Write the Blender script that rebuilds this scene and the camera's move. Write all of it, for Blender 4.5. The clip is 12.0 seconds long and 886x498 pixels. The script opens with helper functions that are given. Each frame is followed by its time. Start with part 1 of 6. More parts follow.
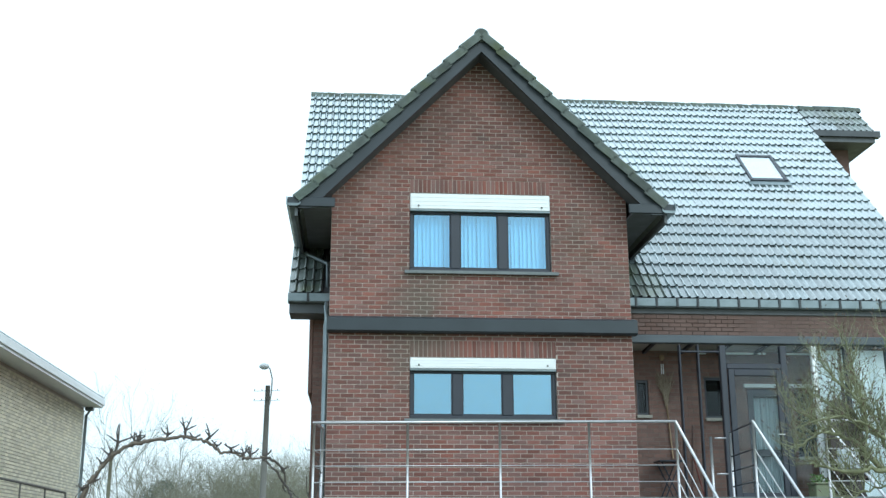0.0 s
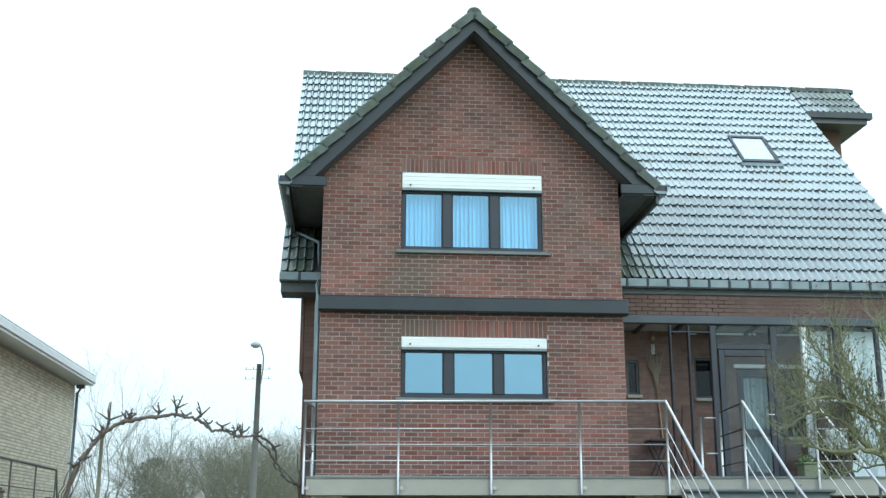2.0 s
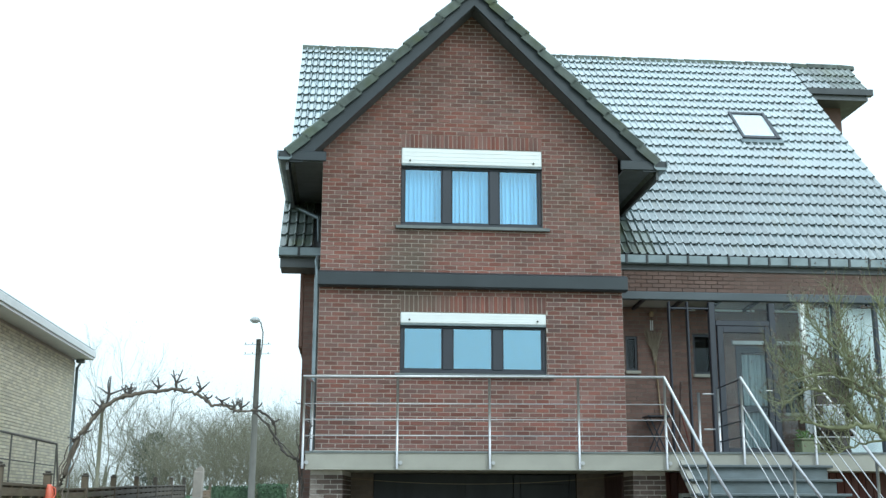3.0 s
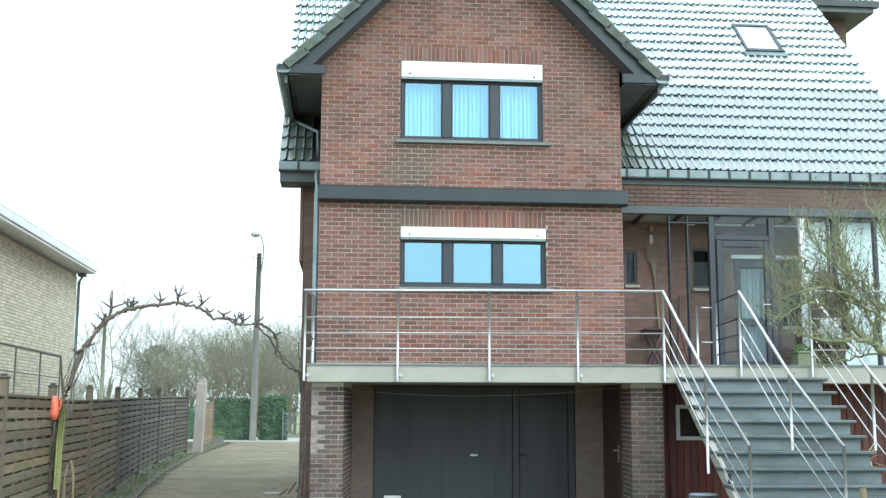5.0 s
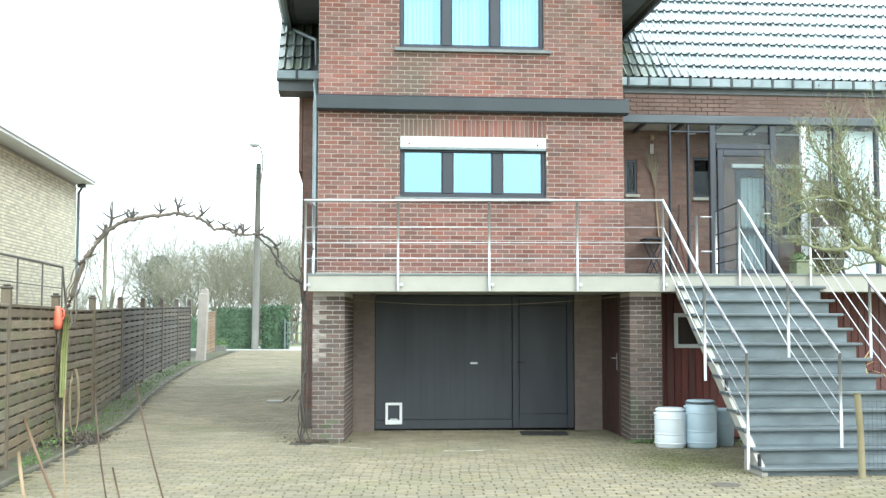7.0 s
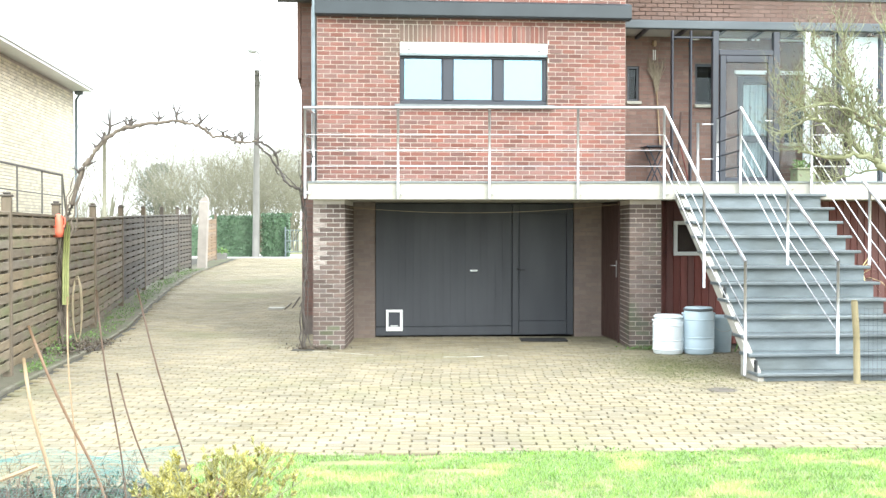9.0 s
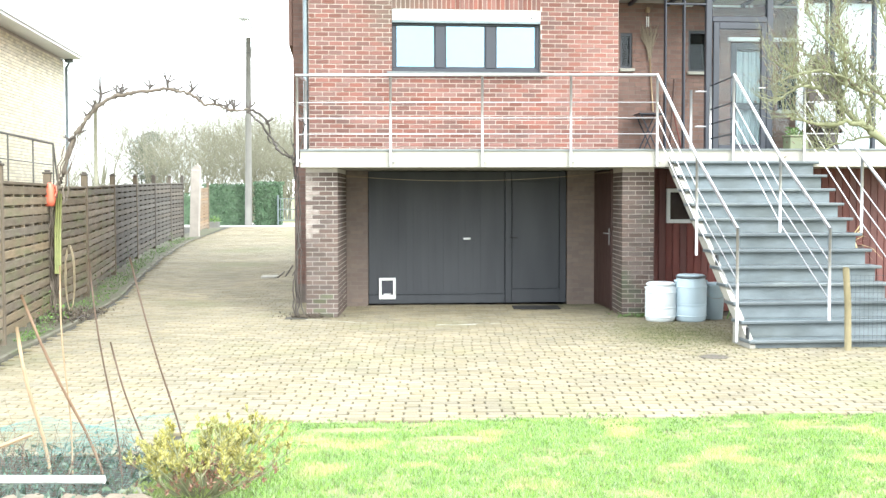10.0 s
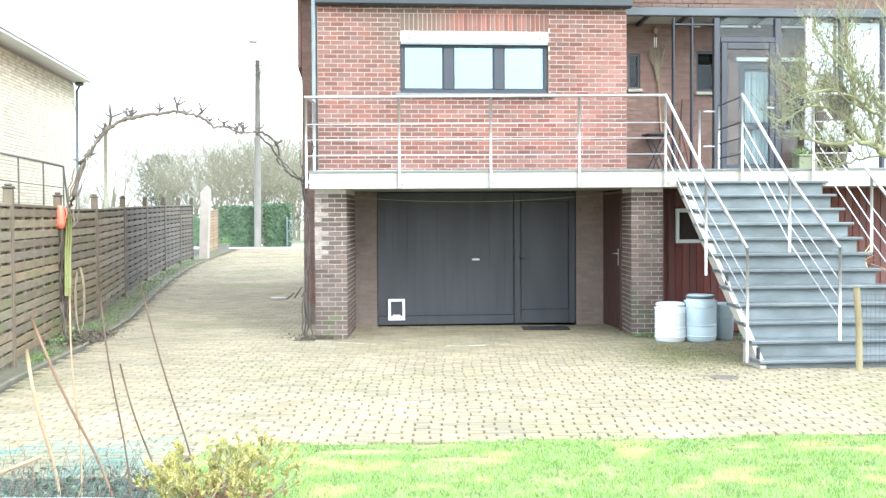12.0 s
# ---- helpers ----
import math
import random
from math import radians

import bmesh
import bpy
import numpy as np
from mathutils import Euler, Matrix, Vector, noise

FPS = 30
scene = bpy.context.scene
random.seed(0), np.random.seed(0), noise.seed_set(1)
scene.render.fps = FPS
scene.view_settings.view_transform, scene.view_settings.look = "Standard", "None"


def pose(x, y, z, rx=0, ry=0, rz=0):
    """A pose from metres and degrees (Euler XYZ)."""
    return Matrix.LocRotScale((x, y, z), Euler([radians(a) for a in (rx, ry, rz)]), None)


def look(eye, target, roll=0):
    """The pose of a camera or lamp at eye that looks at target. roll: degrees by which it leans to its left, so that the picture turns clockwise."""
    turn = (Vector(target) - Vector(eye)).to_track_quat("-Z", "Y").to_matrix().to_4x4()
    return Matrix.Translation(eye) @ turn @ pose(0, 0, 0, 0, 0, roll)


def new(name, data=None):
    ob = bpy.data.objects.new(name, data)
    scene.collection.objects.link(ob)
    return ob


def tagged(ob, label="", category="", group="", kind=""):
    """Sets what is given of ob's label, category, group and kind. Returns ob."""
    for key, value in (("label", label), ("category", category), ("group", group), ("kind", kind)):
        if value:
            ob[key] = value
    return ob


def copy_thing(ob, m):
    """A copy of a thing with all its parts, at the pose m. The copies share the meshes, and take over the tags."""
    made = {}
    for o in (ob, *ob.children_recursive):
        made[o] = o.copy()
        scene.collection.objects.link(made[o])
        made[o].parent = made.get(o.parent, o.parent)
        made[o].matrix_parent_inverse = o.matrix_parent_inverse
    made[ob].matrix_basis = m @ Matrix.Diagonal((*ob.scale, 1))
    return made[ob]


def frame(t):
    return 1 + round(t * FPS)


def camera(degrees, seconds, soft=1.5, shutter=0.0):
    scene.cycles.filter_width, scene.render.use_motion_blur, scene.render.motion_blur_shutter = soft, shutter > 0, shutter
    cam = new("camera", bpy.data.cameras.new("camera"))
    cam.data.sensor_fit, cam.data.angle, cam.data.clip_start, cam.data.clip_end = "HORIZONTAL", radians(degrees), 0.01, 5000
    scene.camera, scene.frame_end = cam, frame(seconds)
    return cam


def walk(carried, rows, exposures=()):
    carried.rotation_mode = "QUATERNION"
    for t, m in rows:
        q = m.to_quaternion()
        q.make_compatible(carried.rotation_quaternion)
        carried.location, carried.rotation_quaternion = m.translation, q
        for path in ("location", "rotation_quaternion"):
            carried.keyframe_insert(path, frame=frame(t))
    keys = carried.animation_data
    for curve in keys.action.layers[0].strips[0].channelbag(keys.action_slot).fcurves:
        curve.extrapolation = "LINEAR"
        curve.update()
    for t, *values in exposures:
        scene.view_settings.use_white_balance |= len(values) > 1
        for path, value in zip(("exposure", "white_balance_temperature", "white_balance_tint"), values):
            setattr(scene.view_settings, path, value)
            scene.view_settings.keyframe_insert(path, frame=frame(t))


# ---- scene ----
# The camera stands on the lawn and tilts down; its place is the origin, 1.64 m over the paving.
cam = camera(43.5, 12.0, soft=1.4)
EYE = 1.64
ROWS = [
    (0, 15.035, 0.504, 0.153),
    (0.5, 14.905, 0.450, 0.187),
    (1, 14.649, 0.209, 0.164),
    (1.5, 14.231, 0.115, 0.034),
    (2, 13.975, 0.068, -0.023),
    (2.5, 13.554, 0.066, -0.126),
    (4.3, 9.796, 0.003, -0.199),
    (4.5, 9.393, -0.012, -0.162),
    (5, 8.309, 0.022, -0.187),
    (5.5, 7.338, 0.005, -0.163),
    (6, 6.086, -0.013, -0.100),
    (6.5, 4.807, 0.013, -0.086),
    (7, 3.663, 0.013, -0.037),
    (7.5, 2.417, 0.025, -0.049),
    (9.5, -2.034, 0.000, 0.000),
    (10, -2.734, -0.347, 0.097),
    (10.5, -2.925, -0.443, 0.177),
    (11, -2.369, -0.147, 0.240),
    (11.5, -1.829, 0.064, 0.290),
    (12, -1.653, 0.113, 0.325),
]
EXPOSURES = [
    (0.0, 0.2, 5540, -5),
    (2.5, 0.12, 5590, -6),
    (4.5, 0.6, 5740, -6),
    (6.5, 1.16, 5960, -4),
    (7.5, 1.41, 6090, -1),
    (9.5, 1.89, 6340, 4),
    (10.5, 1.89, 6310, 4),
    (12.0, 1.9, 6020, 4),
]
walk(cam, [(t, pose(0, 0, EYE, 90 + pitch, 0, yaw) @ pose(0, 0, 0, 0, 0, -roll)) for t, pitch, yaw, roll in ROWS], EXPOSURES)

# ---- light: a bright overcast sky, and a broad soft sun behind the cloud ----
SUN_UP, SUN_TURN = 35.0, 141.0
world = bpy.data.worlds.new("overcast_sky")
scene.world = world
world.use_nodes = True
wn, wl = world.node_tree.nodes, world.node_tree.links
sky = wn.new("ShaderNodeTexSky")
sky.sky_type, sky.sun_disc = "NISHITA", False
sky.sun_elevation, sky.sun_rotation = radians(SUN_UP), radians(SUN_TURN)
sky.air_density, sky.dust_density, sky.ozone_density = 1.0, 4.0, 1.0
grey = wn.new("ShaderNodeHueSaturation")
grey.inputs["Saturation"].default_value = 0.22
cloud = wn.new("ShaderNodeMixRGB")
cloud.inputs[0].default_value = 0.8
wl.new(sky.outputs[0], grey.inputs["Color"])
wl.new(grey.outputs[0], cloud.inputs[1])
# the cloud cover is about twice as bright overhead as at the horizon
coord, axes, lift, deck = wn.new("ShaderNodeTexCoord"), wn.new("ShaderNodeSeparateXYZ"), wn.new("ShaderNodeMapRange"), wn.new("ShaderNodeMixRGB")
wl.new(coord.outputs["Generated"], axes.inputs[0])
wl.new(axes.outputs["Z"], lift.inputs["Value"])
deck.inputs[1].default_value, deck.inputs[2].default_value = (7.9, 8.1, 8.4, 1), (13.7, 14.2, 15.0, 1)
wl.new(lift.outputs[0], deck.inputs[0])
wl.new(deck.outputs[0], cloud.inputs[2])
wl.new(cloud.outputs[0], wn["Background"].inputs["Color"])
wn["Background"].inputs["Strength"].default_value = 0.14
sun = new("sun", bpy.data.lights.new("sun", "SUN"))
sun.data.energy, sun.data.angle, sun.data.color = 0.85, radians(25), (1.0, 0.95, 0.88)
sun.matrix_world = look((30, -22, 36), (0, 15, 2))

# ---- materials ----
MATS = {}


def mat(name, a, b=None, rough=0.7, metal=0.0, scale=6.0, fine=60.0, bump=0.2, rand=0.0, stain=None, stain_amount=0.0, spec=0.5,
        stretch=(1, 1, 1), coat=0.0, rough_vary=0.15, coat_ior=1.5):
    """A surface with colour wandering from a to b, fine grain, relief, stains and a shade that changes from piece to piece."""
    m = bpy.data.materials.new(name)
    m.use_nodes = True
    n, l = m.node_tree.nodes, m.node_tree.links
    p = n["Principled BSDF"]
    b = b or tuple(c * 0.8 for c in a)
    geo, mp = n.new("ShaderNodeNewGeometry"), n.new("ShaderNodeMapping")
    mp.inputs["Scale"].default_value = stretch
    l.new(geo.outputs["Position"], mp.inputs["Vector"])
    big, small = n.new("ShaderNodeTexNoise"), n.new("ShaderNodeTexNoise")
    for t, s in ((big, scale), (small, fine)):
        t.inputs["Scale"].default_value, t.inputs["Detail"].default_value = s, 5
        l.new(mp.outputs[0], t.inputs["Vector"])
    add = n.new("ShaderNodeMath")
    add.operation = "MULTIPLY_ADD"
    add.inputs[1].default_value = 0.45
    l.new(small.outputs["Fac"], add.inputs[0])
    sub = n.new("ShaderNodeMath")
    sub.operation = "MULTIPLY_ADD"
    sub.inputs[1].default_value, sub.inputs[2].default_value = 1.5, -0.47
    l.new(big.outputs["Fac"], sub.inputs[0])
    l.new(sub.outputs[0], add.inputs[2])
    mix = n.new("ShaderNodeMixRGB")
    mix.inputs[1].default_value, mix.inputs[2].default_value = (*a, 1), (*b, 1)
    l.new(add.outputs[0], mix.inputs[0])
    colour = mix.outputs[0]
    if rand:
        info = n.new("ShaderNodeObjectInfo")
        both = n.new("ShaderNodeMath")
        both.operation = "ADD"
        l.new(info.outputs["Random"], both.inputs[0])
        l.new(geo.outputs["Random Per Island"], both.inputs[1])
        fract = n.new("ShaderNodeMath")
        fract.operation = "FRACT"
        l.new(both.outputs[0], fract.inputs[0])
        white = n.new("ShaderNodeTexWhiteNoise")
        white.noise_dimensions = "1D"
        l.new(fract.outputs[0], white.inputs["W"])
        hsv = n.new("ShaderNodeHueSaturation")
        value = n.new("ShaderNodeMapRange")
        value.inputs["To Min"].default_value, value.inputs["To Max"].default_value = 1 - rand, 1 + rand
        l.new(fract.outputs[0], value.inputs["Value"])
        l.new(value.outputs[0], hsv.inputs["Value"])
        sat = n.new("ShaderNodeMapRange")
        sat.inputs["To Min"].default_value, sat.inputs["To Max"].default_value = 1 - rand * 0.9, 1 + rand * 0.4
        l.new(white.outputs["Value"], sat.inputs["Value"])
        l.new(sat.outputs[0], hsv.inputs["Saturation"])
        l.new(colour, hsv.inputs["Color"])
        colour = hsv.outputs[0]
    if stain:
        st = n.new("ShaderNodeTexNoise")
        st.inputs["Scale"].default_value, st.inputs["Detail"].default_value = scale * 0.37, 7
        l.new(mp.outputs[0], st.inputs["Vector"])
        ramp = n.new("ShaderNodeMapRange")
        ramp.inputs["From Min"].default_value, ramp.inputs["From Max"].default_value = 0.66 - 0.25 * stain_amount, 0.74
        l.new(st.outputs["Fac"], ramp.inputs["Value"])
        sm = n.new("ShaderNodeMixRGB")
        sm.inputs[2].default_value = (*stain, 1)
        l.new(ramp.outputs[0], sm.inputs[0])
        l.new(colour, sm.inputs[1])
        colour = sm.outputs[0]
    l.new(colour, p.inputs["Base Color"])
    rr = n.new("ShaderNodeMapRange")
    rr.inputs["To Min"].default_value, rr.inputs["To Max"].default_value = max(0.02, rough - rough_vary), min(1, rough + rough_vary)
    l.new(big.outputs["Fac"], rr.inputs["Value"])
    l.new(rr.outputs[0], p.inputs["Roughness"])
    p.inputs["Metallic"].default_value = metal
    p.inputs["Specular IOR Level"].default_value = spec
    p.inputs["Coat Weight"].default_value = coat
    p.inputs["Coat Roughness"].default_value = 0.15
    p.inputs["Coat IOR"].default_value = coat_ior
    if bump:
        bp = n.new("ShaderNodeBump")
        bp.inputs["Strength"].default_value, bp.inputs["Distance"].default_value = bump, 0.01
        l.new(small.outputs["Fac"], bp.inputs["Height"])
        l.new(bp.outputs[0], p.inputs["Normal"])
    MATS[name] = m
    return m


def glass(name, gloss, tint=(1, 1, 1), sheen=(0.9, 0.95, 1)):
    """Coated window glass: a share of the light is mirrored, the rest goes through."""
    m = bpy.data.materials.new(name)
    m.use_nodes = True
    n, l = m.node_tree.nodes, m.node_tree.links
    n.remove(n["Principled BSDF"])
    clear, shine, mix = n.new("ShaderNodeBsdfTransparent"), n.new("ShaderNodeBsdfGlossy"), n.new("ShaderNodeMixShader")
    clear.inputs[0].default_value = (*tint, 1)
    shine.inputs["Roughness"].default_value = 0.015
    shine.inputs["Color"].default_value = (*sheen, 1)
    wob, geo, bp = n.new("ShaderNodeTexNoise"), n.new("ShaderNodeNewGeometry"), n.new("ShaderNodeBump")
    wob.inputs["Scale"].default_value = 1.3
    bp.inputs["Strength"].default_value, bp.inputs["Distance"].default_value = 0.03, 0.05
    l.new(geo.outputs["Position"], wob.inputs["Vector"])
    l.new(wob.outputs["Fac"], bp.inputs["Height"])
    l.new(bp.outputs[0], shine.inputs["Normal"])
    mix.inputs[0].default_value = gloss
    l.new(clear.outputs[0], mix.inputs[1])
    l.new(shine.outputs[0], mix.inputs[2])
    l.new(mix.outputs[0], n["Material Output"].inputs["Surface"])
    return m


BRICK = mat("red_brown_brick", (0.24, 0.099, 0.078), (0.115, 0.067, 0.058), 0.85, scale=1.3, fine=60, bump=0.6, rand=0.23, spec=0.3, stain=(0.12, 0.092, 0.073), stain_amount=0.35)
# darker copies of the brown brick and mortar, with the eave shade in their colour
UPPER_BRICK = mat("eave_shaded_brown_brick", (0.17, 0.11, 0.093), (0.125, 0.084, 0.072), 0.85, scale=3, fine=90, bump=0.5, rand=0.09, spec=0.3)
UPPER_MORTAR = mat("eave_shaded_brown_mortar", (0.165, 0.125, 0.108), (0.12, 0.093, 0.082), 0.95, scale=12, fine=150, bump=0.4)
BRICK_DARK = mat("brown_brick", (0.232, 0.14, 0.115), (0.15, 0.095, 0.08), 0.85, scale=3, fine=90, bump=0.5, rand=0.14, spec=0.3)
DIM_BRICK = mat("grey_brown_garage_brick", (0.22, 0.17, 0.143), (0.155, 0.122, 0.104), 0.88, scale=3, fine=90, bump=0.4, rand=0.1, spec=0.3)
PIER_BRICK = mat("weathered_pier_brick", (0.14, 0.098, 0.083), (0.092, 0.071, 0.062), 0.88, scale=4, fine=90, bump=0.5, rand=0.26, spec=0.3, stain=(0.07, 0.085, 0.05), stain_amount=0.2)
MORTAR = mat("mortar", (0.61, 0.55, 0.5), (0.42, 0.37, 0.335), 0.95, scale=12, fine=150, bump=0.5)
PALE_MORTAR = mat("pale_mortar", (0.66, 0.62, 0.58), (0.48, 0.45, 0.42), 0.95, scale=12, fine=150, bump=0.5)
WHITEWASH = mat("whitewashed_brick", (0.36, 0.32, 0.29), (0.17, 0.13, 0.115), 0.9, scale=14, fine=90, bump=0.5)
MORTAR_DARK = mat("dark_mortar", (0.22, 0.18, 0.16), (0.13, 0.108, 0.097), 0.95, scale=12, fine=150, bump=0.5)
FASCIA = mat("anthracite_cladding", (0.028, 0.037, 0.045), (0.02, 0.027, 0.033), 0.45, scale=3, fine=40, bump=0.05)
SOFFIT = mat("dark_soffit_board", (0.1, 0.11, 0.12), (0.075, 0.083, 0.09), 0.6, scale=5, fine=60, bump=0.1)
TILE = mat("wet_slate_grey_roof_tile", (0.16, 0.228, 0.246), (0.098, 0.142, 0.153), 0.36, scale=3, fine=70, bump=0.2, rand=0.2, spec=1.0,
           stain=(0.10, 0.11, 0.08), stain_amount=0.25, coat=1.0, rough_vary=0.2, coat_ior=3.9)
TILE_WORN = mat("moss_stained_roof_tile", (0.15, 0.178, 0.165), (0.08, 0.1, 0.09), 0.38, scale=5, fine=70, bump=0.4, rand=0.3, stain=(0.1, 0.12, 0.06), stain_amount=0.5, coat=0.5, coat_ior=2.0)
# darker tile copy: the sky sheen fading down the slope, put into colour
TILE_MID = mat("mid_sheen_roof_tile", (0.145, 0.2, 0.216), (0.085, 0.12, 0.13), 0.36, scale=3, fine=70, bump=0.22, rand=0.22, spec=1.0,
           stain=(0.10, 0.11, 0.08), stain_amount=0.3, coat=1.0, rough_vary=0.2, coat_ior=3.0)
TILE_PAN = mat("dark_tile_pan", (0.105, 0.135, 0.145), (0.06, 0.08, 0.088), 0.4, scale=4, fine=70, bump=0.3, rand=0.25, spec=0.8,
           stain=(0.09, 0.1, 0.07), stain_amount=0.4, coat=0.9, rough_vary=0.2, coat_ior=2.0)
TILE_DULL = mat("dulled_grey_roof_tile", (0.125, 0.163, 0.177), (0.07, 0.095, 0.104), 0.36, scale=3, fine=70, bump=0.25, rand=0.25, spec=1.0,
           stain=(0.10, 0.11, 0.08), stain_amount=0.35, coat=1.0, rough_vary=0.2, coat_ior=2.35)
TILE_MOSS = mat("mossy_roof_tile", (0.1, 0.125, 0.105), (0.05, 0.06, 0.056), 0.7, scale=7, fine=70, bump=0.5, rand=0.3, stain=(0.07, 0.085, 0.04), stain_amount=0.6)
ZINC = mat("zinc_gutter", (0.235, 0.275, 0.29), (0.13, 0.16, 0.172), 0.4, metal=0.6, scale=4, fine=40, bump=0.08)
ZINC_DARK = mat("dark_metal_strap", (0.05, 0.055, 0.06), (0.03, 0.033, 0.036), 0.5, metal=0.3, scale=6, bump=0.05)
BEAM = mat("slate_grey_beam_paint", (0.085, 0.1, 0.115), (0.06, 0.072, 0.083), 0.6, scale=3, fine=50, bump=0.06, stain=(0.05, 0.055, 0.058), stain_amount=0.3, stretch=(0.4, 1, 2))
FRAME = mat("anthracite_window_frame", (0.032, 0.036, 0.05), (0.024, 0.028, 0.038), 0.4, scale=3, fine=50, bump=0.04)
SHUTTER = mat("white_shutter_box", (0.84, 0.86, 0.86), (0.77, 0.79, 0.80), 0.4, scale=3, fine=30, bump=0.03)
SILL = mat("bluestone", (0.20, 0.22, 0.225), (0.13, 0.145, 0.15), 0.7, scale=6, fine=120, bump=0.3, stain=(0.09, 0.1, 0.09), stain_amount=0.4)
TREAD = mat("bluestone_step", (0.19, 0.228, 0.248), (0.105, 0.128, 0.142), 0.6, scale=5, fine=70, bump=0.3, stain=(0.075, 0.088, 0.085), stain_amount=0.75, rand=0.12, stretch=(0.6, 1, 1.5))
STEP_TOP = mat("dark_wet_step_slab", (0.1, 0.122, 0.135), (0.07, 0.086, 0.095), 0.36, scale=5, fine=70, bump=0.2, spec=0.7, stain=(0.15, 0.17, 0.17), stain_amount=0.5, rand=0.12)
CURTAIN = mat("white_net_curtain", (0.84, 0.87, 0.89), (0.76, 0.8, 0.83), 0.9, scale=4, fine=200, bump=0.1)
# white net with the porch dimness put into its colour; the cushion shares it
CURTAIN_DIM = mat("dim_grey_cloth", (0.42, 0.46, 0.48), (0.34, 0.38, 0.4), 0.9, scale=4, fine=200, bump=0.1)
ROOM = mat("room_plaster", (0.45, 0.43, 0.40), (0.38, 0.36, 0.34), 0.9, scale=2, bump=0.05)
PANE = glass("window_glass", 0.32, (0.66, 0.86, 0.98), (0.53, 0.76, 0.87))
PANE_UP = glass("upper_window_glass", 0.2, (0.68, 0.88, 1.0), (0.62, 0.84, 1.0))
PANE_SKY = glass("skylight_glass", 0.6, (0.88, 0.93, 0.95), (0.87, 0.91, 0.93))
PANE_DIM = glass("dim_room_glass", 0.02, (0.5, 0.52, 0.52))
PANE_PORCH = glass("porch_glass", 0.021, (0.92, 0.95, 0.95))
CONCRETE = mat("pale_painted_concrete", (0.4, 0.385, 0.34), (0.31, 0.3, 0.265), 0.8, scale=3, fine=90, bump=0.2, stain=(0.3, 0.29, 0.26), stain_amount=0.3)
STRINGER = mat("weathered_stringer_paint", (0.36, 0.345, 0.31), (0.26, 0.25, 0.225), 0.8, scale=5, fine=90, bump=0.25, stain=(0.2, 0.195, 0.17), stain_amount=0.35)
STEEL = mat("stainless_steel", (0.57, 0.565, 0.58), (0.47, 0.465, 0.48), 0.42, metal=0.9, scale=8, fine=90, bump=0.03)
GARAGE = mat("anthracite_garage_door", (0.033, 0.037, 0.045), (0.027, 0.03, 0.037), 0.55, scale=1.5, fine=60, bump=0.08, stretch=(4, 4, 0.5))
BROWN = mat("brown_stained_wood", (0.07, 0.034, 0.028), (0.045, 0.023, 0.02), 0.55, scale=4, fine=40, bump=0.25, stretch=(6, 6, 0.6))
REDWOOD = mat("red_stained_planks", (0.17, 0.045, 0.035), (0.10, 0.03, 0.026), 0.6, scale=4, fine=40, bump=0.3, stretch=(6, 6, 0.5), rand=0.2)
WHITE = mat("white_plastic", (0.80, 0.80, 0.80), (0.74, 0.75, 0.76), 0.4, scale=3, fine=30, bump=0.03)
DRUM = mat("white_drum_plastic", (0.78, 0.82, 0.84), (0.68, 0.73, 0.76), 0.45, scale=4, fine=30, bump=0.06, stain=(0.5, 0.52, 0.5), stain_amount=0.4)
DRUM_GREY = mat("grey_blue_drum_plastic", (0.50, 0.60, 0.67), (0.42, 0.52, 0.58), 0.45, scale=4, fine=30, bump=0.06, stain=(0.3, 0.34, 0.34), stain_amount=0.3)
DRUM_LID = mat("dark_drum_lid", (0.10, 0.12, 0.13), (0.07, 0.08, 0.09), 0.5, scale=4, bump=0.05)
FENCE = mat("weathered_brown_fence_wood", (0.2, 0.155, 0.104), (0.118, 0.094, 0.063), 0.8, scale=3, fine=50, bump=0.4, stretch=(1, 1, 5), rand=0.3, stain=(0.125, 0.135, 0.065), stain_amount=0.7)
FENCE_DARK = mat("dark_fence_wood", (0.118, 0.098, 0.078), (0.07, 0.06, 0.05), 0.8, scale=3, fine=50, bump=0.4, stretch=(1, 1, 5), rand=0.3)
FENCE_FRESH = mat("fresh_fence_wood", (0.3, 0.205, 0.125), (0.2, 0.14, 0.09), 0.75, scale=3, fine=50, bump=0.3, stretch=(1, 1, 5), rand=0.2)
POST = mat("fence_post_wood", (0.168, 0.133, 0.094), (0.097, 0.078, 0.056), 0.8, scale=4, fine=60, bump=0.4, stretch=(5, 5, 0.8))
PALE_POST = mat("pale_concrete_post", (0.37, 0.335, 0.3), (0.28, 0.25, 0.225), 0.85, scale=4, fine=80, bump=0.3)
GREY_POLE = mat("grey_concrete_pole", (0.165, 0.16, 0.145), (0.12, 0.117, 0.108), 0.85, scale=2, fine=60, bump=0.2)
BARK = mat("grey_brown_bark", (0.095, 0.08, 0.07), (0.05, 0.043, 0.04), 0.9, scale=14, fine=70, bump=0.8)
TWIG = mat("bare_twigs", (0.225, 0.215, 0.16), (0.14, 0.135, 0.1), 0.9, scale=2, fine=30, bump=0.2)
BUDS = mat("greenish_buds", (0.30, 0.31, 0.20), (0.2, 0.21, 0.14), 0.85, scale=3, fine=30, bump=0)
TWIG_GREEN = mat("mossy_green_twigs", (0.31, 0.32, 0.18), (0.15, 0.155, 0.1), 0.85, scale=5, fine=60, bump=0.4)
EVERGREEN = mat("evergreen_needles", (0.085, 0.105, 0.078), (0.05, 0.064, 0.047), 0.85, scale=4, fine=30, bump=0.3, rand=0.3)
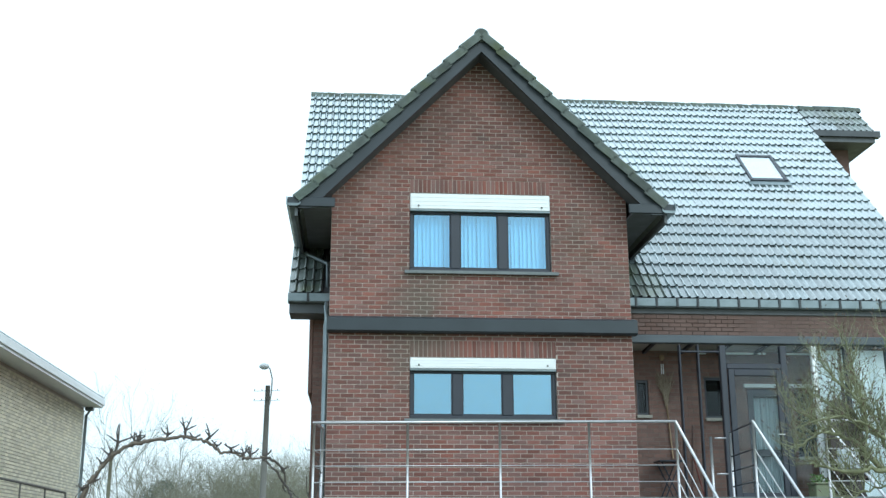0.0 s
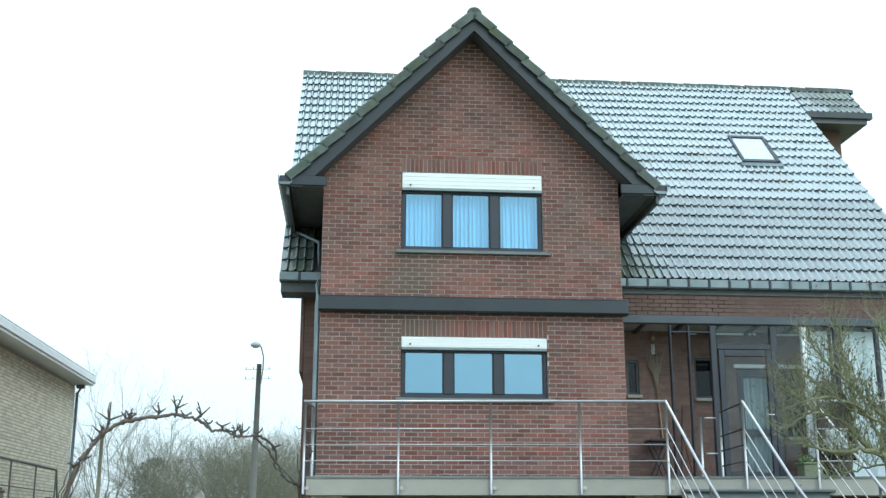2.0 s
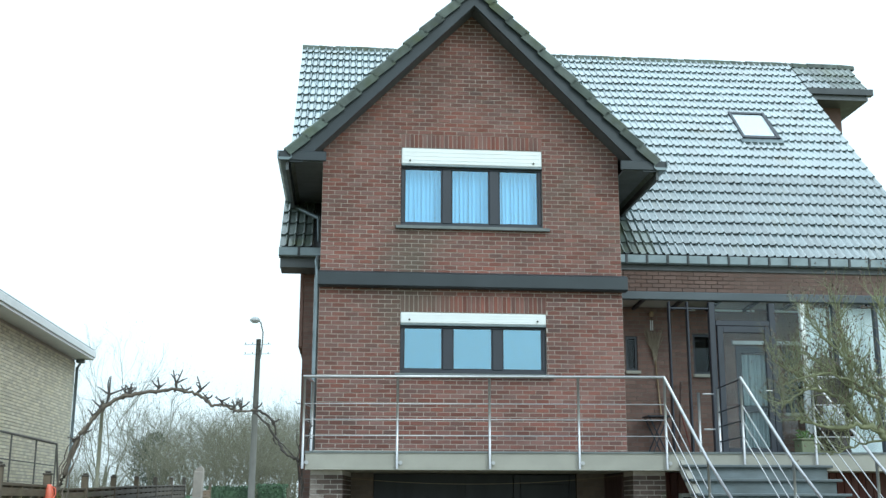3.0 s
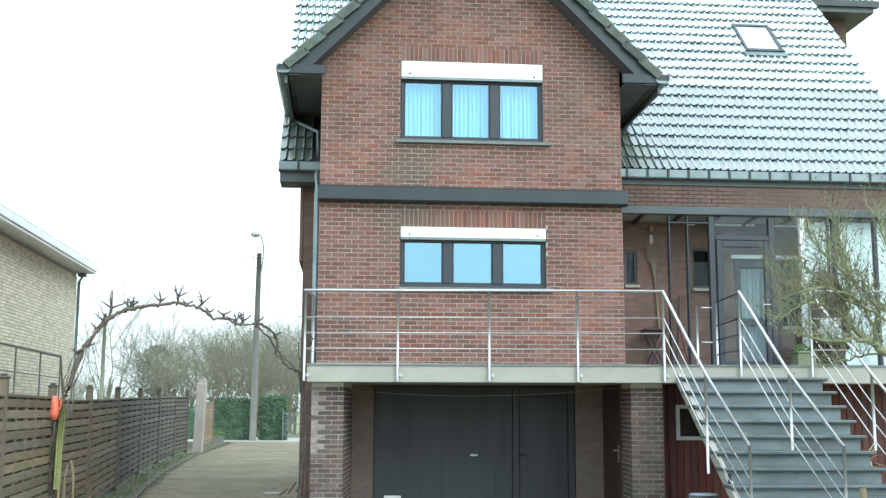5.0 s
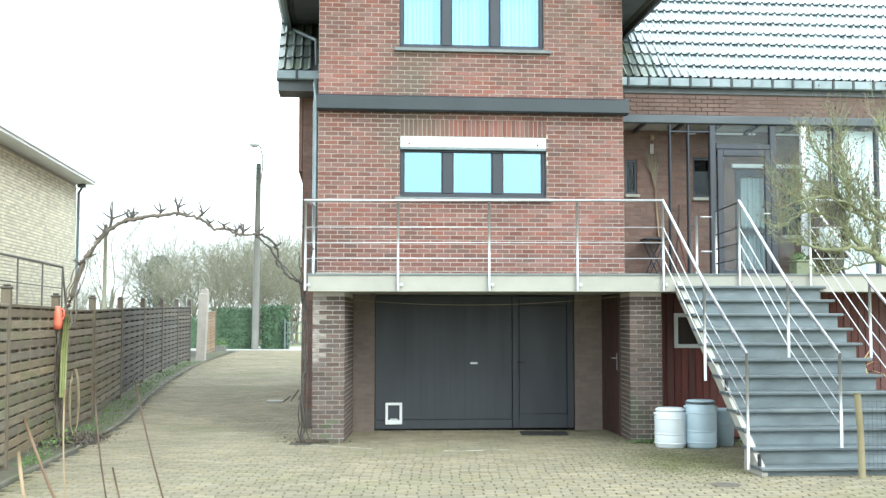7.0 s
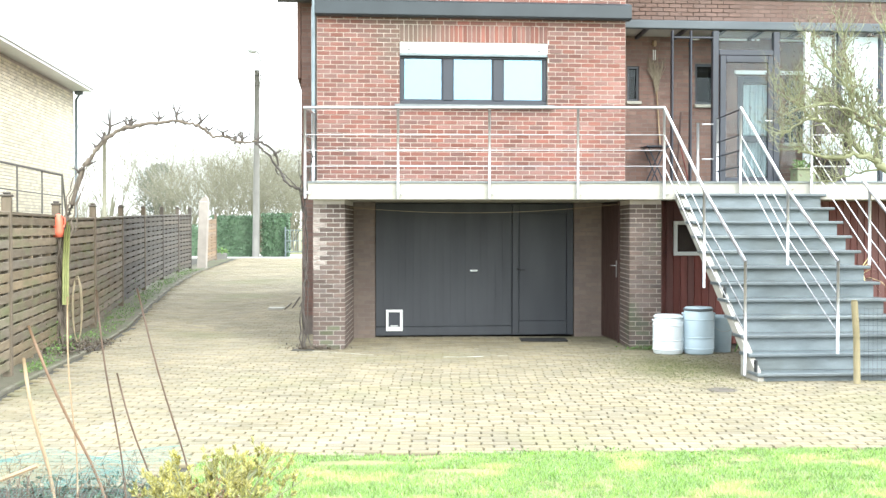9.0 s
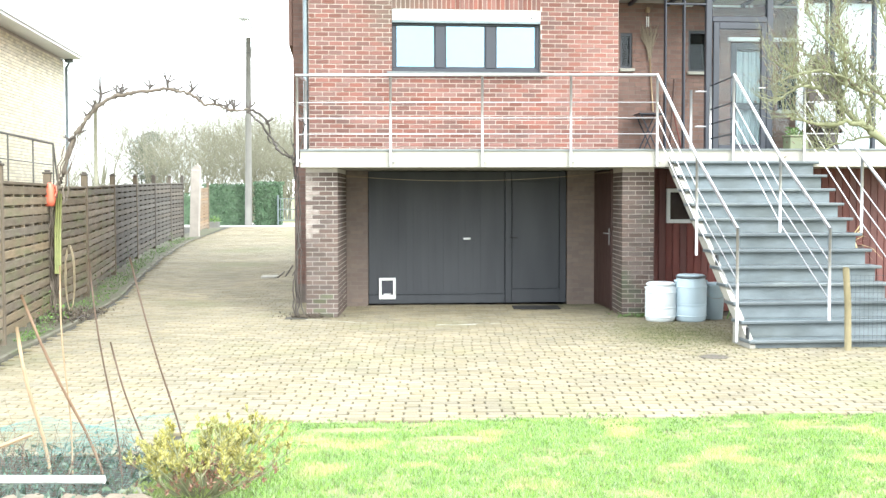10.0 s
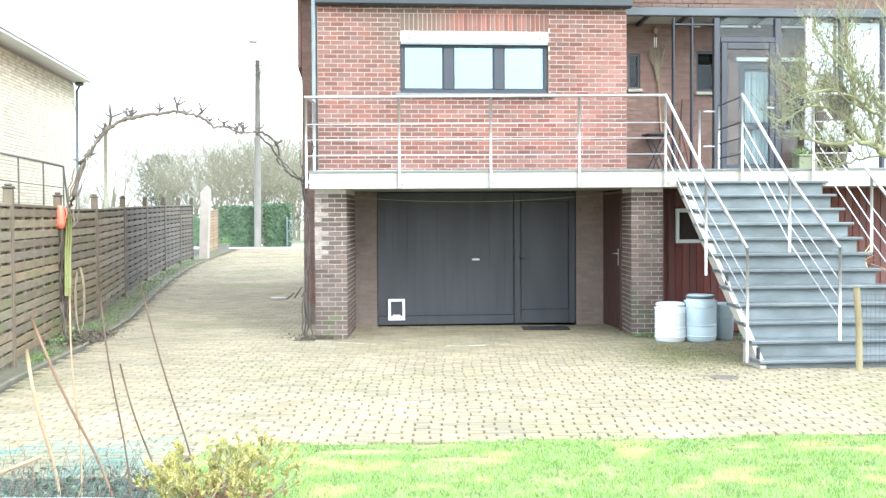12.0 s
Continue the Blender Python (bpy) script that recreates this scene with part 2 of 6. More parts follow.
HEDGE = mat("clipped_hedge", (0.10, 0.16, 0.09), (0.055, 0.10, 0.055), 0.8, scale=4, fine=40, bump=0.4, rand=0.35)
LEAF_YELLOW = mat("yellow_green_leaves", (0.44, 0.38, 0.1), (0.23, 0.245, 0.085), 0.6, scale=6, fine=50, bump=0.2, rand=0.3)
LEAF_RED = mat("russet_leaves", (0.36, 0.18, 0.13), (0.22, 0.13, 0.085), 0.65, scale=8, fine=50, bump=0.2, rand=0.35)
LEAF_GREEN = mat("weeds", (0.13, 0.22, 0.05), (0.07, 0.13, 0.03), 0.65, scale=6, fine=50, bump=0.2, rand=0.3)
MOSSY_BRICK = mat("mossy_brick", (0.1, 0.105, 0.055), (0.075, 0.07, 0.05), 0.9, scale=9, fine=90, bump=0.5, rand=0.3)
MOSS = mat("olive_moss", (0.13, 0.14, 0.045), (0.08, 0.09, 0.03), 0.9, scale=6, fine=50, bump=0.2, rand=0.3)
BED_LEAF = mat("grey_green_bed_leaves", (0.1, 0.15, 0.1), (0.05, 0.07, 0.05), 0.7, scale=6, fine=50, bump=0.2, rand=0.5, stain=(0.4, 0.38, 0.3), stain_amount=0.35)
GRASS = mat("short_lawn_grass", (0.29, 0.47, 0.1), (0.12, 0.235, 0.045), 0.6, scale=5.0, fine=24, bump=0, rand=0.5, stain=(0.56, 0.52, 0.24), stain_amount=0.42)
LAWN_WEED = mat("dark_lawn_weeds", (0.16, 0.27, 0.06), (0.085, 0.155, 0.035), 0.65, scale=6, fine=50, bump=0.2, rand=0.35)
TURF = mat("turf_ground", (0.13, 0.17, 0.055), (0.22, 0.18, 0.10), 0.95, scale=1.3, fine=30, bump=0.6, stain=(0.3, 0.25, 0.13), stain_amount=0.4)
VERGE = mat("mossy_earth", (0.1, 0.088, 0.058), (0.06, 0.058, 0.036), 0.95, scale=2.5, fine=40, bump=0.6, stain=(0.08, 0.105, 0.042), stain_amount=0.6)
SOIL = mat("bedding_sand", (0.055, 0.05, 0.038), (0.03, 0.028, 0.022), 0.95, scale=3, fine=60, bump=0.5)
PAVER = mat("sand_coloured_concrete_paver", (0.235, 0.199, 0.128), (0.148, 0.127, 0.083), 0.85, scale=0.9, fine=110, bump=0.5, rand=0.17, stain=(0.145, 0.142, 0.07), stain_amount=0.5)
ROAD = mat("pale_road", (0.36, 0.35, 0.33), (0.3, 0.29, 0.28), 0.9, scale=1, fine=60, bump=0.2)
NEIGHBOUR = mat("yellow_grey_brick", (0.82, 0.77, 0.61), (0.7, 0.66, 0.52), 0.9, scale=4, fine=80, bump=0.4, rand=0.15)
ORANGE = mat("orange_plastic", (0.72, 0.17, 0.1), (0.58, 0.13, 0.08), 0.45, scale=6, bump=0.05)
LIME = mat("yellow_green_tube", (0.27, 0.28, 0.1), (0.16, 0.18, 0.07), 0.6, scale=8, bump=0.2)
CANE = mat("bamboo_cane", (0.38, 0.275, 0.175), (0.26, 0.185, 0.115), 0.6, scale=9, fine=80, bump=0.2)
CANE_DARK = mat("dark_cane", (0.12, 0.075, 0.05), (0.07, 0.045, 0.033), 0.65, scale=9, fine=80, bump=0.2)
STAKE = mat("weathered_stake_wood", (0.24, 0.2, 0.11), (0.16, 0.135, 0.075), 0.75, scale=9, fine=80, bump=0.3, stretch=(4, 4, 0.6))
NET = mat("blue_green_netting", (0.12, 0.25, 0.23), (0.07, 0.16, 0.15), 0.6, scale=5, fine=60, bump=0.1)
KERB = mat("mossy_concrete_kerb", (0.16, 0.145, 0.11), (0.095, 0.09, 0.065), 0.9, scale=4, fine=60, bump=0.4, stain=(0.09, 0.1, 0.05), stain_amount=0.5)
STONE = mat("field_stone", (0.2, 0.16, 0.115), (0.12, 0.1, 0.08), 0.9, scale=7, fine=60, bump=0.6)
RUBBER = mat("black_rubber", (0.02, 0.02, 0.022), (0.014, 0.014, 0.015), 0.8, scale=20, bump=0.3)
IRON = mat("cast_iron", (0.13, 0.11, 0.09), (0.09, 0.08, 0.07), 0.7, metal=0.4, scale=10, bump=0.3)
LAMPGLASS = mat("lamp_head_grey", (0.42, 0.43, 0.44), (0.35, 0.36, 0.37), 0.4, scale=4, bump=0.02)
HOSE = mat("pale_hose", (0.32, 0.27, 0.17), (0.25, 0.2, 0.13), 0.6, scale=10, bump=0.1)
POD = mat("brown_bud_scales", (0.16, 0.115, 0.085), (0.09, 0.065, 0.052), 0.8, scale=9, fine=70, bump=0.3, rand=0.3)
WICKER = mat("dark_woven_wicker", (0.062, 0.05, 0.043), (0.035, 0.03, 0.028), 0.65, scale=16, fine=90, bump=0.6)
OLIVE_TUB = mat("olive_green_tub", (0.19, 0.21, 0.12), (0.13, 0.15, 0.09), 0.6, scale=5, fine=50, bump=0.1)
DRY_LEAF = mat("yellow_strap_leaves", (0.5, 0.38, 0.12), (0.3, 0.24, 0.09), 0.6, scale=6, fine=50, bump=0.2, rand=0.4)
LITTER = mat("dead_leaf_litter", (0.13, 0.1, 0.07), (0.06, 0.05, 0.038), 0.9, scale=9, fine=60, bump=0.3, rand=0.4)
VINE_BARK = mat("peeling_vine_bark", (0.2, 0.165, 0.13), (0.085, 0.07, 0.058), 0.9, scale=18, fine=70, bump=0.8, stretch=(2, 2, 0.4))
RUST_CANE = mat("rust_brown_cane", (0.2, 0.12, 0.07), (0.12, 0.072, 0.046), 0.6, scale=9, fine=80, bump=0.2)
POLY = mat("grimy_roof_sheet", (0.5, 0.48, 0.43), (0.36, 0.34, 0.3), 0.6, scale=3, fine=60, bump=0.1, stain=(0.25, 0.24, 0.2), stain_amount=0.5)
STRAW = mat("broom_straw", (0.34, 0.29, 0.22), (0.24, 0.2, 0.15), 0.85, scale=20, bump=0.3)

# ---- mesh helpers ----


class Build:
    """Gathers vertices and faces for one mesh."""

    def __init__(self):
        self.v, self.f = [], []

    def add(self, vs, fs):
        o = len(self.v)
        self.v.extend(tuple(p) for p in vs)
        self.f.extend(tuple(i + o for i in q) for q in fs)
        return self

    def box(self, x0, x1, y0, y1, z0, z1, c=0.0):
        if c <= 0:
            return self.add([(x0, y0, z0), (x1, y0, z0), (x1, y1, z0), (x0, y1, z0), (x0, y0, z1), (x1, y0, z1), (x1, y1, z1), (x0, y1, z1)],
                            [(0, 3, 2, 1), (4, 5, 6, 7), (0, 1, 5, 4), (1, 2, 6, 5), (2, 3, 7, 6), (3, 0, 4, 7)])
        bm = bmesh.new()
        bmesh.ops.create_cube(bm, size=1)
        for w in bm.verts:
            w.co = Vector(((x0 + x1) / 2 + w.co.x * (x1 - x0), (y0 + y1) / 2 + w.co.y * (y1 - y0), (z0 + z1) / 2 + w.co.z * (z1 - z0)))
        bmesh.ops.bevel(bm, geom=bm.edges[:], offset=min(c, (x1 - x0) * 0.45, (y1 - y0) * 0.45, (z1 - z0) * 0.45), segments=1, affect="EDGES", profile=0.5)
        bm.verts.ensure_lookup_table()
        self.add([w.co[:] for w in bm.verts], [[w.index for w in q.verts] for q in bm.faces])
        bm.free()
        return self

    def prism(self, poly, d0, d1, axis="y"):
        """A polygon of (a, b) pairs drawn out along one axis: x: (y, z) pairs, y: (x, z) pairs, z: (x, y) pairs."""
        put = {"x": lambda a, b, d: (d, a, b), "y": lambda a, b, d: (a, d, b), "z": lambda a, b, d: (a, b, d)}[axis]
        k = len(poly)
        vs = [put(a, b, d0) for a, b in poly] + [put(a, b, d1) for a, b in poly]
        return self.add(vs, [tuple(range(k))[::-1], tuple(range(k, 2 * k))] + [(i, (i + 1) % k, k + (i + 1) % k, k + i) for i in range(k)])

    def tube(self, path, r, n=8, caps=True):
        """A round bar along a path; r is one radius or one for each point."""
        pts = [Vector(p) for p in path]
        rs = r if isinstance(r, (list, tuple)) else [r] * len(pts)
        vs, fs = [], []
        for i, p in enumerate(pts):
            d = (pts[min(i + 1, len(pts) - 1)] - pts[max(i - 1, 0)]).normalized()
            a = d.cross(Vector((0, 0, 1)) if abs(d.z) < 0.9 else Vector((1, 0, 0))).normalized()
            b = d.cross(a)
            vs += [p + (a * math.cos(2 * math.pi * k / n) + b * math.sin(2 * math.pi * k / n)) * rs[i] for k in range(n)]
        for i in range(len(pts) - 1):
            fs += [(i * n + k, i * n + (k + 1) % n, (i + 1) * n + (k + 1) % n, (i + 1) * n + k) for k in range(n)]
        if caps:
            fs += [tuple(range(n)), tuple(range((len(pts) - 1) * n, len(pts) * n))[::-1]]
        return self.add(vs, fs)

    def lathe(self, profile, x=0.0, y=0.0, n=24):
        """A turned body: (radius, height) pairs round the upright line at x, y."""
        vs = [(x + r * math.cos(2 * math.pi * k / n), y + r * math.sin(2 * math.pi * k / n), z) for r, z in profile for k in range(n)]
        fs = [(i * n + k, i * n + (k + 1) % n, (i + 1) * n + (k + 1) % n, (i + 1) * n + k) for i in range(len(profile) - 1) for k in range(n)]
        return self.add(vs, fs)

    def mesh(self, name, material, smooth=False):
        me = bpy.data.meshes.new(name)
        me.from_pydata(self.v, [], self.f)
        me.materials.append(material)
        if smooth:
            me.polygons.foreach_set("use_smooth", [True] * len(me.polygons))
        me.update()
        return me


def empty(name, m=None, **tags):
    ob = new(name)
    ob.empty_display_size = 0.2
    if m is not None:
        ob.matrix_world = m
    return tagged(ob, **tags)


def part(name, b, material, parent=None, label="", smooth=False, kind=""):
    ob = new(name, b.mesh(name, material, smooth))
    ob.parent = parent
    return tagged(ob, label=label, kind=kind)


def thing(name, b, material, label, category, group="", smooth=False, kind="", m=None):
    ob = new(name, b.mesh(name, material, smooth))
    if m is not None:
        ob.matrix_world = m
    return tagged(ob, label=label, category=category, group=group, kind=kind)


def share(name, me, parent, x, y, z, turn=None, scale=None):
    """A piece of its own on a shared mesh."""
    ob = new(name, me)
    ob.parent = parent
    ob.location = (x, y, z)
    if turn:
        ob.rotation_euler = turn
    if scale:
        ob.scale = scale
    return ob


def rise(y):
    """Height of the ground: level round the house, then climbing gently to the street."""
    return 0.015 * min(max(y - 16.0, 0.0), 28.5)


rng = random.Random(7)
HOUSE = pose(-1.76, 15.5, 0, 0, 0, 5.0)

# ---- ground ----
g = Build()
xs = [-3000, -300, -60, -25, -12, -6, 0, 6, 12, 25, 60, 300, 3000]
ys = [-3000, -100, -10, 0, 4, 8, 12, 16, 23, 30, 37, 44.5, 60, 120, 600, 3000]
g.add([(x, y, rise(y) - 0.055) for y in ys for x in xs], [(j * 13 + i, j * 13 + i + 1, j * 13 + i + 14, j * 13 + i + 13) for j in range(15) for i in range(12)])
thing("ground", g, TURF, "turf and bare earth ground round the house", "ground", kind="structure")
g = Build().box(-60, 40, 44.6, 50.5, 0.36, rise(45) + 0.004)
thing("road", g, ROAD, "pale street surface at the end of the driveway", "road", kind="structure")

# ---- bricks, laid in a running bond, proud of their mortar ----
COURSE, BRICK_L, JOINT, BED = 0.0635, 0.176, 0.011, 0.0118


def courses(x0, x1, z0, z1, holes=(), inside=None, seed=1):
    """Brick rectangles (xa, xb, za, zb) of a wall, cut at its openings."""
    r = random.Random(seed)
    out = []
    for k in range(int((z1 - z0) / COURSE)):
        za, zb = z0 + k * COURSE, z0 + (k + 1) * COURSE - BED
        runs = [(x0, x1)]
        for hx0, hx1, hz0, hz1 in holes:
            if zb > hz0 + 0.01 and za < hz1 - 0.01:
                runs = [q for a, b in runs for q in ((a, min(b, hx0)), (max(a, hx1), b)) if q[1] - q[0] > 0.01]
        for a, b in runs:
            x = x0 - (k % 2) * (BRICK_L + JOINT) / 2 - r.uniform(0.0, 0.006)
            while x < b:
                ln = BRICK_L
                xa, xb = max(x, a), min(x + ln, b)
                if xb - xa > 0.012 and (inside is None or (inside(xa, zb) and inside(xb, zb))):
                    out.append((xa, xb, za, zb))
                x += ln + JOINT
    return out


def brick_box(b, xa, xb, za, zb, y0, y1):
    return b.add([(xa, y0, za), (xb, y0, za), (xb, y0, zb), (xa, y0, zb), (xa, y1, za), (xb, y1, za), (xb, y1, zb), (xa, y1, zb)],
                 [(0, 1, 2, 3), (1, 5, 6, 2), (4, 0, 3, 7), (3, 2, 6, 7), (4, 5, 1, 0)])


def brick_box_x(b, ya, yb, za, zb, x0, x1):
    """The same on a wall that faces along x."""
    return b.add([(x0, ya, za), (x0, yb, za), (x0, yb, zb), (x0, ya, zb), (x1, ya, za), (x1, yb, za), (x1, yb, zb), (x1, ya, zb)],
                 [(0, 3, 2, 1), (1, 2, 6, 5), (4, 7, 3, 0), (3, 7, 6, 2), (4, 0, 1, 5), (4, 5, 6, 7)])


def wall_with_holes(b, x0, x1, z0, z1, y0, y1, holes, crown=()):
    """One closed wall body with its openings; crown: the gable's points above z1, from its right foot to its left."""
    xs = sorted({x0, x1, *[h[0] for h in holes], *[h[1] for h in holes]})
    zs = sorted({z0, z1, *[h[2] for h in holes], *[h[3] for h in holes]})
    ids = {}

    def at(x, y, z):
        if (x, y, z) not in ids:
            ids[x, y, z] = len(b.v)
            b.v.append((x, y, z))
        return ids[x, y, z]

    def full(i, k):
        if not (0 <= i < len(xs) - 1 and 0 <= k < len(zs) - 1):
            return False
        return not any(h[0] <= xs[i] and xs[i + 1] <= h[1] and h[2] <= zs[k] and zs[k + 1] <= h[3] for h in holes)

    for i in range(len(xs) - 1):
        for k in range(len(zs) - 1):
            if not full(i, k):
                continue
            xa, xb, za, zb = xs[i], xs[i + 1], zs[k], zs[k + 1]
            b.f.append((at(xa, y0, za), at(xb, y0, za), at(xb, y0, zb), at(xa, y0, zb)))
            b.f.append((at(xb, y1, za), at(xa, y1, za), at(xa, y1, zb), at(xb, y1, zb)))
            for other, p, q in (((i - 1, k), (xa, zb), (xa, za)), ((i + 1, k), (xb, za), (xb, zb)), ((i, k - 1), (xa, za), (xb, za)), ((i, k + 1), (xb, zb), (xa, zb))):
                if not full(*other) and not (crown and other[1] == len(zs) - 1):
                    b.f.append((at(p[0], y0, p[1]), at(p[0], y1, p[1]), at(q[0], y1, q[1]), at(q[0], y0, q[1])))
    if crown:
        ring = [(x, z1) for x in xs] + list(crown)
        b.f.append(tuple(at(x, y0, z) for x, z in ring))
        b.f.append(tuple(at(x, y1, z) for x, z in ring)[::-1])
        edge = [(x1, z1), *crown, (x0, z1)]
        for p, q in zip(edge, edge[1:]):
            b.f.append((at(p[0], y0, p[1]), at(p[0], y1, p[1]), at(q[0], y1, q[1]), at(q[0], y0, q[1])))
    return b


house = empty("house", HOUSE, label="red-brown brick house with a steep gabled bay and grey tiles", category="house")
BAY_W, BAY_EAVE, BAY_MID = 4.37, 6.75, 2.185
W2 = (1.14, 3.225, 5.51, 6.69)
W1 = (1.15, 3.25, 3.38, 4.245)
SOLDIER2, SOLDIER1 = (1.14, 3.225, 6.69, 6.9055), (1.15, 3.25, 4.245, 4.4925)

# bay front wall: mortar body, then bricks
b = wall_with_holes(Build(), 0, BAY_W, 2.262, 6.69, 0, 0.3, [W2, W1], [(BAY_W, BAY_EAVE), (BAY_MID, BAY_EAVE + BAY_MID), (0, BAY_EAVE)])
bay_wall = part("bay_wall", b, MORTAR, house, "red-brown brick bay front with pale mortar joints")
part("plinth", Build().box(-0.02, BAY_W + 0.03, -0.13, -0.012, 2.2625, 2.297, 0.008), CONCRETE, house, "pale concrete plinth strip")
under_roof = lambda x, z: z < BAY_EAVE + 0.09 + min(x, BAY_W - x)
for x in (0, BAY_W - 0.3):
    part("bay_side_wall", Build().box(x, x + 0.3, 0.3, 1.5, 2.262, 6.7), BRICK_DARK, house)
for z0, z1 in ((2.262, 2.3), (4.6, 4.8), (6.66, 6.7)):
    part("room_floor", Build().box(0.3, BAY_W - 0.3, 0.3, 1.5, z0, z1), ROOM, house)
b = Build().box(0.3, BAY_W - 0.3, 1.44, 1.49, 2.3, 6.66)
part("room_wall", b, ROOM, house)


def window(x0, x1, z0, z1, box_z, bars, pane, name="window"):
    """A three-light window with its shutter box, frame, panes and stone sill."""
    w = empty(name)
    w.parent = house
    b = Build().box(x0 + 0.004, x1 - 0.004, -0.012, 0.16, box_z, z1 - 0.004, 0.012)
    for i in range(3):
        zz = box_z + (z1 - box_z) * (i + 1) / 4
        b.box(x0 + 0.02, x1 - 0.02, -0.016, -0.011, zz - 0.004, zz + 0.004)
    part("shutter_box", b, SHUTTER, w, "white roller shutter box")
    for x in (x0 + 0.13, x1 - 0.13):
        part("stud", Build().tube([(x, -0.018, box_z + 0.05), (x, -0.03, box_z + 0.05)], 0.013, 10), RUBBER, w, "small dark rubber stud")
    b = Build().box(x0 + 0.004, x1 - 0.004, -0.014, 0.1, box_z - 0.03, box_z, 0.004)
    part("shutter_rail", b, ZINC, w, "grey metal shutter rail")
    edges = [x0 + 0.004, *[e for bar in bars for e in bar], x1 - 0.004]
    b = Build()
    top = box_z - 0.03
    b.box(x0 + 0.004, x1 - 0.004, 0.05, 0.12, z0 + 0.004, z0 + 0.055, 0.006).box(x0 + 0.004, x1 - 0.004, 0.05, 0.12, top - 0.03, top, 0.006)
    b.box(x0 + 0.004, x0 + 0.055, 0.052, 0.118, z0 + 0.055, top - 0.03, 0.006).box(x1 - 0.055, x1 - 0.004, 0.052, 0.118, z0 + 0.055, top - 0.03, 0.006)
    part("window_frame", b, FRAME, w)
    for xa, xb in bars:
        part("mullion", Build().box(xa, xb, 0.045, 0.118, z0 + 0.055, top - 0.03, 0.008), FRAME, w)
    lights = [(x0 + 0.055, bars[0][0]), (bars[0][1], bars[1][0]), (bars[1][1], x1 - 0.055)]
    for xa, xb in lights:
        p = part("pane", Build().box(xa, xb, 0.08, 0.086, z0 + 0.055, top - 0.03), pane, w)
        p.visible_shadow = False
        b = Build().box(xa, xb, 0.066, 0.1, z0 + 0.055, z0 + 0.075).box(xa, xa + 0.016, 0.067, 0.099, z0 + 0.075, top - 0.03).box(xb - 0.016, xb, 0.067, 0.099, z0 + 0.075, top - 0.03)
        part("glazing_bead", b, FRAME, w)
    b = Build().prism([(-0.075, z0 - 0.05), (-0.075, z0 - 0.008), (0.05, z0 + 0.002), (0.05, z0 - 0.05)], x0 - 0.07, x1 + 0.09, "x")
    part("window_sill", b, SILL, w, "grey bluestone window sill")
    return w


window(*W2, 6.443, [(1.745, 1.886), (2.444, 2.587)], PANE_UP)
window(*W1, 4.084, [(1.76, 1.905), (2.475, 2.62)], PANE)

# leaded ledge between the storeys
b = Build().prism([(-0.16, 4.60), (-0.16, 4.775), (-0.14, 4.79), (-0.003, 4.83), (-0.003, 4.58), (-0.13, 4.58)], -0.02, BAY_W + 0.05, "x")
part("ledge", b, FASCIA, house, "dark grey clad ledge between the storeys")

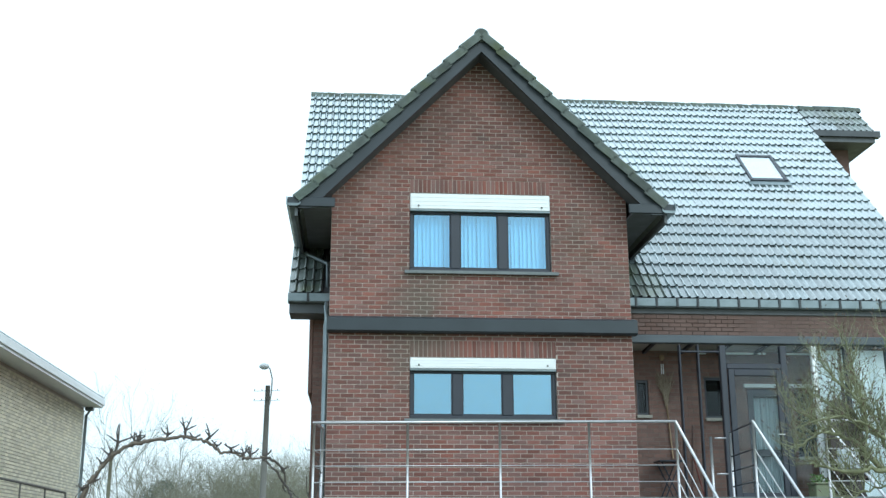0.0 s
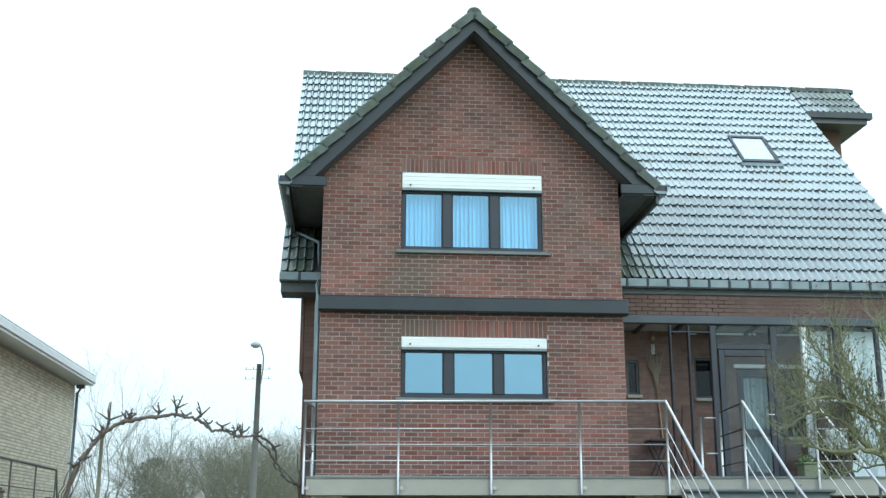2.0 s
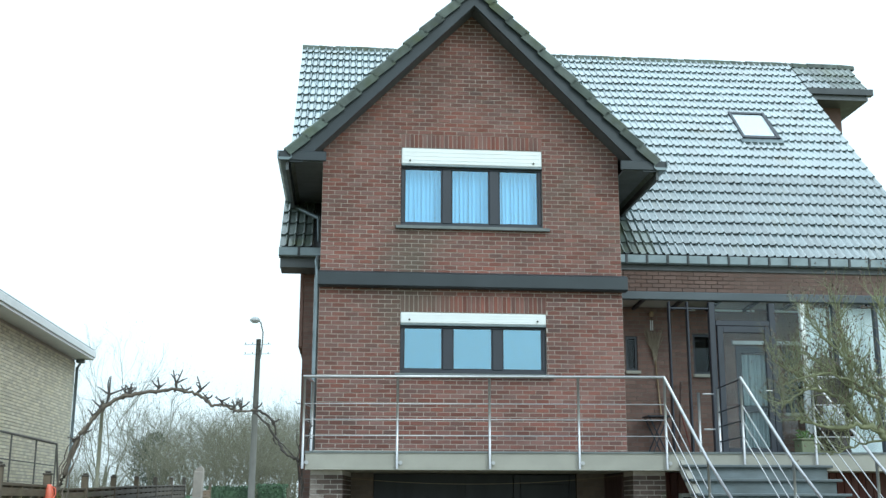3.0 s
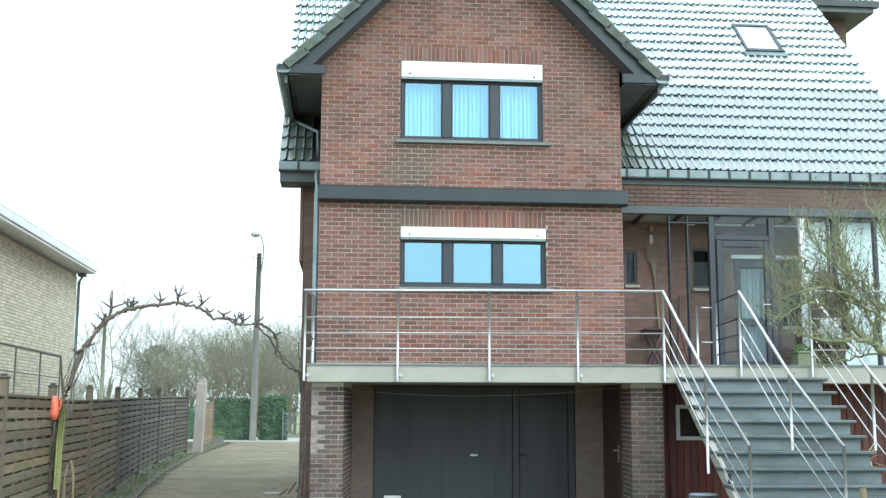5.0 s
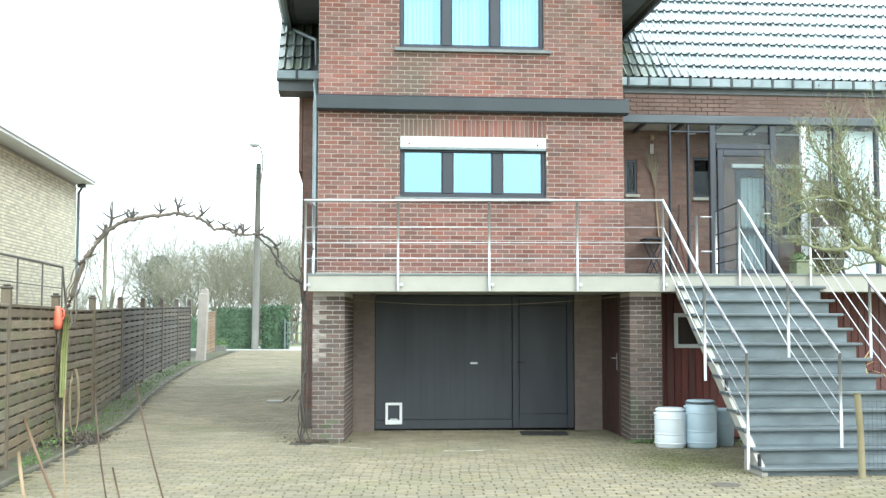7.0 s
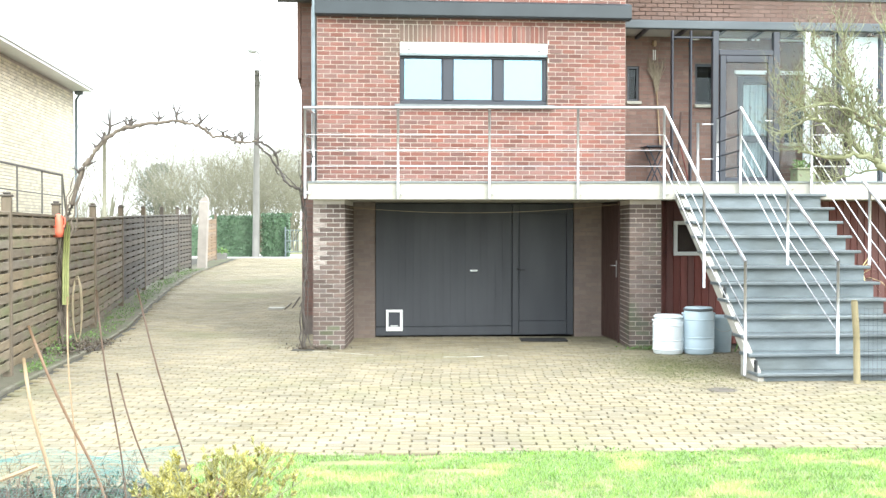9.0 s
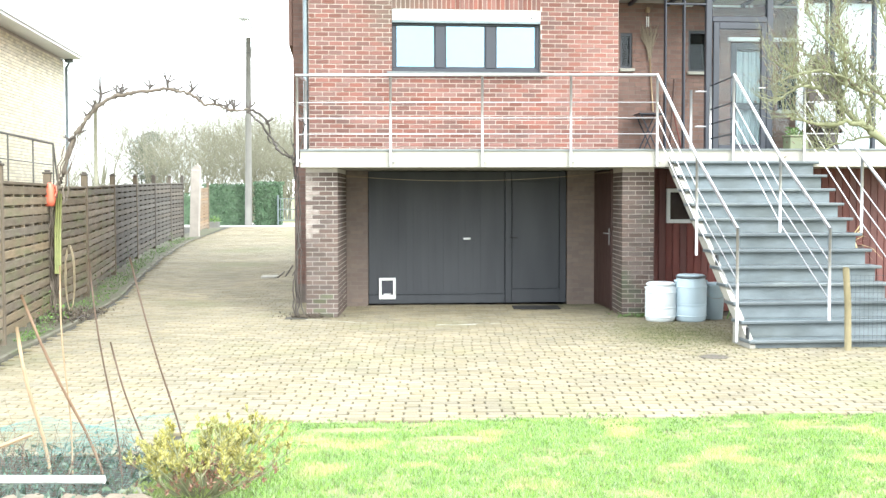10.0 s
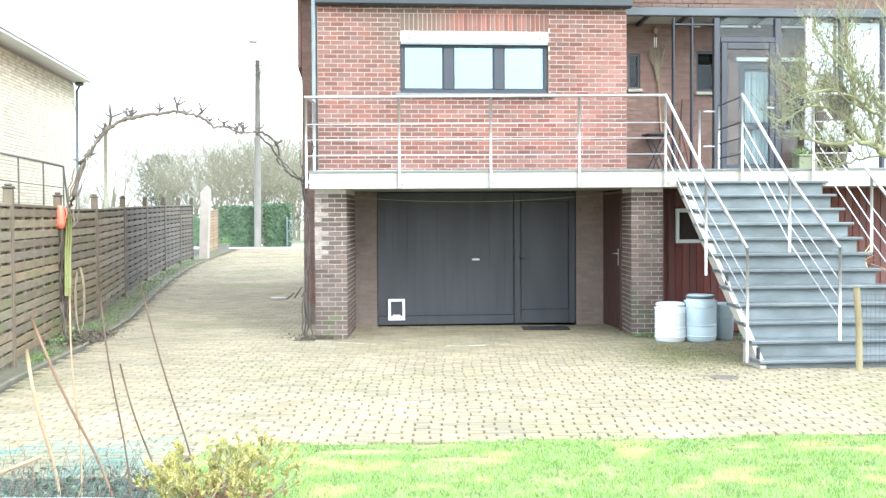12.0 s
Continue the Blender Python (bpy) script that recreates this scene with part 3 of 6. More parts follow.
# bay roof: two 45 degree slopes with barge boards, soffits, box gutters and verge tiles
APEX_Z, FRONT = 9.06, -0.38
for s in (-1, 1):
    X = lambda d: BAY_MID + s * d
    low = 2.63
    b = Build()
    vs = [(X(0), FRONT + 0.05, APEX_Z), (X(low), FRONT + 0.05, APEX_Z - low), (X(low), 2.12, APEX_Z - low), (X(0), 4.6, APEX_Z)]
    vs += [(x, y, z - 0.16) for x, y, z in vs]
    b.add(vs, [(0, 1, 2, 3), (7, 6, 5, 4), (0, 4, 5, 1), (1, 5, 6, 2), (2, 6, 7, 3)])
    part("roof_deck", b, TILE_MOSS, house, "tiled slope of the bay roof")
    b = Build().prism([(X(0), APEX_Z - 0.01), (X(low + 0.02), APEX_Z - low - 0.03), (X(low + 0.02), APEX_Z - low - 0.12), (X(low - 0.16), APEX_Z - low - 0.12), (X(0), APEX_Z - 0.245)][::s], FRONT, FRONT + 0.045)
    part("barge_board", b, FASCIA, house, "dark grey barge board")
    b = Build().prism([(X(0), APEX_Z - 0.22), (X(2.3), APEX_Z - 2.52), (X(2.3), APEX_Z - 2.55), (X(0), APEX_Z - 0.25)][::s], FRONT + 0.06, 0.0)
    part("gable_soffit", b, SOFFIT, house)
    gx0, gx1 = sorted((X(2.13), X(2.80)))
    b = Build().box(gx0, gx1, FRONT - 0.02, FRONT + 0.02, 6.33, 6.47, 0.008)
    part("eave_board", b, FASCIA, house)
    gx0, gx1 = sorted((X(2.62), X(2.82)))
    b = Build().prism([(gx0, 6.47), (gx0, 6.36), (gx0 + 0.04, 6.33), (gx1 - 0.04, 6.33), (gx1, 6.36), (gx1, 6.485), (gx1 - 0.012, 6.485), (gx1 - 0.012, 6.37), (gx0 + 0.012, 6.37), (gx0 + 0.012, 6.47)], FRONT - 0.04, 2.1)
    part("bay_gutter", b, ZINC, house, "zinc gutter along the bay eave")
    gx0, gx1 = sorted((X(2.18), X(2.70)))
    b = Build().prism([(gx0, 6.32), (gx1, 6.32), (gx1, 6.35), (gx0, 6.35)], FRONT + 0.02, 1.9)
    part("eave_soffit", b, SOFFIT, house, "dark soffit under the bay eave")
    gx0, gx1 = sorted((X(2.66), X(2.70)))
    part("eave_fascia", Build().box(gx0, gx1, FRONT + 0.03, 2.0, 6.2, 6.36), SOFFIT, house)
    n = 11
    for i in range(n):
        d0, d1 = low * i / n, low * (i + 1) / n + 0.02
        up = 0.012
        b = Build()
        o = Vector((X(d0), 0, APEX_Z - d0))
        e = Vector((X(d1), 0, APEX_Z - d1)) - o
        nrm = Vector((s * 0.7071, 0, 0.7071))
        ring = [(-0.06, -0.05), (-0.06, 0.065), (-0.02, 0.092), (0.06, 0.092), (0.2, 0.06), (0.2, 0.02)]
        vs = [o + nrm * (h - 0.0) + Vector((0, FRONT + y, 0)) for y, h in ring] + [o + e + nrm * (h + 0.03) + Vector((0, FRONT + y, 0)) for y, h in ring]
        b.add(vs, [(0, 1, 2, 3, 4, 5)[::s], (6, 7, 8, 9, 10, 11)[::-s]] + [(k, (k + 1) % 6, 6 + (k + 1) % 6, 6 + k) for k in range(6)])
        part("verge_tile", b, TILE_MOSS, house)
b = Build().tube([(BAY_MID, FRONT - 0.05, APEX_Z + 0.01), (BAY_MID, FRONT - 0.02, APEX_Z + 0.015), (BAY_MID, 4.6, APEX_Z + 0.02)], [0.085, 0.115, 0.12], 18)
part("ridge_tile", b, TILE_MOSS, house, "mossy half-round ridge tile", smooth=False)

# main house: walls
WALL_Y, ROOF_K = 1.5, 1.04
roof_z = lambda y: 6.48 + ROOF_K * (y - 2.1)
WN, WD, WK = (4.78, 4.97, 3.62, 4.17), (5.87, 6.18, 3.58, 4.22), (7.32, 7.82, 2.99, 4.04)
DOORWAY = (6.55, 7.25, 2.262, 4.05)
b = wall_with_holes(Build(), -0.27, 9.75, -0.05, 5.32, WALL_Y, WALL_Y + 0.3, [WN, WD, DOORWAY, WK])
part("main_wall", b, MORTAR_DARK, house, "brown brick wall of the main house")
for x in (-0.27, 9.45):
    part("side_wall", Build().prism([(1.8, -0.05), (11.0, -0.05), (11.0, 5.3), (6.35, roof_z(6.35) - 0.25), (1.8, 5.3)], x, x + 0.3, "x"), BRICK_DARK, house)
part("rear_wall", Build().box(-0.27, 9.75, 11, 11.3, -0.05, 5.3), BRICK_DARK, house)
b = Build()
for q in courses(-0.27, 0.0, 0.3, 5.3, seed=4) + courses(4.37, 9.75, 2.27, 5.3, [WN, WD, DOORWAY, WK], seed=5):
    brick_box(b, *q, WALL_Y - 0.006, WALL_Y + 0.02)
part("brickwork", b, BRICK_DARK, house, "brown bricks of the main wall", kind="stuff")
b = Build()
for q in courses(WALL_Y, 11.0, 2.0, 5.3, seed=6):
    brick_box_x(b, q[0], q[1], q[2], q[3], -0.277, -0.26)
part("brickwork", b, BRICK_DARK, house, "brown bricks of the side wall", kind="stuff")
part("side_cladding", Build().box(-0.34, -0.281, 1.52, 10.5, 3.92, 5.2, 0.01), BRICK_DARK, house, "darker clad band on the side wall")
for (xa, xb, za, zb) in (WN, WD, WK):
    w = empty("window")
    w.parent = house
    b = Build().box(xa, xa + 0.035, WALL_Y + 0.02, WALL_Y + 0.1, za, zb).box(xb - 0.035, xb, WALL_Y + 0.02, WALL_Y + 0.1, za, zb)
    b.box(xa + 0.035, xb - 0.035, WALL_Y + 0.021, WALL_Y + 0.099, zb - 0.04, zb).box(xa + 0.035, xb - 0.035, WALL_Y + 0.021, WALL_Y + 0.099, za, za + 0.04)
    part("window_frame", b, FRAME, w)
    part("pane", Build().box(xa + 0.035, xb - 0.035, WALL_Y + 0.05, WALL_Y + 0.056, za + 0.04, zb - 0.04), PANE_DIM, w).visible_shadow = False
    part("window_sill", Build().box(xa - 0.02, xb + 0.03, WALL_Y - 0.07, WALL_Y + 0.02, za - 0.05, za - 0.002, 0.006), CONCRETE, w, "pale window sill")

# main roof: deck, ridge, gutter; its tiles come last
RX0, RX1, EAVE_Y, RIDGE_Y = -0.65, 9.81, 1.05, 6.35
b = Build()
vs = [(x, y, z) for x in (RX0 + 0.02, RX1 - 0.02) for y, z in ((EAVE_Y + 0.05, roof_z(EAVE_Y + 0.05) - 0.05), (RIDGE_Y, roof_z(RIDGE_Y) - 0.05), (11.6, roof_z(EAVE_Y)), (11.6, roof_z(EAVE_Y) - 0.2), (RIDGE_Y, roof_z(RIDGE_Y) - 0.24), (EAVE_Y + 0.05, roof_z(EAVE_Y + 0.05) - 0.24))]
b.add(vs, [(0, 1, 2, 3, 4, 5)[::-1], (6, 7, 8, 9, 10, 11)] + [(k, (k + 1) % 6, 6 + (k + 1) % 6, 6 + k) for k in range(6)])
part("main_roof_deck", b, SOFFIT, house)
gz = roof_z(EAVE_Y)


def gutter(x0, x1, name="main_gutter"):
    p = part(name, Build().prism([(0.90, gz - 0.03), (0.90, gz - 0.15), (0.92, gz - 0.17), (1.06, gz - 0.17), (1.08, gz - 0.15), (1.08, gz - 0.03), (1.07, gz - 0.03), (1.07, gz - 0.14), (0.91, gz - 0.14), (0.91, gz - 0.03)], x0, x1, "x"), ZINC, house, "zinc box gutter with dark straps")
    x = x0 + 0.3
    while x < x1:
        part("strap", Build().box(x - 0.018, x + 0.018, 0.885, 0.9, gz - 0.175, gz - 0.025, 0.004), ZINC_DARK, p)
        x += 0.325
    return p


gutter(BAY_W + 0.02, RX1)
gutter(RX0, -0.03)
part("eave_board", Build().box(BAY_W + 0.02, RX1, 1.0, 1.03, gz - 0.25, gz - 0.172), SOFFIT, house)
part("upper_wall", Build().box(BAY_W + 0.004, 9.75, 1.032, 1.3, 4.74, gz - 0.18), UPPER_MORTAR, house, "brown brick strip under the gutter")
b = Build()
for q in courses(BAY_W + 0.01, 9.74, 4.745, gz - 0.2, seed=44):
    brick_box(b, *q, 1.026 - (0.012 if q[0] < 6.25 else 0), 1.05)
part("brickwork", b, UPPER_BRICK, house, "brown bricks under the gutter", kind="stuff")
b = Build().box(RX0 + 0.02, -0.03, 1.0, 1.03, gz - 0.32, gz - 0.172).box(RX0 + 0.02, -0.03, 1.03, 1.5, gz - 0.32, gz - 0.28)
part("side_soffit", b, SOFFIT, house)
x = RX0
while x < 11.05:
    b = Build()
    prof = [(-0.13, -0.05), (-0.1, 0.05), (-0.04, 0.085), (0.04, 0.085), (0.1, 0.05), (0.13, -0.05)]
    rz = roof_z(RIDGE_Y) - 0.06
    vs = [(x, RIDGE_Y + y, rz + z + 0.0) for y, z in prof] + [(x + 0.36, RIDGE_Y + y * 0.9, rz + z * 0.9 + 0.012 * math.sin(x * 5)) for y, z in prof]
    b.add(vs, [(k, k + 1, 7 + k, 6 + k) for k in range(5)] + [(0, 5, 4, 3, 2, 1), (6, 7, 8, 9, 10, 11)])
    part("ridge_tile", b, TILE_MOSS, house)
    x += 0.34
# short raised eave beyond the verge, with a clad wall under it
HOOD = 9.76
b = Build().prism([(5.42, HOOD), (5.42, roof_z(5.42) - 0.02), (RIDGE_Y, roof_z(RIDGE_Y) - 0.06), (7.3, HOOD)], RX1 - 0.05, 11.1, "x")
part("hood_roof", b, SOFFIT, house, "dark boarded underside of the short raised eave")
b = Build().prism([(5.36, roof_z(5.5) - 0.02), (5.36, roof_z(5.5) - 0.15), (5.5, roof_z(5.5) - 0.15), (5.5, roof_z(5.5) - 0.02)], RX1 - 0.02, 11.2, "x")
part("hood_gutter", b, FASCIA, house)
part("hood_wall", Build().box(9.77, 10.72, 5.9, 7.2, 5.0, HOOD), UPPER_BRICK, house)

# roof window
ny, nz = -ROOF_K / math.hypot(1, ROOF_K), 1 / math.hypot(1, ROOF_K)
skylight = empty("skylight")
skylight.parent = house


def on_slope(b, x0, x1, y0, y1, h0, h1):
    vs = [(x, y + ny * h, roof_z(y) + nz * h) for h in (h0, h1) for x, y in ((x0, y0), (x1, y0), (x1, y1), (x0, y1))]
    return b.add(vs, [(0, 3, 2, 1), (4, 5, 6, 7), (0, 1, 5, 4), (1, 2, 6, 5), (2, 3, 7, 6), (3, 0, 4, 7)])


SX0, SX1, SY0, SY1 = 7.75, 8.47, 3.82, 4.56
b = on_slope(Build(), SX0, SX0 + 0.05, SY0, SY1, -0.04, 0.08)
on_slope(b, SX1 - 0.05, SX1, SY0, SY1, -0.04, 0.08)
on_slope(b, SX0 + 0.05, SX1 - 0.05, SY1 - 0.05, SY1, -0.04, 0.075)
on_slope(b, SX0 + 0.05, SX1 - 0.05, SY0, SY0 + 0.06, -0.04, 0.07)
part("window_frame", b, FRAME, skylight, "dark metal skylight frame")
part("pane", on_slope(Build(), SX0 + 0.05, SX1 - 0.05, SY0 + 0.06, SY1 - 0.05, 0.05, 0.06), PANE_SKY, skylight)
part("blind", on_slope(Build(), SX0 + 0.05, SX1 - 0.05, SY0 + 0.06, SY1 - 0.05, 0.0, 0.01), SHUTTER, skylight, "white blind behind the skylight")
part("flashing", on_slope(Build(), SX0 - 0.05, SX1 + 0.05, SY0 - 0.1, SY0 - 0.004, 0.0, 0.05), ZINC, skylight, "grey flashing below the skylight")

# downpipe on the bay's side
b = Build().tube([(-0.58, 2.0, 6.32), (-0.07, 1.3, 5.92), (-0.06, 1.22, 5.3), (-0.05, 0.16, 5.0), (-0.047, 0.1, 4.7), (-0.047, 0.1, 2.3)], 0.034, 12)
part("downpipe", b, ZINC, house, "zinc downpipe", smooth=True)

# ---- the glazed porch on the deck ----
porch = empty("glazed_porch", HOUSE, label="dark-framed glazed porch against the brick wall", category="porch")
PY = 0.75
part("porch_beam", Build().box(BAY_W + 0.03, 9.9, PY - 0.05, PY + 0.06, 4.622, 4.745, 0.01), BEAM, porch, "slate-grey painted beam")
part("roof_sheet", Build().prism([(PY + 0.06, 4.674), (WALL_Y - 0.01, 4.634), (WALL_Y - 0.01, 4.646), (PY + 0.06, 4.686)], BAY_W + 0.05, 9.6, "x"), POLY, porch, "pale grimy roof sheet")
for x in (4.9, 5.5, 6.1, 6.7, 7.3, 7.9, 8.5, 9.1):
    part("rafter", Build().prism([(PY + 0.06, 4.63), (WALL_Y - 0.01, 4.585), (WALL_Y - 0.01, 4.63), (PY + 0.06, 4.67)], x, x + 0.05, "x"), FRAME, porch)
for x0, x1 in ((5.262, 5.29), (5.545, 5.575), (5.89, 5.985), (6.83, 6.93), (7.84, 7.90), (8.5, 8.56), (9.82, 9.9)):
    part("post", Build().box(x0, x1, PY - 0.04, PY + 0.05, 2.262, 4.6, 0.008), FRAME, porch)
part("post", Build().box(7.325, 7.405, PY - 0.04, PY + 0.05, 2.262, 4.6, 0.008), SHUTTER, porch, "white post")
part("transom", Build().box(5.99, 6.83, PY - 0.035, PY + 0.045, 4.24, 4.32, 0.006), FRAME, porch)
part("header_rail", Build().box(5.28, 5.93, PY - 0.03, PY + 0.04, 4.485, 4.512, 0.006), FRAME, porch)
# added white strips stand in for streaks of brightness under the roof sheet
for x0, x1 in ((5.72, 5.86), (6.12, 6.62), (6.7, 6.82), (7.05, 7.55)):
    part("ceiling_batten", Build().box(x0, x1, 1.26, 1.3, 4.555, 4.584, 0.004), SHUTTER, porch, "white strip added for a bright streak under the porch roof")
for x0, x1, z0, z1 in ((5.99, 6.83, 4.32, 4.6), (6.93, 7.325, 2.3, 4.6), (7.405, 7.84, 2.3, 4.6), (7.90, 8.5, 2.3, 4.6), (8.56, 9.82, 2.3, 4.6)):
    part("pane", Build().box(x0, x1, PY, PY + 0.006, z0, z1), PANE_PORCH, porch).visible_shadow = False
part("floor_rail", Build().box(5.59, 9.5, PY - 0.03, PY + 0.04, 2.262, 2.3), FRAME, porch)
leaf = empty("porch_door")
leaf.parent = porch
b = Build().box(6.0, 6.09, PY - 0.06, PY + 0.0, 2.27, 4.23, 0.006).box(6.74, 6.82, PY - 0.06, PY, 2.27, 4.23, 0.006)
b.box(6.09, 6.74, PY - 0.058, PY - 0.002, 4.13, 4.23, 0.006).box(6.09, 6.74, PY - 0.058, PY - 0.002, 2.27, 2.4, 0.006)
part("door_frame", b, FRAME, leaf)
part("pane", Build().box(6.09, 6.74, PY - 0.03, PY - 0.024, 2.4, 4.13), PANE_PORCH, leaf).visible_shadow = False
part("handle", Build().tube([(6.78, PY - 0.06, 3.25), (6.78, PY - 0.11, 3.25), (6.68, PY - 0.11, 3.25)], 0.009, 8), STEEL, leaf)
inner = empty("inner_door", HOUSE, label="dark-framed house door with a curtained glass pane", category="door")
b = Build().box(6.56, 6.66, WALL_Y + 0.02, WALL_Y + 0.09, 2.27, 4.04, 0.006).box(7.14, 7.24, WALL_Y + 0.02, WALL_Y + 0.09, 2.27, 4.04, 0.006).box(6.66, 7.14, WALL_Y + 0.02, WALL_Y + 0.09, 3.94, 4.04).box(6.66, 7.14, WALL_Y + 0.02, WALL_Y + 0.09, 2.27, 2.4).box(6.66, 7.14, WALL_Y + 0.02, WALL_Y + 0.09, 3.0, 3.1)
part("frame", b, FRAME, inner)
part("pane", Build().box(6.66, 7.14, WALL_Y + 0.05, WALL_Y + 0.056, 2.4, 3.94), PANE_PORCH, inner)
part("lintel", Build().box(6.5, 7.66, WALL_Y - 0.05, WALL_Y - 0.008, 4.06, 4.12, 0.006), SHUTTER, inner, "white lintel")


def drape(x0, x1, y, z0, z1, depth, period, seed):
    """A hanging sheet with soft folds."""
    r = random.Random(seed)
    b, n = Build(), int((x1 - x0) / 0.008)
    ph = [r.uniform(0, 6.28) for _ in range(3)]
    vs = []
    for i in range(n + 1):
        x = x0 + (x1 - x0) * i / n
        w = math.sin(x * 6.28 / period + ph[0]) + 0.5 * math.sin(x * 6.28 / (period * 0.61) + ph[1]) + 0.6 * math.sin(x * 6.28 / (period * 2.7) + ph[2])
        vs += [(x, y + depth * w * 1.15, z0), (x, y + depth * w, (z0 + z1) / 2), (x, y + depth * w * 0.7, z1)]
    return b.add(vs, [(3 * i + k, 3 * i + 3 + k, 3 * i + 4 + k, 3 * i + 1 + k) for i in range(n) for k in (0, 1)])


blind = empty("vertical_blind", HOUSE, label="white vertical slat blind drawn behind the upper window", category="blind")
r0 = random.Random(3)
for i in range(37):
    x, a = 1.06 + i * 0.0625, r0.uniform(0.35, 0.8)
    dx, dy, w = 0.04 * math.cos(a), 0.04 * math.sin(a), r0.gauss(0, 0.006)
    vs = [(x - dx, 0.22 - dy, 6.62), (x, 0.212, 6.62), (x + dx, 0.22 + dy, 6.62), (x - dx + w, 0.22 - dy, 5.47), (x + w, 0.212, 5.47), (x + dx + w, 0.22 + dy, 5.47)]
    vs += [(p, q + 0.002, z) for p, q, z in vs]
    part("slat", Build().add(vs, [(0, 3, 4, 1), (1, 4, 5, 2), (6, 7, 10, 9), (7, 8, 11, 10), (3, 9, 10, 4), (4, 10, 11, 5), (0, 6, 9, 3), (2, 5, 11, 8)]), CURTAIN, blind)
part("head_rail", Build().box(1.0, 3.4, 0.2, 0.24, 6.62, 6.655, 0.004), SHUTTER, blind)
# both door and kitchen curtains are greyed in colour to look dimly lit
thing("net_curtain", drape(6.68, 7.12, WALL_Y + 0.14, 2.45, 3.92, 0.012, 0.07, 4), CURTAIN_DIM, "white net curtain behind the house door, greyed for the dim porch", "curtain", smooth=True, m=HOUSE)
thing("net_curtain", drape(7.36, 7.78, WALL_Y + 0.14, 3.03, 4.0, 0.014, 0.09, 8), CURTAIN_DIM, "net curtain behind the kitchen window, greyed for the dim porch", "curtain", smooth=True, m=HOUSE)
thing("white_blind", drape(7.41, 7.5, 0.93, 2.35, 4.58, 0.006, 0.06, 5), CURTAIN, "narrow white curtain gathered at the porch glass", "curtain", smooth=True, m=HOUSE)
thing("white_blind", drape(7.5, 7.84, 0.95, 3.25, 4.58, 0.004, 0.2, 5), CURTAIN, "white roller blind half drawn behind the porch glass", "blind", smooth=True, m=HOUSE)
thing("white_blind", drape(7.90, 9.8, 0.95, 2.35, 4.58, 0.004, 0.3, 6), CURTAIN, "white blind drawn down behind the porch glass", "blind", smooth=True, m=HOUSE)

# ---- balcony deck, railing ----
balcony = empty("balcony", label="pale concrete balcony deck over the garage", category="balcony")
part("slab", Build().prism([(-1.80, 14.75), (7.6, 14.75), (7.6, 17.8), (-1.80, 17.0)], 2.02, 2.235, "z"), CONCRETE, balcony)
part("deck_covering", Build().prism([(-1.81, 14.735), (7.6, 14.735), (7.6, 17.8), (-1.76, 17.0)], 2.235, 2.26, "z"), SILL, balcony, "dark grey stone deck covering")
RAIL = 3.23
railing = empty("balcony_railing", label="stainless steel balcony railing with three thin rails", category="railing")
for x in (-1.83, -0.60, 0.61, 1.78, 2.92):
    p = part("post", Build().tube([(x, 14.71, 2.03), (x, 14.71, RAIL)], 0.0175, 12), STEEL, railing, smooth=True)
    part("bracket", Build().tube([(x + 0.045, 14.752, 2.11), (x + 0.045, 14.73, 2.11)], 0.026, 12).box(x, x + 0.04, 14.728, 14.74, 2.095, 2.125, 0.004), STEEL, p)
part("top_rail", Build().tube([(-1.85, 14.71, RAIL), (2.92, 14.71, RAIL)], 0.02, 12), STEEL, railing, smooth=True)
for z in (2.87, 2.665, 2.455):
    part("bar", Build().tube([(-1.83, 14.70, z), (2.92, 14.70, z)], 0.007, 8), STEEL, railing, smooth=True)
    part("bar", Build().tube([(-1.83, 14.70, z), (-1.80, 15.42, z)], 0.007, 8), STEEL, railing, smooth=True)
part("top_rail", Build().tube([(-1.83, 14.71, RAIL), (-1.80, 15.42, RAIL)], 0.0175, 10), STEEL, railing, smooth=True)
part("post", Build().tube([(-1.80, 15.40, 2.26), (-1.80, 15.40, RAIL)], 0.0175, 10), STEEL, railing, smooth=True)

# ---- garage front under the deck ----
pier_data = [("pier", -1.76, -1.33, 15.0, 16.42), ("pier", 2.515, 2.945, 15.0, 15.86)]
piers = []
for name, x0, x1, y0, y1 in pier_data:
    p = empty(name, label="brown brick pier carrying the balcony deck, weathered at its foot", category="pier", group="balcony piers")
    part("core", Build().box(x0 + 0.004, x1 - 0.004, y0 + 0.004, y1, -0.05, 2.02), PALE_MORTAR if x0 < 0 else MORTAR, p)
    piers.append((p, x0, x1, y0, y1))
garage_wall = empty("garage_wall", HOUSE, label="brown brick wall beside the garage door", category="wall", kind="structure")
GY = 0.93
# the dark mortar here also carries the shade under the deck
for x0, x1 in ((0.1, 0.83), (3.83, 4.6)):
    part("wall", Build().box(x0, x1, GY, GY + 0.25, -0.05, 2.02), MORTAR_DARK, garage_wall)
b = Build()
for q in courses(0.3, 0.83, 0.0, 2.02, seed=8) + courses(3.83, 4.5, 0.0, 2.02, seed=9):
    brick_box(b, *q, GY - 0.006, GY + 0.01)
part("brickwork", b, DIM_BRICK, garage_wall, kind="stuff")

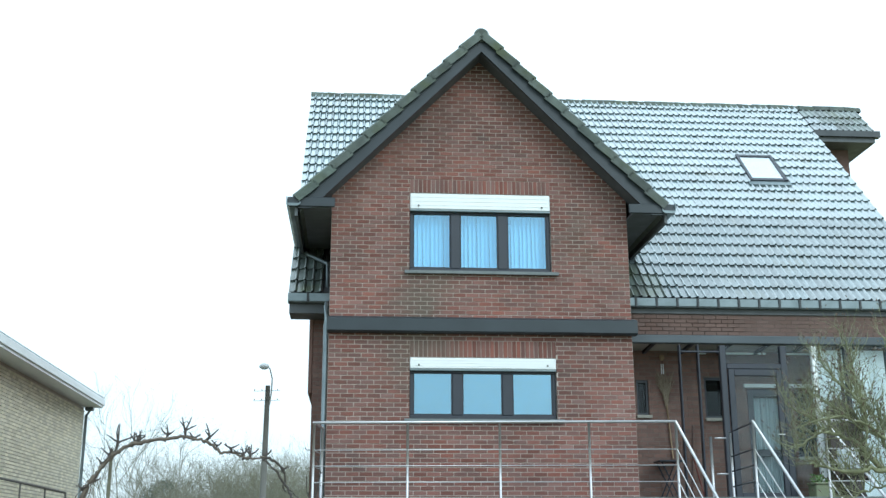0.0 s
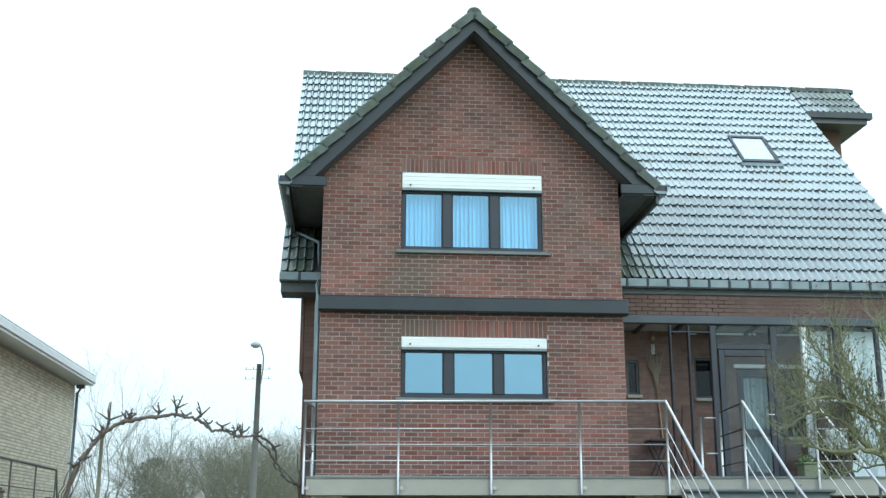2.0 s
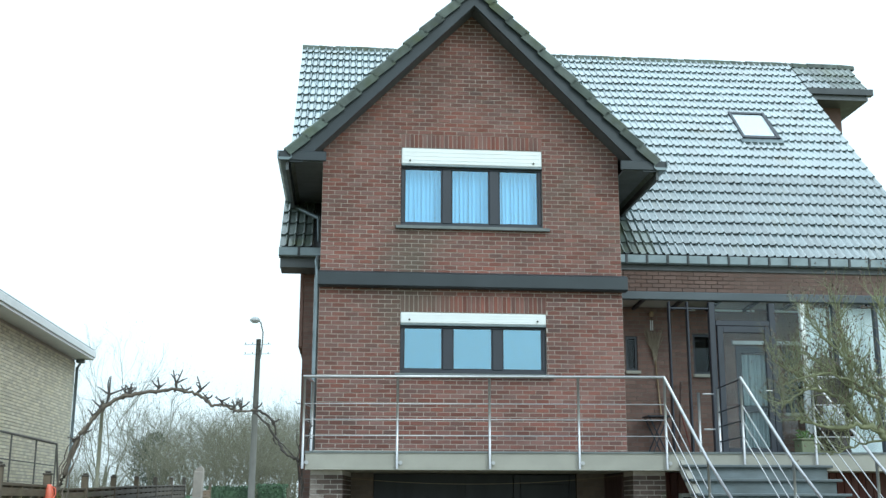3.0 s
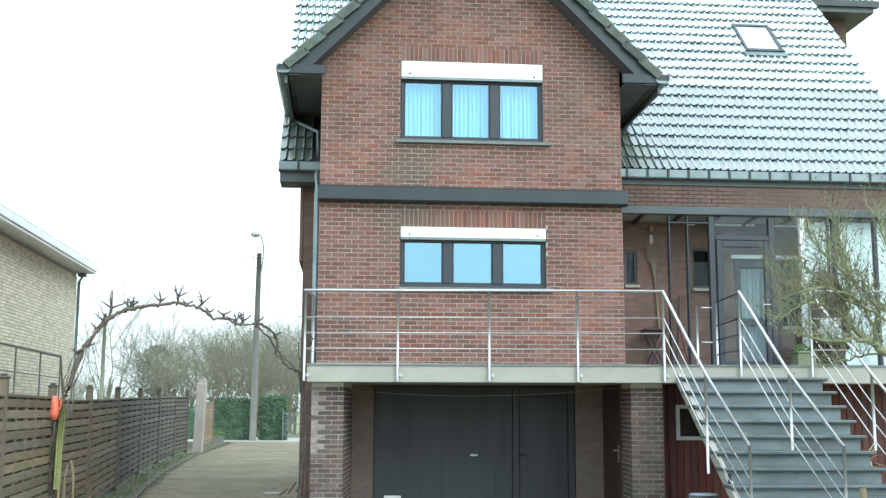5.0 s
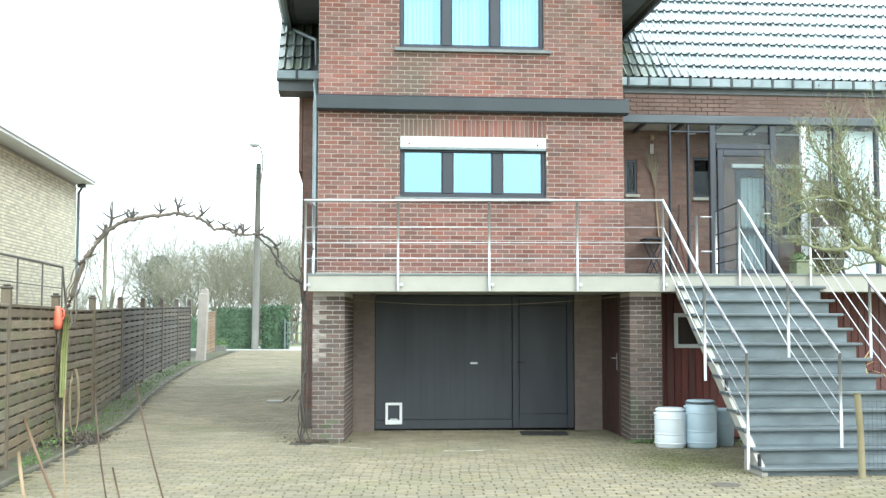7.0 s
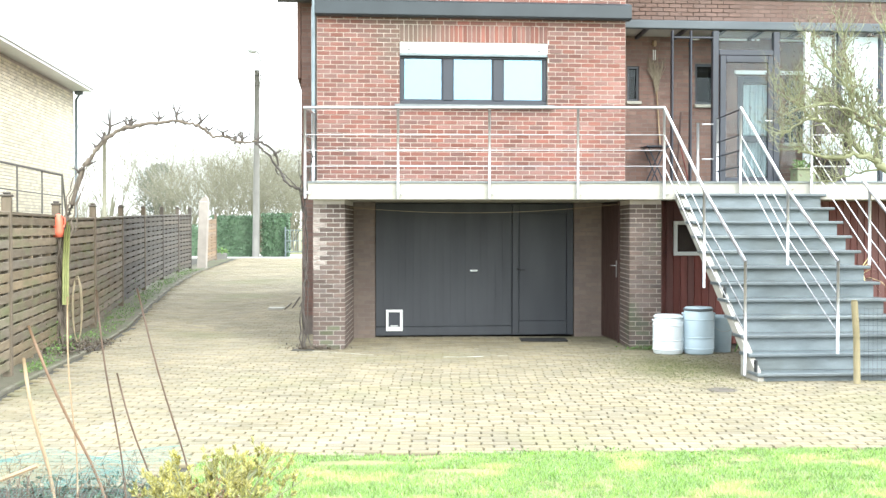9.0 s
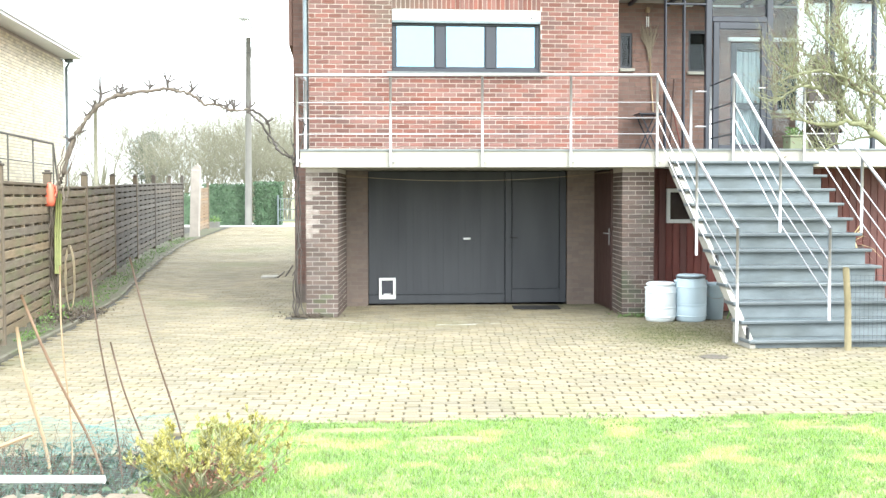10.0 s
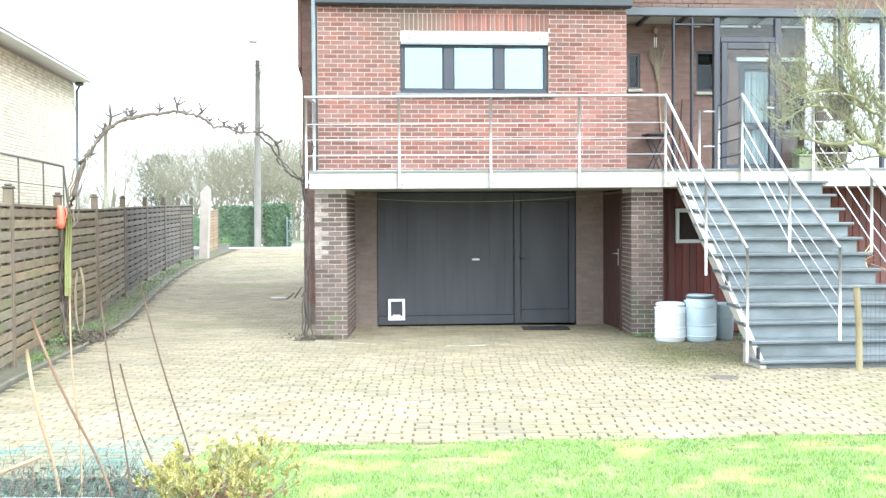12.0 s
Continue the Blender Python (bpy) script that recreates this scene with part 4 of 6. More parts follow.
garage = empty("garage_door", HOUSE, label="anthracite up-and-over garage door with a wicket door and cat flap", category="garage door")
x = 0.84
while x < 2.86:
    w = min(0.112, 2.88 - x)
    part("panel", Build().box(x, x + w, GY + 0.035, GY + 0.06, 0.17, 2.0, 0.0014), GARAGE, garage)
    x += 0.112
part("rear_sheet", Build().box(0.84, 3.82, GY + 0.06, GY + 0.09, 0.03, 2.01), GARAGE, garage)
part("bottom_rail", Build().box(0.835, 2.885, GY + 0.02, GY + 0.06, 0.03, 0.165, 0.006), GARAGE, garage)
b = Build().box(2.89, 2.99, GY + 0.012, GY + 0.06, 0.03, 2.0, 0.006).box(3.72, 3.82, GY + 0.012, GY + 0.06, 0.03, 2.0, 0.006).box(2.99, 3.72, GY + 0.014, GY + 0.06, 0.03, 0.24, 0.006).box(2.99, 3.72, GY + 0.014, GY + 0.06, 1.86, 2.0, 0.006)
part("wicket_frame", b, GARAGE, garage)
part("wicket_panel", Build().box(3.0, 3.71, GY + 0.034, GY + 0.06, 0.245, 1.855), GARAGE, garage)
part("handle", Build().box(2.25, 2.37, GY + 0.0, GY + 0.03, 0.985, 1.015, 0.012), SHUTTER, garage, "bright metal handle")
part("handle", Build().tube([(2.965, GY + 0.012, 1.02), (2.965, GY - 0.04, 1.02), (3.07, GY - 0.04, 1.01)], 0.009, 8), RUBBER, garage, "black lever handle")
part("lock", Build().box(2.955, 2.975, GY + 0.006, GY + 0.012, 0.86, 0.92, 0.003), ZINC_DARK, garage)
flap = empty("cat_flap")
flap.parent = garage
b = Build().box(0.99, 1.03, GY - 0.0, GY + 0.036, 0.1, 0.42, 0.006).box(1.2, 1.24, GY, GY + 0.036, 0.1, 0.42, 0.006).box(1.03, 1.2, GY, GY + 0.036, 0.38, 0.42, 0.006).box(1.03, 1.2, GY - 0.004, GY + 0.036, 0.1, 0.165, 0.006)
part("frame", b, WHITE, flap, "white plastic frame")
part("flap", Build().box(1.032, 1.198, GY + 0.022, GY + 0.03, 0.167, 0.378), FRAME, flap, "smoked flap")
part("stop", Build().box(1.06, 1.17, GY + 0.004, GY + 0.02, 0.172, 0.185), WHITE, flap)
side = empty("side_door", label="brown wooden side door with a lever handle", category="door")
b = Build().box(0, 0.94, -0.02, 0.03, 0.02, 2.0, 0.006)
part("door_leaf", b, BROWN, side)
part("door_frame", Build().box(-0.06, -0.004, -0.03, 0.04, 0, 2.02, 0.005).box(0.944, 0.99, -0.03, 0.04, 0, 2.02, 0.005), BROWN, side)
part("handle_plate", Build().box(0.05, 0.085, 0.0305, 0.038, 0.93, 1.17, 0.003), STEEL, side)
part("handle", Build().tube([(0.067, 0.038, 1.1), (0.067, 0.085, 1.1), (0.17, 0.085, 1.1)], 0.009, 8), STEEL, side)
side.matrix_world = pose(2.525, 15.88, 0, 0, 0, 96.5)
thing("garage_side_wall", Build().box(2.56, 2.9, 15.87, 17.2, -0.05, 2.02), MORTAR_DARK, "brick side wall behind the brown door", "wall", kind="structure")
thing("doormat", Build().box(1.12, 1.80, 15.98, 16.42, 0.0, 0.018, 0.006), RUBBER, "black rubber doormat on the paving before the garage", "doormat")
b = Build().tube([(-1.33 + 3.85 * t, 15.75, 1.93 - 0.10 * 4 * t * (1 - t) + 0.05 * t) for t in [i / 20 for i in range(21)]], 0.0035, 6)
thing("clothes_line", b, HOSE, "slack pale line strung under the deck", "line", smooth=True)

# ---- outside stair ----
STAIR = pose(2.99, 14.80, 0, 0, 0, 5.0)
stair = empty("staircase", STAIR, label="open bluestone staircase with thin treads up to the deck", category="staircase")
RISER, GOING = 0.182, 0.25
for k in range(13):
    y, z = -0.25 * (12 - k), 0.09 + RISER * k
    if k < 12:
        part("tread", Build().box(0.085, 2.06, y - 0.045, y + 0.27, z - 0.036, z, 0.007), STEP_TOP, stair, "dark slab tread")
    if k >= 0:
        part("riser", Build().box(0.165, 2.0, y + 0.015, y + 0.05, z - RISER + 0.001, z - 0.037), TREAD, stair)
b = Build().prism([(-3.02, -0.05), (-3.02, 0.04), (0.0, 2.2), (0.0, 2.02), (-2.5, 0.27), (-2.5, -0.05)], 0.1, 0.163, "x")
part("stringer", b, STRINGER, stair, "pale painted stair stringer")
b = Build().prism([(-2.86, -0.05), (-2.86, 0.0), (0.0, 2.0), (0.0, 1.82), (-2.6, -0.05)], 1.90, 1.955, "x")
part("stringer", b, STRINGER, stair, "pale painted stair stringer")
for y, z in ((-2.99, 0.1), (-2.0, 0.83)):
    part("bracket", Build().box(0.075, 0.098, y - 0.03, y + 0.03, z, z + 0.13, 0.004).box(0.066, 0.0749, y - 0.012, y + 0.012, z + 0.02, z + 0.045, 0.003).box(0.066, 0.0749, y - 0.012, y + 0.012, z + 0.085, z + 0.11, 0.003), ZINC_DARK, stair, "dark bolted steel bracket")
for xt, xm, xb, zm, zb in ((2.92, 3.09, 3.28, 0.93, 0.04), (3.93, 4.08, 4.285, 1.2, 0.275), (4.87, 5.05, 5.24, 1.2, 0.275)):
    r = empty("stair_railing", label="stainless steel stair railing with three sloping thin rails", category="railing", group="stair railings")
    top, mid, bot = Vector((xt, 14.71, RAIL)), Vector((xm, 13.16, 2.09)), Vector((xb, 12.05, 1.275))
    part("handrail", Build().tube([top, mid, bot], 0.019, 12), STEEL, r, smooth=True)
    for d in (0.36, 0.565, 0.775):
        o = Vector((0, 0, d))
        part("bar", Build().tube([top - o, mid - o, bot - o], 0.007, 8), STEEL, r, smooth=True)
    if xt > 3:
        part("post", Build().tube([(xt, 14.71, 2.1), top], 0.0175, 12), STEEL, r, smooth=True)
    for v, z in ((mid, zm), (bot, zb)):
        part("post", Build().tube([(v.x, v.y, z), v], 0.0175, 12), STEEL, r, smooth=True)
gate = empty("deck_gate", label="small steel railing gate standing at the stair head", category="gate")
for x, z0, z1 in ((3.66, 2.262, 3.15), (3.94, 2.262, 3.22)):
    part("post", Build().tube([(x, 16.0, z0), (x, 16.0, z1)], 0.02, 10), STEEL, gate, smooth=True)
for z in (2.63, 3.13):
    part("bar", Build().tube([(3.72, 16.0, z), (3.88, 16.0, z)], 0.012, 8), STEEL, gate, smooth=True)
for z in (RAIL - 0.02, 2.87, 2.665, 2.455):
    part("bar", Build().tube([(3.94, 16.0, z), (3.93, 14.73, z)], 0.011, 8), FRAME, gate, smooth=True)
b = Build()
for x0, x1 in ((4.87, 7.6),):
    for z, r in ((RAIL, 0.022), (2.87, 0.0085), (2.665, 0.0085), (2.455, 0.0085)):
        b.tube([(x0, 14.71, z), (x1, 14.71, z)], r, 8)
right = empty("deck_railing", label="stainless steel deck railing beyond the stair", category="railing")
part("rails", b, STEEL, right, smooth=True)
part("post", Build().tube([(6.2, 14.71, 2.03), (6.2, 14.71, RAIL)], 0.0175, 10), STEEL, right, smooth=True)

# red plank wall under the deck, with a small white window
shed = empty("plank_wall", label="red-stained plank wall under the deck", category="wall", kind="structure")
x = 2.95
while x < 7.4:
    if x < 3.22 or x > 3.58:
        part("plank", Build().box(x, x + 0.098, 15.7, 15.725, 0.0, 2.02, 0.008), REDWOOD, shed)
    else:
        part("plank", Build().box(x, x + 0.098, 15.7, 15.725, 0.0, 1.27, 0.008), REDWOOD, shed)
        part("plank", Build().box(x, x + 0.098, 15.7, 15.725, 1.72, 2.02, 0.008), REDWOOD, shed)
    x += 0.1
part("backing", Build().box(2.95, 7.4, 15.74, 15.8, 0.0, 2.02), BROWN, shed)
sw = empty("small_window")
sw.parent = shed
b = Build().box(3.25, 3.305, 15.66, 15.7, 1.25, 1.74, 0.006).box(3.60, 3.655, 15.66, 15.7, 1.25, 1.74, 0.006).box(3.305, 3.6, 15.66, 15.7, 1.685, 1.74, 0.006).box(3.305, 3.6, 15.66, 15.7, 1.25, 1.305, 0.006)
part("frame", b, WHITE, sw, "white plastic window frame")
part("pane", Build().box(3.305, 3.6, 15.68, 15.686, 1.305, 1.685), PANE_PORCH, sw)

# ---- things on the deck ----
broom = empty("straw_broom", HOUSE, label="straw besom broom hung upside down on the porch wall", category="broom")
part("stick", Build().tube([(5.30, WALL_Y - 0.04, 2.95), (5.24, WALL_Y - 0.04, 3.78)], 0.013, 8), CANE, broom, smooth=True)
b = Build()
for i in range(70):
    a = rng.uniform(-1, 1)
    b.tube([(5.24 + a * 0.012, WALL_Y - 0.04, 3.74), (5.235 + a * 0.05, WALL_Y - 0.045 + rng.uniform(-0.02, 0.02), 3.95), (5.23 + a * 0.16, WALL_Y - 0.05 + rng.uniform(-0.02, 0.02), rng.uniform(4.1, 4.32))], [0.005, 0.0035, 0.002], 4)
part("bristles", b, STRAW, broom, kind="stuff")
hanger = empty("wall_ornament", HOUSE, label="small white wind chime with a yellow disc on the wall", category="ornament")
part("disc", Build().lathe([(0, 4.47), (0.03, 4.48), (0.042, 4.52), (0.03, 4.56), (0, 4.57)], 5.2, WALL_Y - 0.05, 12), CANE, hanger, smooth=True)
for x in (5.185, 5.215):
    part("tube", Build().tube([(x, WALL_Y - 0.05, 4.26), (x, WALL_Y - 0.05, 4.42)], 0.009, 8), WHITE, hanger, smooth=True)
part("cord", Build().tube([(5.2, WALL_Y - 0.05, 4.42), (5.2, WALL_Y - 0.05, 4.48)], 0.004, 6), RUBBER, hanger)
table = empty("side_table", HOUSE, label="small dark folding table against the brick wall", category="table")
part("tabletop", Build().box(4.98, 5.34, 1.08, 1.44, 2.88, 2.905, 0.006), FRAME, table)
for a, c in ((5.02, 5.30), (5.30, 5.02)):
    for y in (1.12, 1.40):
        part("leg", Build().tube([(a, y, 2.262), (c, y, 2.88)], 0.011, 6), FRAME, table)
umbrella = empty("leaning_tools", HOUSE, label="garden tools leaning on the porch post", category="garden tool")
part("shaft", Build().tube([(5.48, 1.2, 2.262), (5.62, 1.42, 3.45)], 0.014, 8), BROWN, umbrella)
part("shaft", Build().tube([(5.70, 1.2, 2.262), (5.55, 1.42, 3.2)], 0.012, 8), REDWOOD, umbrella)
planter = empty("planter", HOUSE, label="square olive green planter tub standing on the deck", category="planter")
part("tub", Build().box(7.02, 7.30, 0.25, 0.53, 2.262, 2.5, 0.012), OLIVE_TUB, planter, "olive green plastic tub")
part("rim", Build().box(7.005, 7.315, 0.235, 0.545, 2.5, 2.53, 0.01), OLIVE_TUB, planter)


def leaf_cloud(b, n, place, size, r, up=0.3, slim=0.28):
    """Small bent leaves, each two triangles, scattered by place()."""
    for _ in range(n):
        c = Vector(place())
        a = Vector((r.gauss(0, 1), r.gauss(0, 1), r.gauss(up, 1))).normalized()
        w = a.cross(Vector((r.gauss(0, 1), r.gauss(0, 1), r.gauss(0, 1)))).normalized()
        s = size * r.uniform(0.6, 1.4)
        b.add([c, c + a * s * 0.5 + w * s * slim, c + a * s, c + a * s * 0.5 - w * s * slim], [(0, 1, 2, 3)])
    return b


r1 = random.Random(11)
part("foliage", leaf_cloud(Build(), 120, lambda: (r1.uniform(7.03, 7.3), r1.uniform(0.26, 0.52), 2.52 + abs(r1.gauss(0, 0.06))), 0.05, r1), LEAF_GREEN, planter, kind="stuff")

# high-backed wicker chair by the porch glass
chair = empty("wicker_chair", HOUSE @ pose(7.63, 0.42, 2.262), label="dark high-backed woven wicker chair with a pale cushion", category="chair")


def curved_back(r_out, z0, top, thick):
    """A back shell bowed round the seat, its top rising to an arch."""
    b, n, m = Build(), 20, 8
    for s in (0, 1):
        rad = r_out - s * thick
        for i in range(n + 1):
            a = math.pi * i / n
            crest = z0 + (top - z0) * (0.5 + 0.5 * math.sin(a) ** 0.7)
            for k in range(m + 1):
                z = z0 + (crest - z0) * k / m
                flare = 1 + 0.1 * math.sin(math.pi * k / m)
                b.v.append((rad * flare * math.cos(a), rad * 0.8 * math.sin(a) + 0.02 * k / m, z))
    w = m + 1
    q = (n + 1) * w
    for i in range(n):
        for k in range(m):
            p = i * w + k
            b.f += [(p, p + w, p + w + 1, p + 1), (q + p, q + p + 1, q + p + w + 1, q + p + w)]
        b.f.append((i * w + m, (i + 1) * w + m, q + (i + 1) * w + m, q + i * w + m))
        b.f.append((i * w, q + i * w, q + (i + 1) * w, (i + 1) * w))
    return b


part("backrest", curved_back(0.27, 0.3, 1.52, 0.03), WICKER, chair, smooth=True)
part("seat", Build().lathe([(0.0, 0.36), (0.25, 0.36), (0.265, 0.38), (0.265, 0.41), (0.25, 0.43), (0.0, 0.43)], 0, -0.02, 24), WICKER, chair, smooth=True)
part("base", Build().lathe([(0.17, 0.36), (0.12, 0.2), (0.2, 0.0), (0.22, 0.0), (0.15, 0.2), (0.2, 0.36)], 0, -0.02, 24), WICKER, chair, smooth=True)
part("cushion", Build().box(-0.16, 0.16, -0.02, 0.09, 0.44, 0.78, 0.045), CURTAIN_DIM, chair, "pale grey cushion")

# ---- drums beside the stair ----


def drum(name, x, y, rad, h, material, label, lid=None):
    d = empty(name, pose(x, y, 0), label=label, category="drum", group="drums by the stair")
    prof = [(0, 0.0), (rad * 0.88, 0.0), (rad * 0.95, 0.015), (rad * 0.97, 0.05), (rad, 0.07), (rad, h * 0.3), (rad * 0.985, h * 0.32), (rad, h * 0.34), (rad, h * 0.78), (rad * 0.97, h * 0.84), (rad * 0.9, h * 0.9), (rad * 0.9, h * 0.93)]
    part("body", Build().lathe(prof + [(0, h * 0.93)], 0, 0, 28), material, d, smooth=True)
    part("rim", Build().lathe([(rad * 0.9, h * 0.92), (rad * 0.95, h * 0.93), (rad * 0.95, h * 0.97), (rad * 0.9, h * 0.975), (rad * 0.88, h * 0.93)], 0, 0, 28), lid or material, d, smooth=True)
    part("lid", Build().lathe([(rad * 0.88, h * 0.95), (rad * 0.86, h * 0.99), (rad * 0.8, h), (0, h)], 0, 0, 28), material, d, smooth=True)
    for q in (0.12, 0.36, 0.74):
        part("rib", Build().lathe([(rad * 0.98, h * q - 0.012), (rad * 1.03, h * q - 0.004), (rad * 1.03, h * q + 0.004), (rad * 0.98, h * q + 0.012)], 0, 0, 28), material, d, smooth=True)
    for s in (-1, 1):
        part("grip", Build().box(s * rad * 0.93 - 0.02, s * rad * 0.93 + 0.02, -0.06, 0.06, h * 0.83, h * 0.88, 0.008), material, d)
    return d


drum("plastic_drum", 2.94, 14.50, 0.20, 0.51, DRUM, "white plastic drum standing on the paving by the stair")
drum("plastic_drum", 3.335, 14.50, 0.205, 0.61, DRUM_GREY, "grey-blue plastic drum with a dark clamp ring", DRUM_LID)
bucket = empty("bucket", pose(3.69, 14.72, 0), label="pale grey plastic bucket with a wire handle", category="bucket")
part("body", Build().lathe([(0, 0.0), (0.12, 0.0), (0.15, 0.44), (0.16, 0.45), (0.16, 0.48), (0.145, 0.48), (0.12, 0.03)], 0, 0, 24), DRUM_GREY, bucket, smooth=True)
part("handle", Build().tube([(0.16 * math.cos(a), -0.16 - 0.0 * a, 0.44 - 0.16 * math.sin(a)) for a in [math.pi * i / 12 for i in range(13)]], 0.004, 6), STEEL, bucket)
part("tie", Build().tube([(0.13, -0.2, 0.02), (0.17, -0.2, 0.12), (0.13, -0.2, 0.25)], 0.012, 6), LEAF_GREEN, bucket, "green ribbon")

strap = empty("strap_leaf_plant", pose(5.42, 14.55, 0), label="yellowing strap-leaved plant in a tall pot behind the stair", category="plant")
part("pot", Build().lathe([(0, 0.0), (0.13, 0.0), (0.17, 0.9), (0.19, 0.92), (0.19, 0.98), (0.165, 0.98), (0.15, 0.9), (0, 0.9)], 0, 0, 20), BROWN, strap, "dark brown tall pot")
rs = random.Random(19)
for i in range(34):
    a, l, u = rs.uniform(0, 6.28), rs.uniform(0.28, 0.5), rs.uniform(0.3, 1.3)
    d, w = Vector((math.cos(a), math.sin(a), 0)), Vector((-math.sin(a), math.cos(a), 0)) * 0.011
    p = [Vector((0, 0, 0.92)) + d * l * t + Vector((0, 0, l * (u * t * 1.6 - 1.1 * t * t))) for t in (0.05, 0.35, 0.7, 1.0)]
    part("leaf", Build().add([p[0] - w, p[0] + w, p[1] - w, p[1] + w, p[2] - w * 0.7, p[2] + w * 0.7, p[3]], [(0, 1, 3, 2), (2, 3, 5, 4), (4, 5, 6)]), DRY_LEAF, strap)

stake = empty("wooden_stake", label="round wooden stake driven in beside the stair foot", category="stake")
part("stake_shaft", Build().tube([(4.37, 11.70, -0.05), (4.36, 11.70, 0.5), (4.335, 11.70, 0.86), (4.335, 11.70, 0.88)], [0.036, 0.035, 0.035, 0.028], 12), STAKE, stake, smooth=True)
b = Build()
for i in range(9):
    z = 0.06 + i * 0.092
    b.tube([(4.37, 11.71, z), (5.6, 11.9, z - 0.03)], 0.0018, 4)
for i in range(24):
    b.tube([(4.40 + i * 0.05, 11.715 + i * 0.008, 0.04), (4.40 + i * 0.05, 11.715 + i * 0.008, 0.8)], 0.0014, 4)
part("wire_mesh", b, ZINC_DARK, stake, "thin wire mesh", kind="stuff")

cover = empty("manhole_cover", pose(2.82, 11.2, 0), label="rusty round cast iron drain cover set in the paving", category="manhole cover")
part("disc", Build().lathe([(0, 0.006), (0.11, 0.006), (0.115, 0.003), (0.12, 0.007), (0.145, 0.007), (0.15, 0.0)], 0, 0, 24), IRON, cover)
thing("planting_pit", Build().box(-2.03, -1.73, 14.74, 14.98, -0.03, 0.008, 0.006), SOIL, "small dark planting pit cut in the paving at the vine foot", "planting pit")
rm = random.Random(29)
for line in (((-1.9, 14.82), (-1.6, 14.66), (-1.2, 14.44), (-0.79, 14.22)), ((0.0, 14.06), (0.3, 14.1), (0.6, 14.16), (0.87, 14.26))):
    q = [(x + rm.gauss(0, 0.01), y, -0.002) for x, y in line]
    thing("mortar_trace", Build().tube([Vector(a).lerp(Vector(c), t) + Vector((rm.gauss(0, 0.012), rm.gauss(0, 0.012), 0)) for a, c in zip(q, q[1:]) for t in (0, 0.25, 0.5, 0.75)], [rm.uniform(0.004, 0.011) for _ in range(4 * len(q) - 4)], 6), CONCRETE, "crumbling pale mortar line lying across the pavers", "mortar")
b = Build().box(-3.35, -3.05, 21.15, 21.42, 0.07, 0.115, 0.01)
thing("stone_slab", b, CONCRETE, "pale broken slab lying on the driveway", "slab")
b = Build()
for i in range(3):
    b.tube([(-3.0 + i * 0.1, 21.0 + i * 0.3, 0.1), (-2.9 + i * 0.12, 21.2 + i * 0.3, 0.2 + 0.1 * i)], 0.012, 6)
thing("fallen_branch", b, BARK, "short dark broken branch lying on the driveway", "branch")

# ---- fence along the drive ----
fence_line = [(-4.83, 12.29), (-5.37, 15.4), (-5.68, 18.0), (-6.42, 22.1), (-7.16, 26.5), (-7.71, 30.4), (-8.14, 34.0), (-8.28, 36.3)]


fence = empty("garden_fence", label="tall brown slatted garden fence along the driveway", category="fence")


def fence_post(x, y, h, material=POST):
    p = part("post", Build().box(-0.05, 0.05, -0.05, 0.05, -0.05, h, 0.008), material, fence)
    p.matrix_local = pose(x, y, rise(y), 0, 0, 8)
    part("cap", Build().box(-0.062, 0.062, -0.062, 0.062, h, h + 0.03, 0.01).box(-0.04, 0.04, -0.04, 0.04, h + 0.03, h + 0.06, 0.015), FENCE_DARK, p, "dark post cap")
    return p


def fence_panel(x0, y0, x1, y1, h, material, label, n=14):
    """Two staggered layers of slats on upright battens, so that dark notches show between the boards."""
    ln, ang = math.hypot(x1 - x0, y1 - y0), math.degrees(math.atan2(y1 - y0, x1 - x0))
    p = empty("panel", label=label)
    p.parent = fence
    p.matrix_local = pose(x0, y0, rise(y0), 0, -math.degrees(math.atan2(rise(y1) - rise(y0), ln)), ang)
    step = (h - 0.1) / n
    for k in range(n):
        z = 0.08 + k * step + rng.gauss(0, 0.003)
        part("slat", Build().box(0.055, ln - 0.055, -0.034, -0.016, z, z + step * 0.78, 0.004), material, p)
        part("slat", Build().box(0.055, ln - 0.055, 0.016, 0.034, z + step * 0.5, min(z + step * 1.22, h + 0.01), 0.004), material, p)
    cols = 5 if y0 < 15 else 4
    for i in range(cols + 1):
        u = 0.08 + (ln - 0.16) * i / cols
        part("batten", Build().box(u - 0.024, u + 0.024, -0.0325, 0.0325, 0.05, h - 0.022), material, p)
    part("top_rail", Build().box(0.05, ln - 0.05, -0.04, 0.04, h - 0.02, h + 0.02, 0.006), material, p)
    return p


d = Vector((fence_line[0][0] - fence_line[1][0], fence_line[0][1] - fence_line[1][1], 0)).normalized()
fence_line.insert(0, (fence_line[0][0] + d.x * 2.6, fence_line[0][1] + d.y * 2.6))
for i, (x, y) in enumerate(fence_line):
    fence_post(x, y, 1.98 if i < 2 else 1.95, POST if i < 6 else FENCE_DARK)
    if i:
        x0, y0 = fence_line[i - 1]
        dark = i > 4
        fence_panel(x0, y0, x, y, 1.80 if i < 3 else 1.76, FENCE_DARK if dark else FENCE,
                    "dark-stained woven slat fence panel" if dark else "weathered brown woven slat fence panel, greenish near the ground")
fence_panel(-8.35, 38.0, -8.75, 42.6, 1.55, FENCE_FRESH, "fresh light wooden slat fence panel near the street")
fence_post(-8.78, 42.8, 1.75, POST)
pale = empty("concrete_post", pose(-8.02, 36.9, rise(37), 0, 2, 0), label="pale leaning concrete gate post by the driveway", category="post")
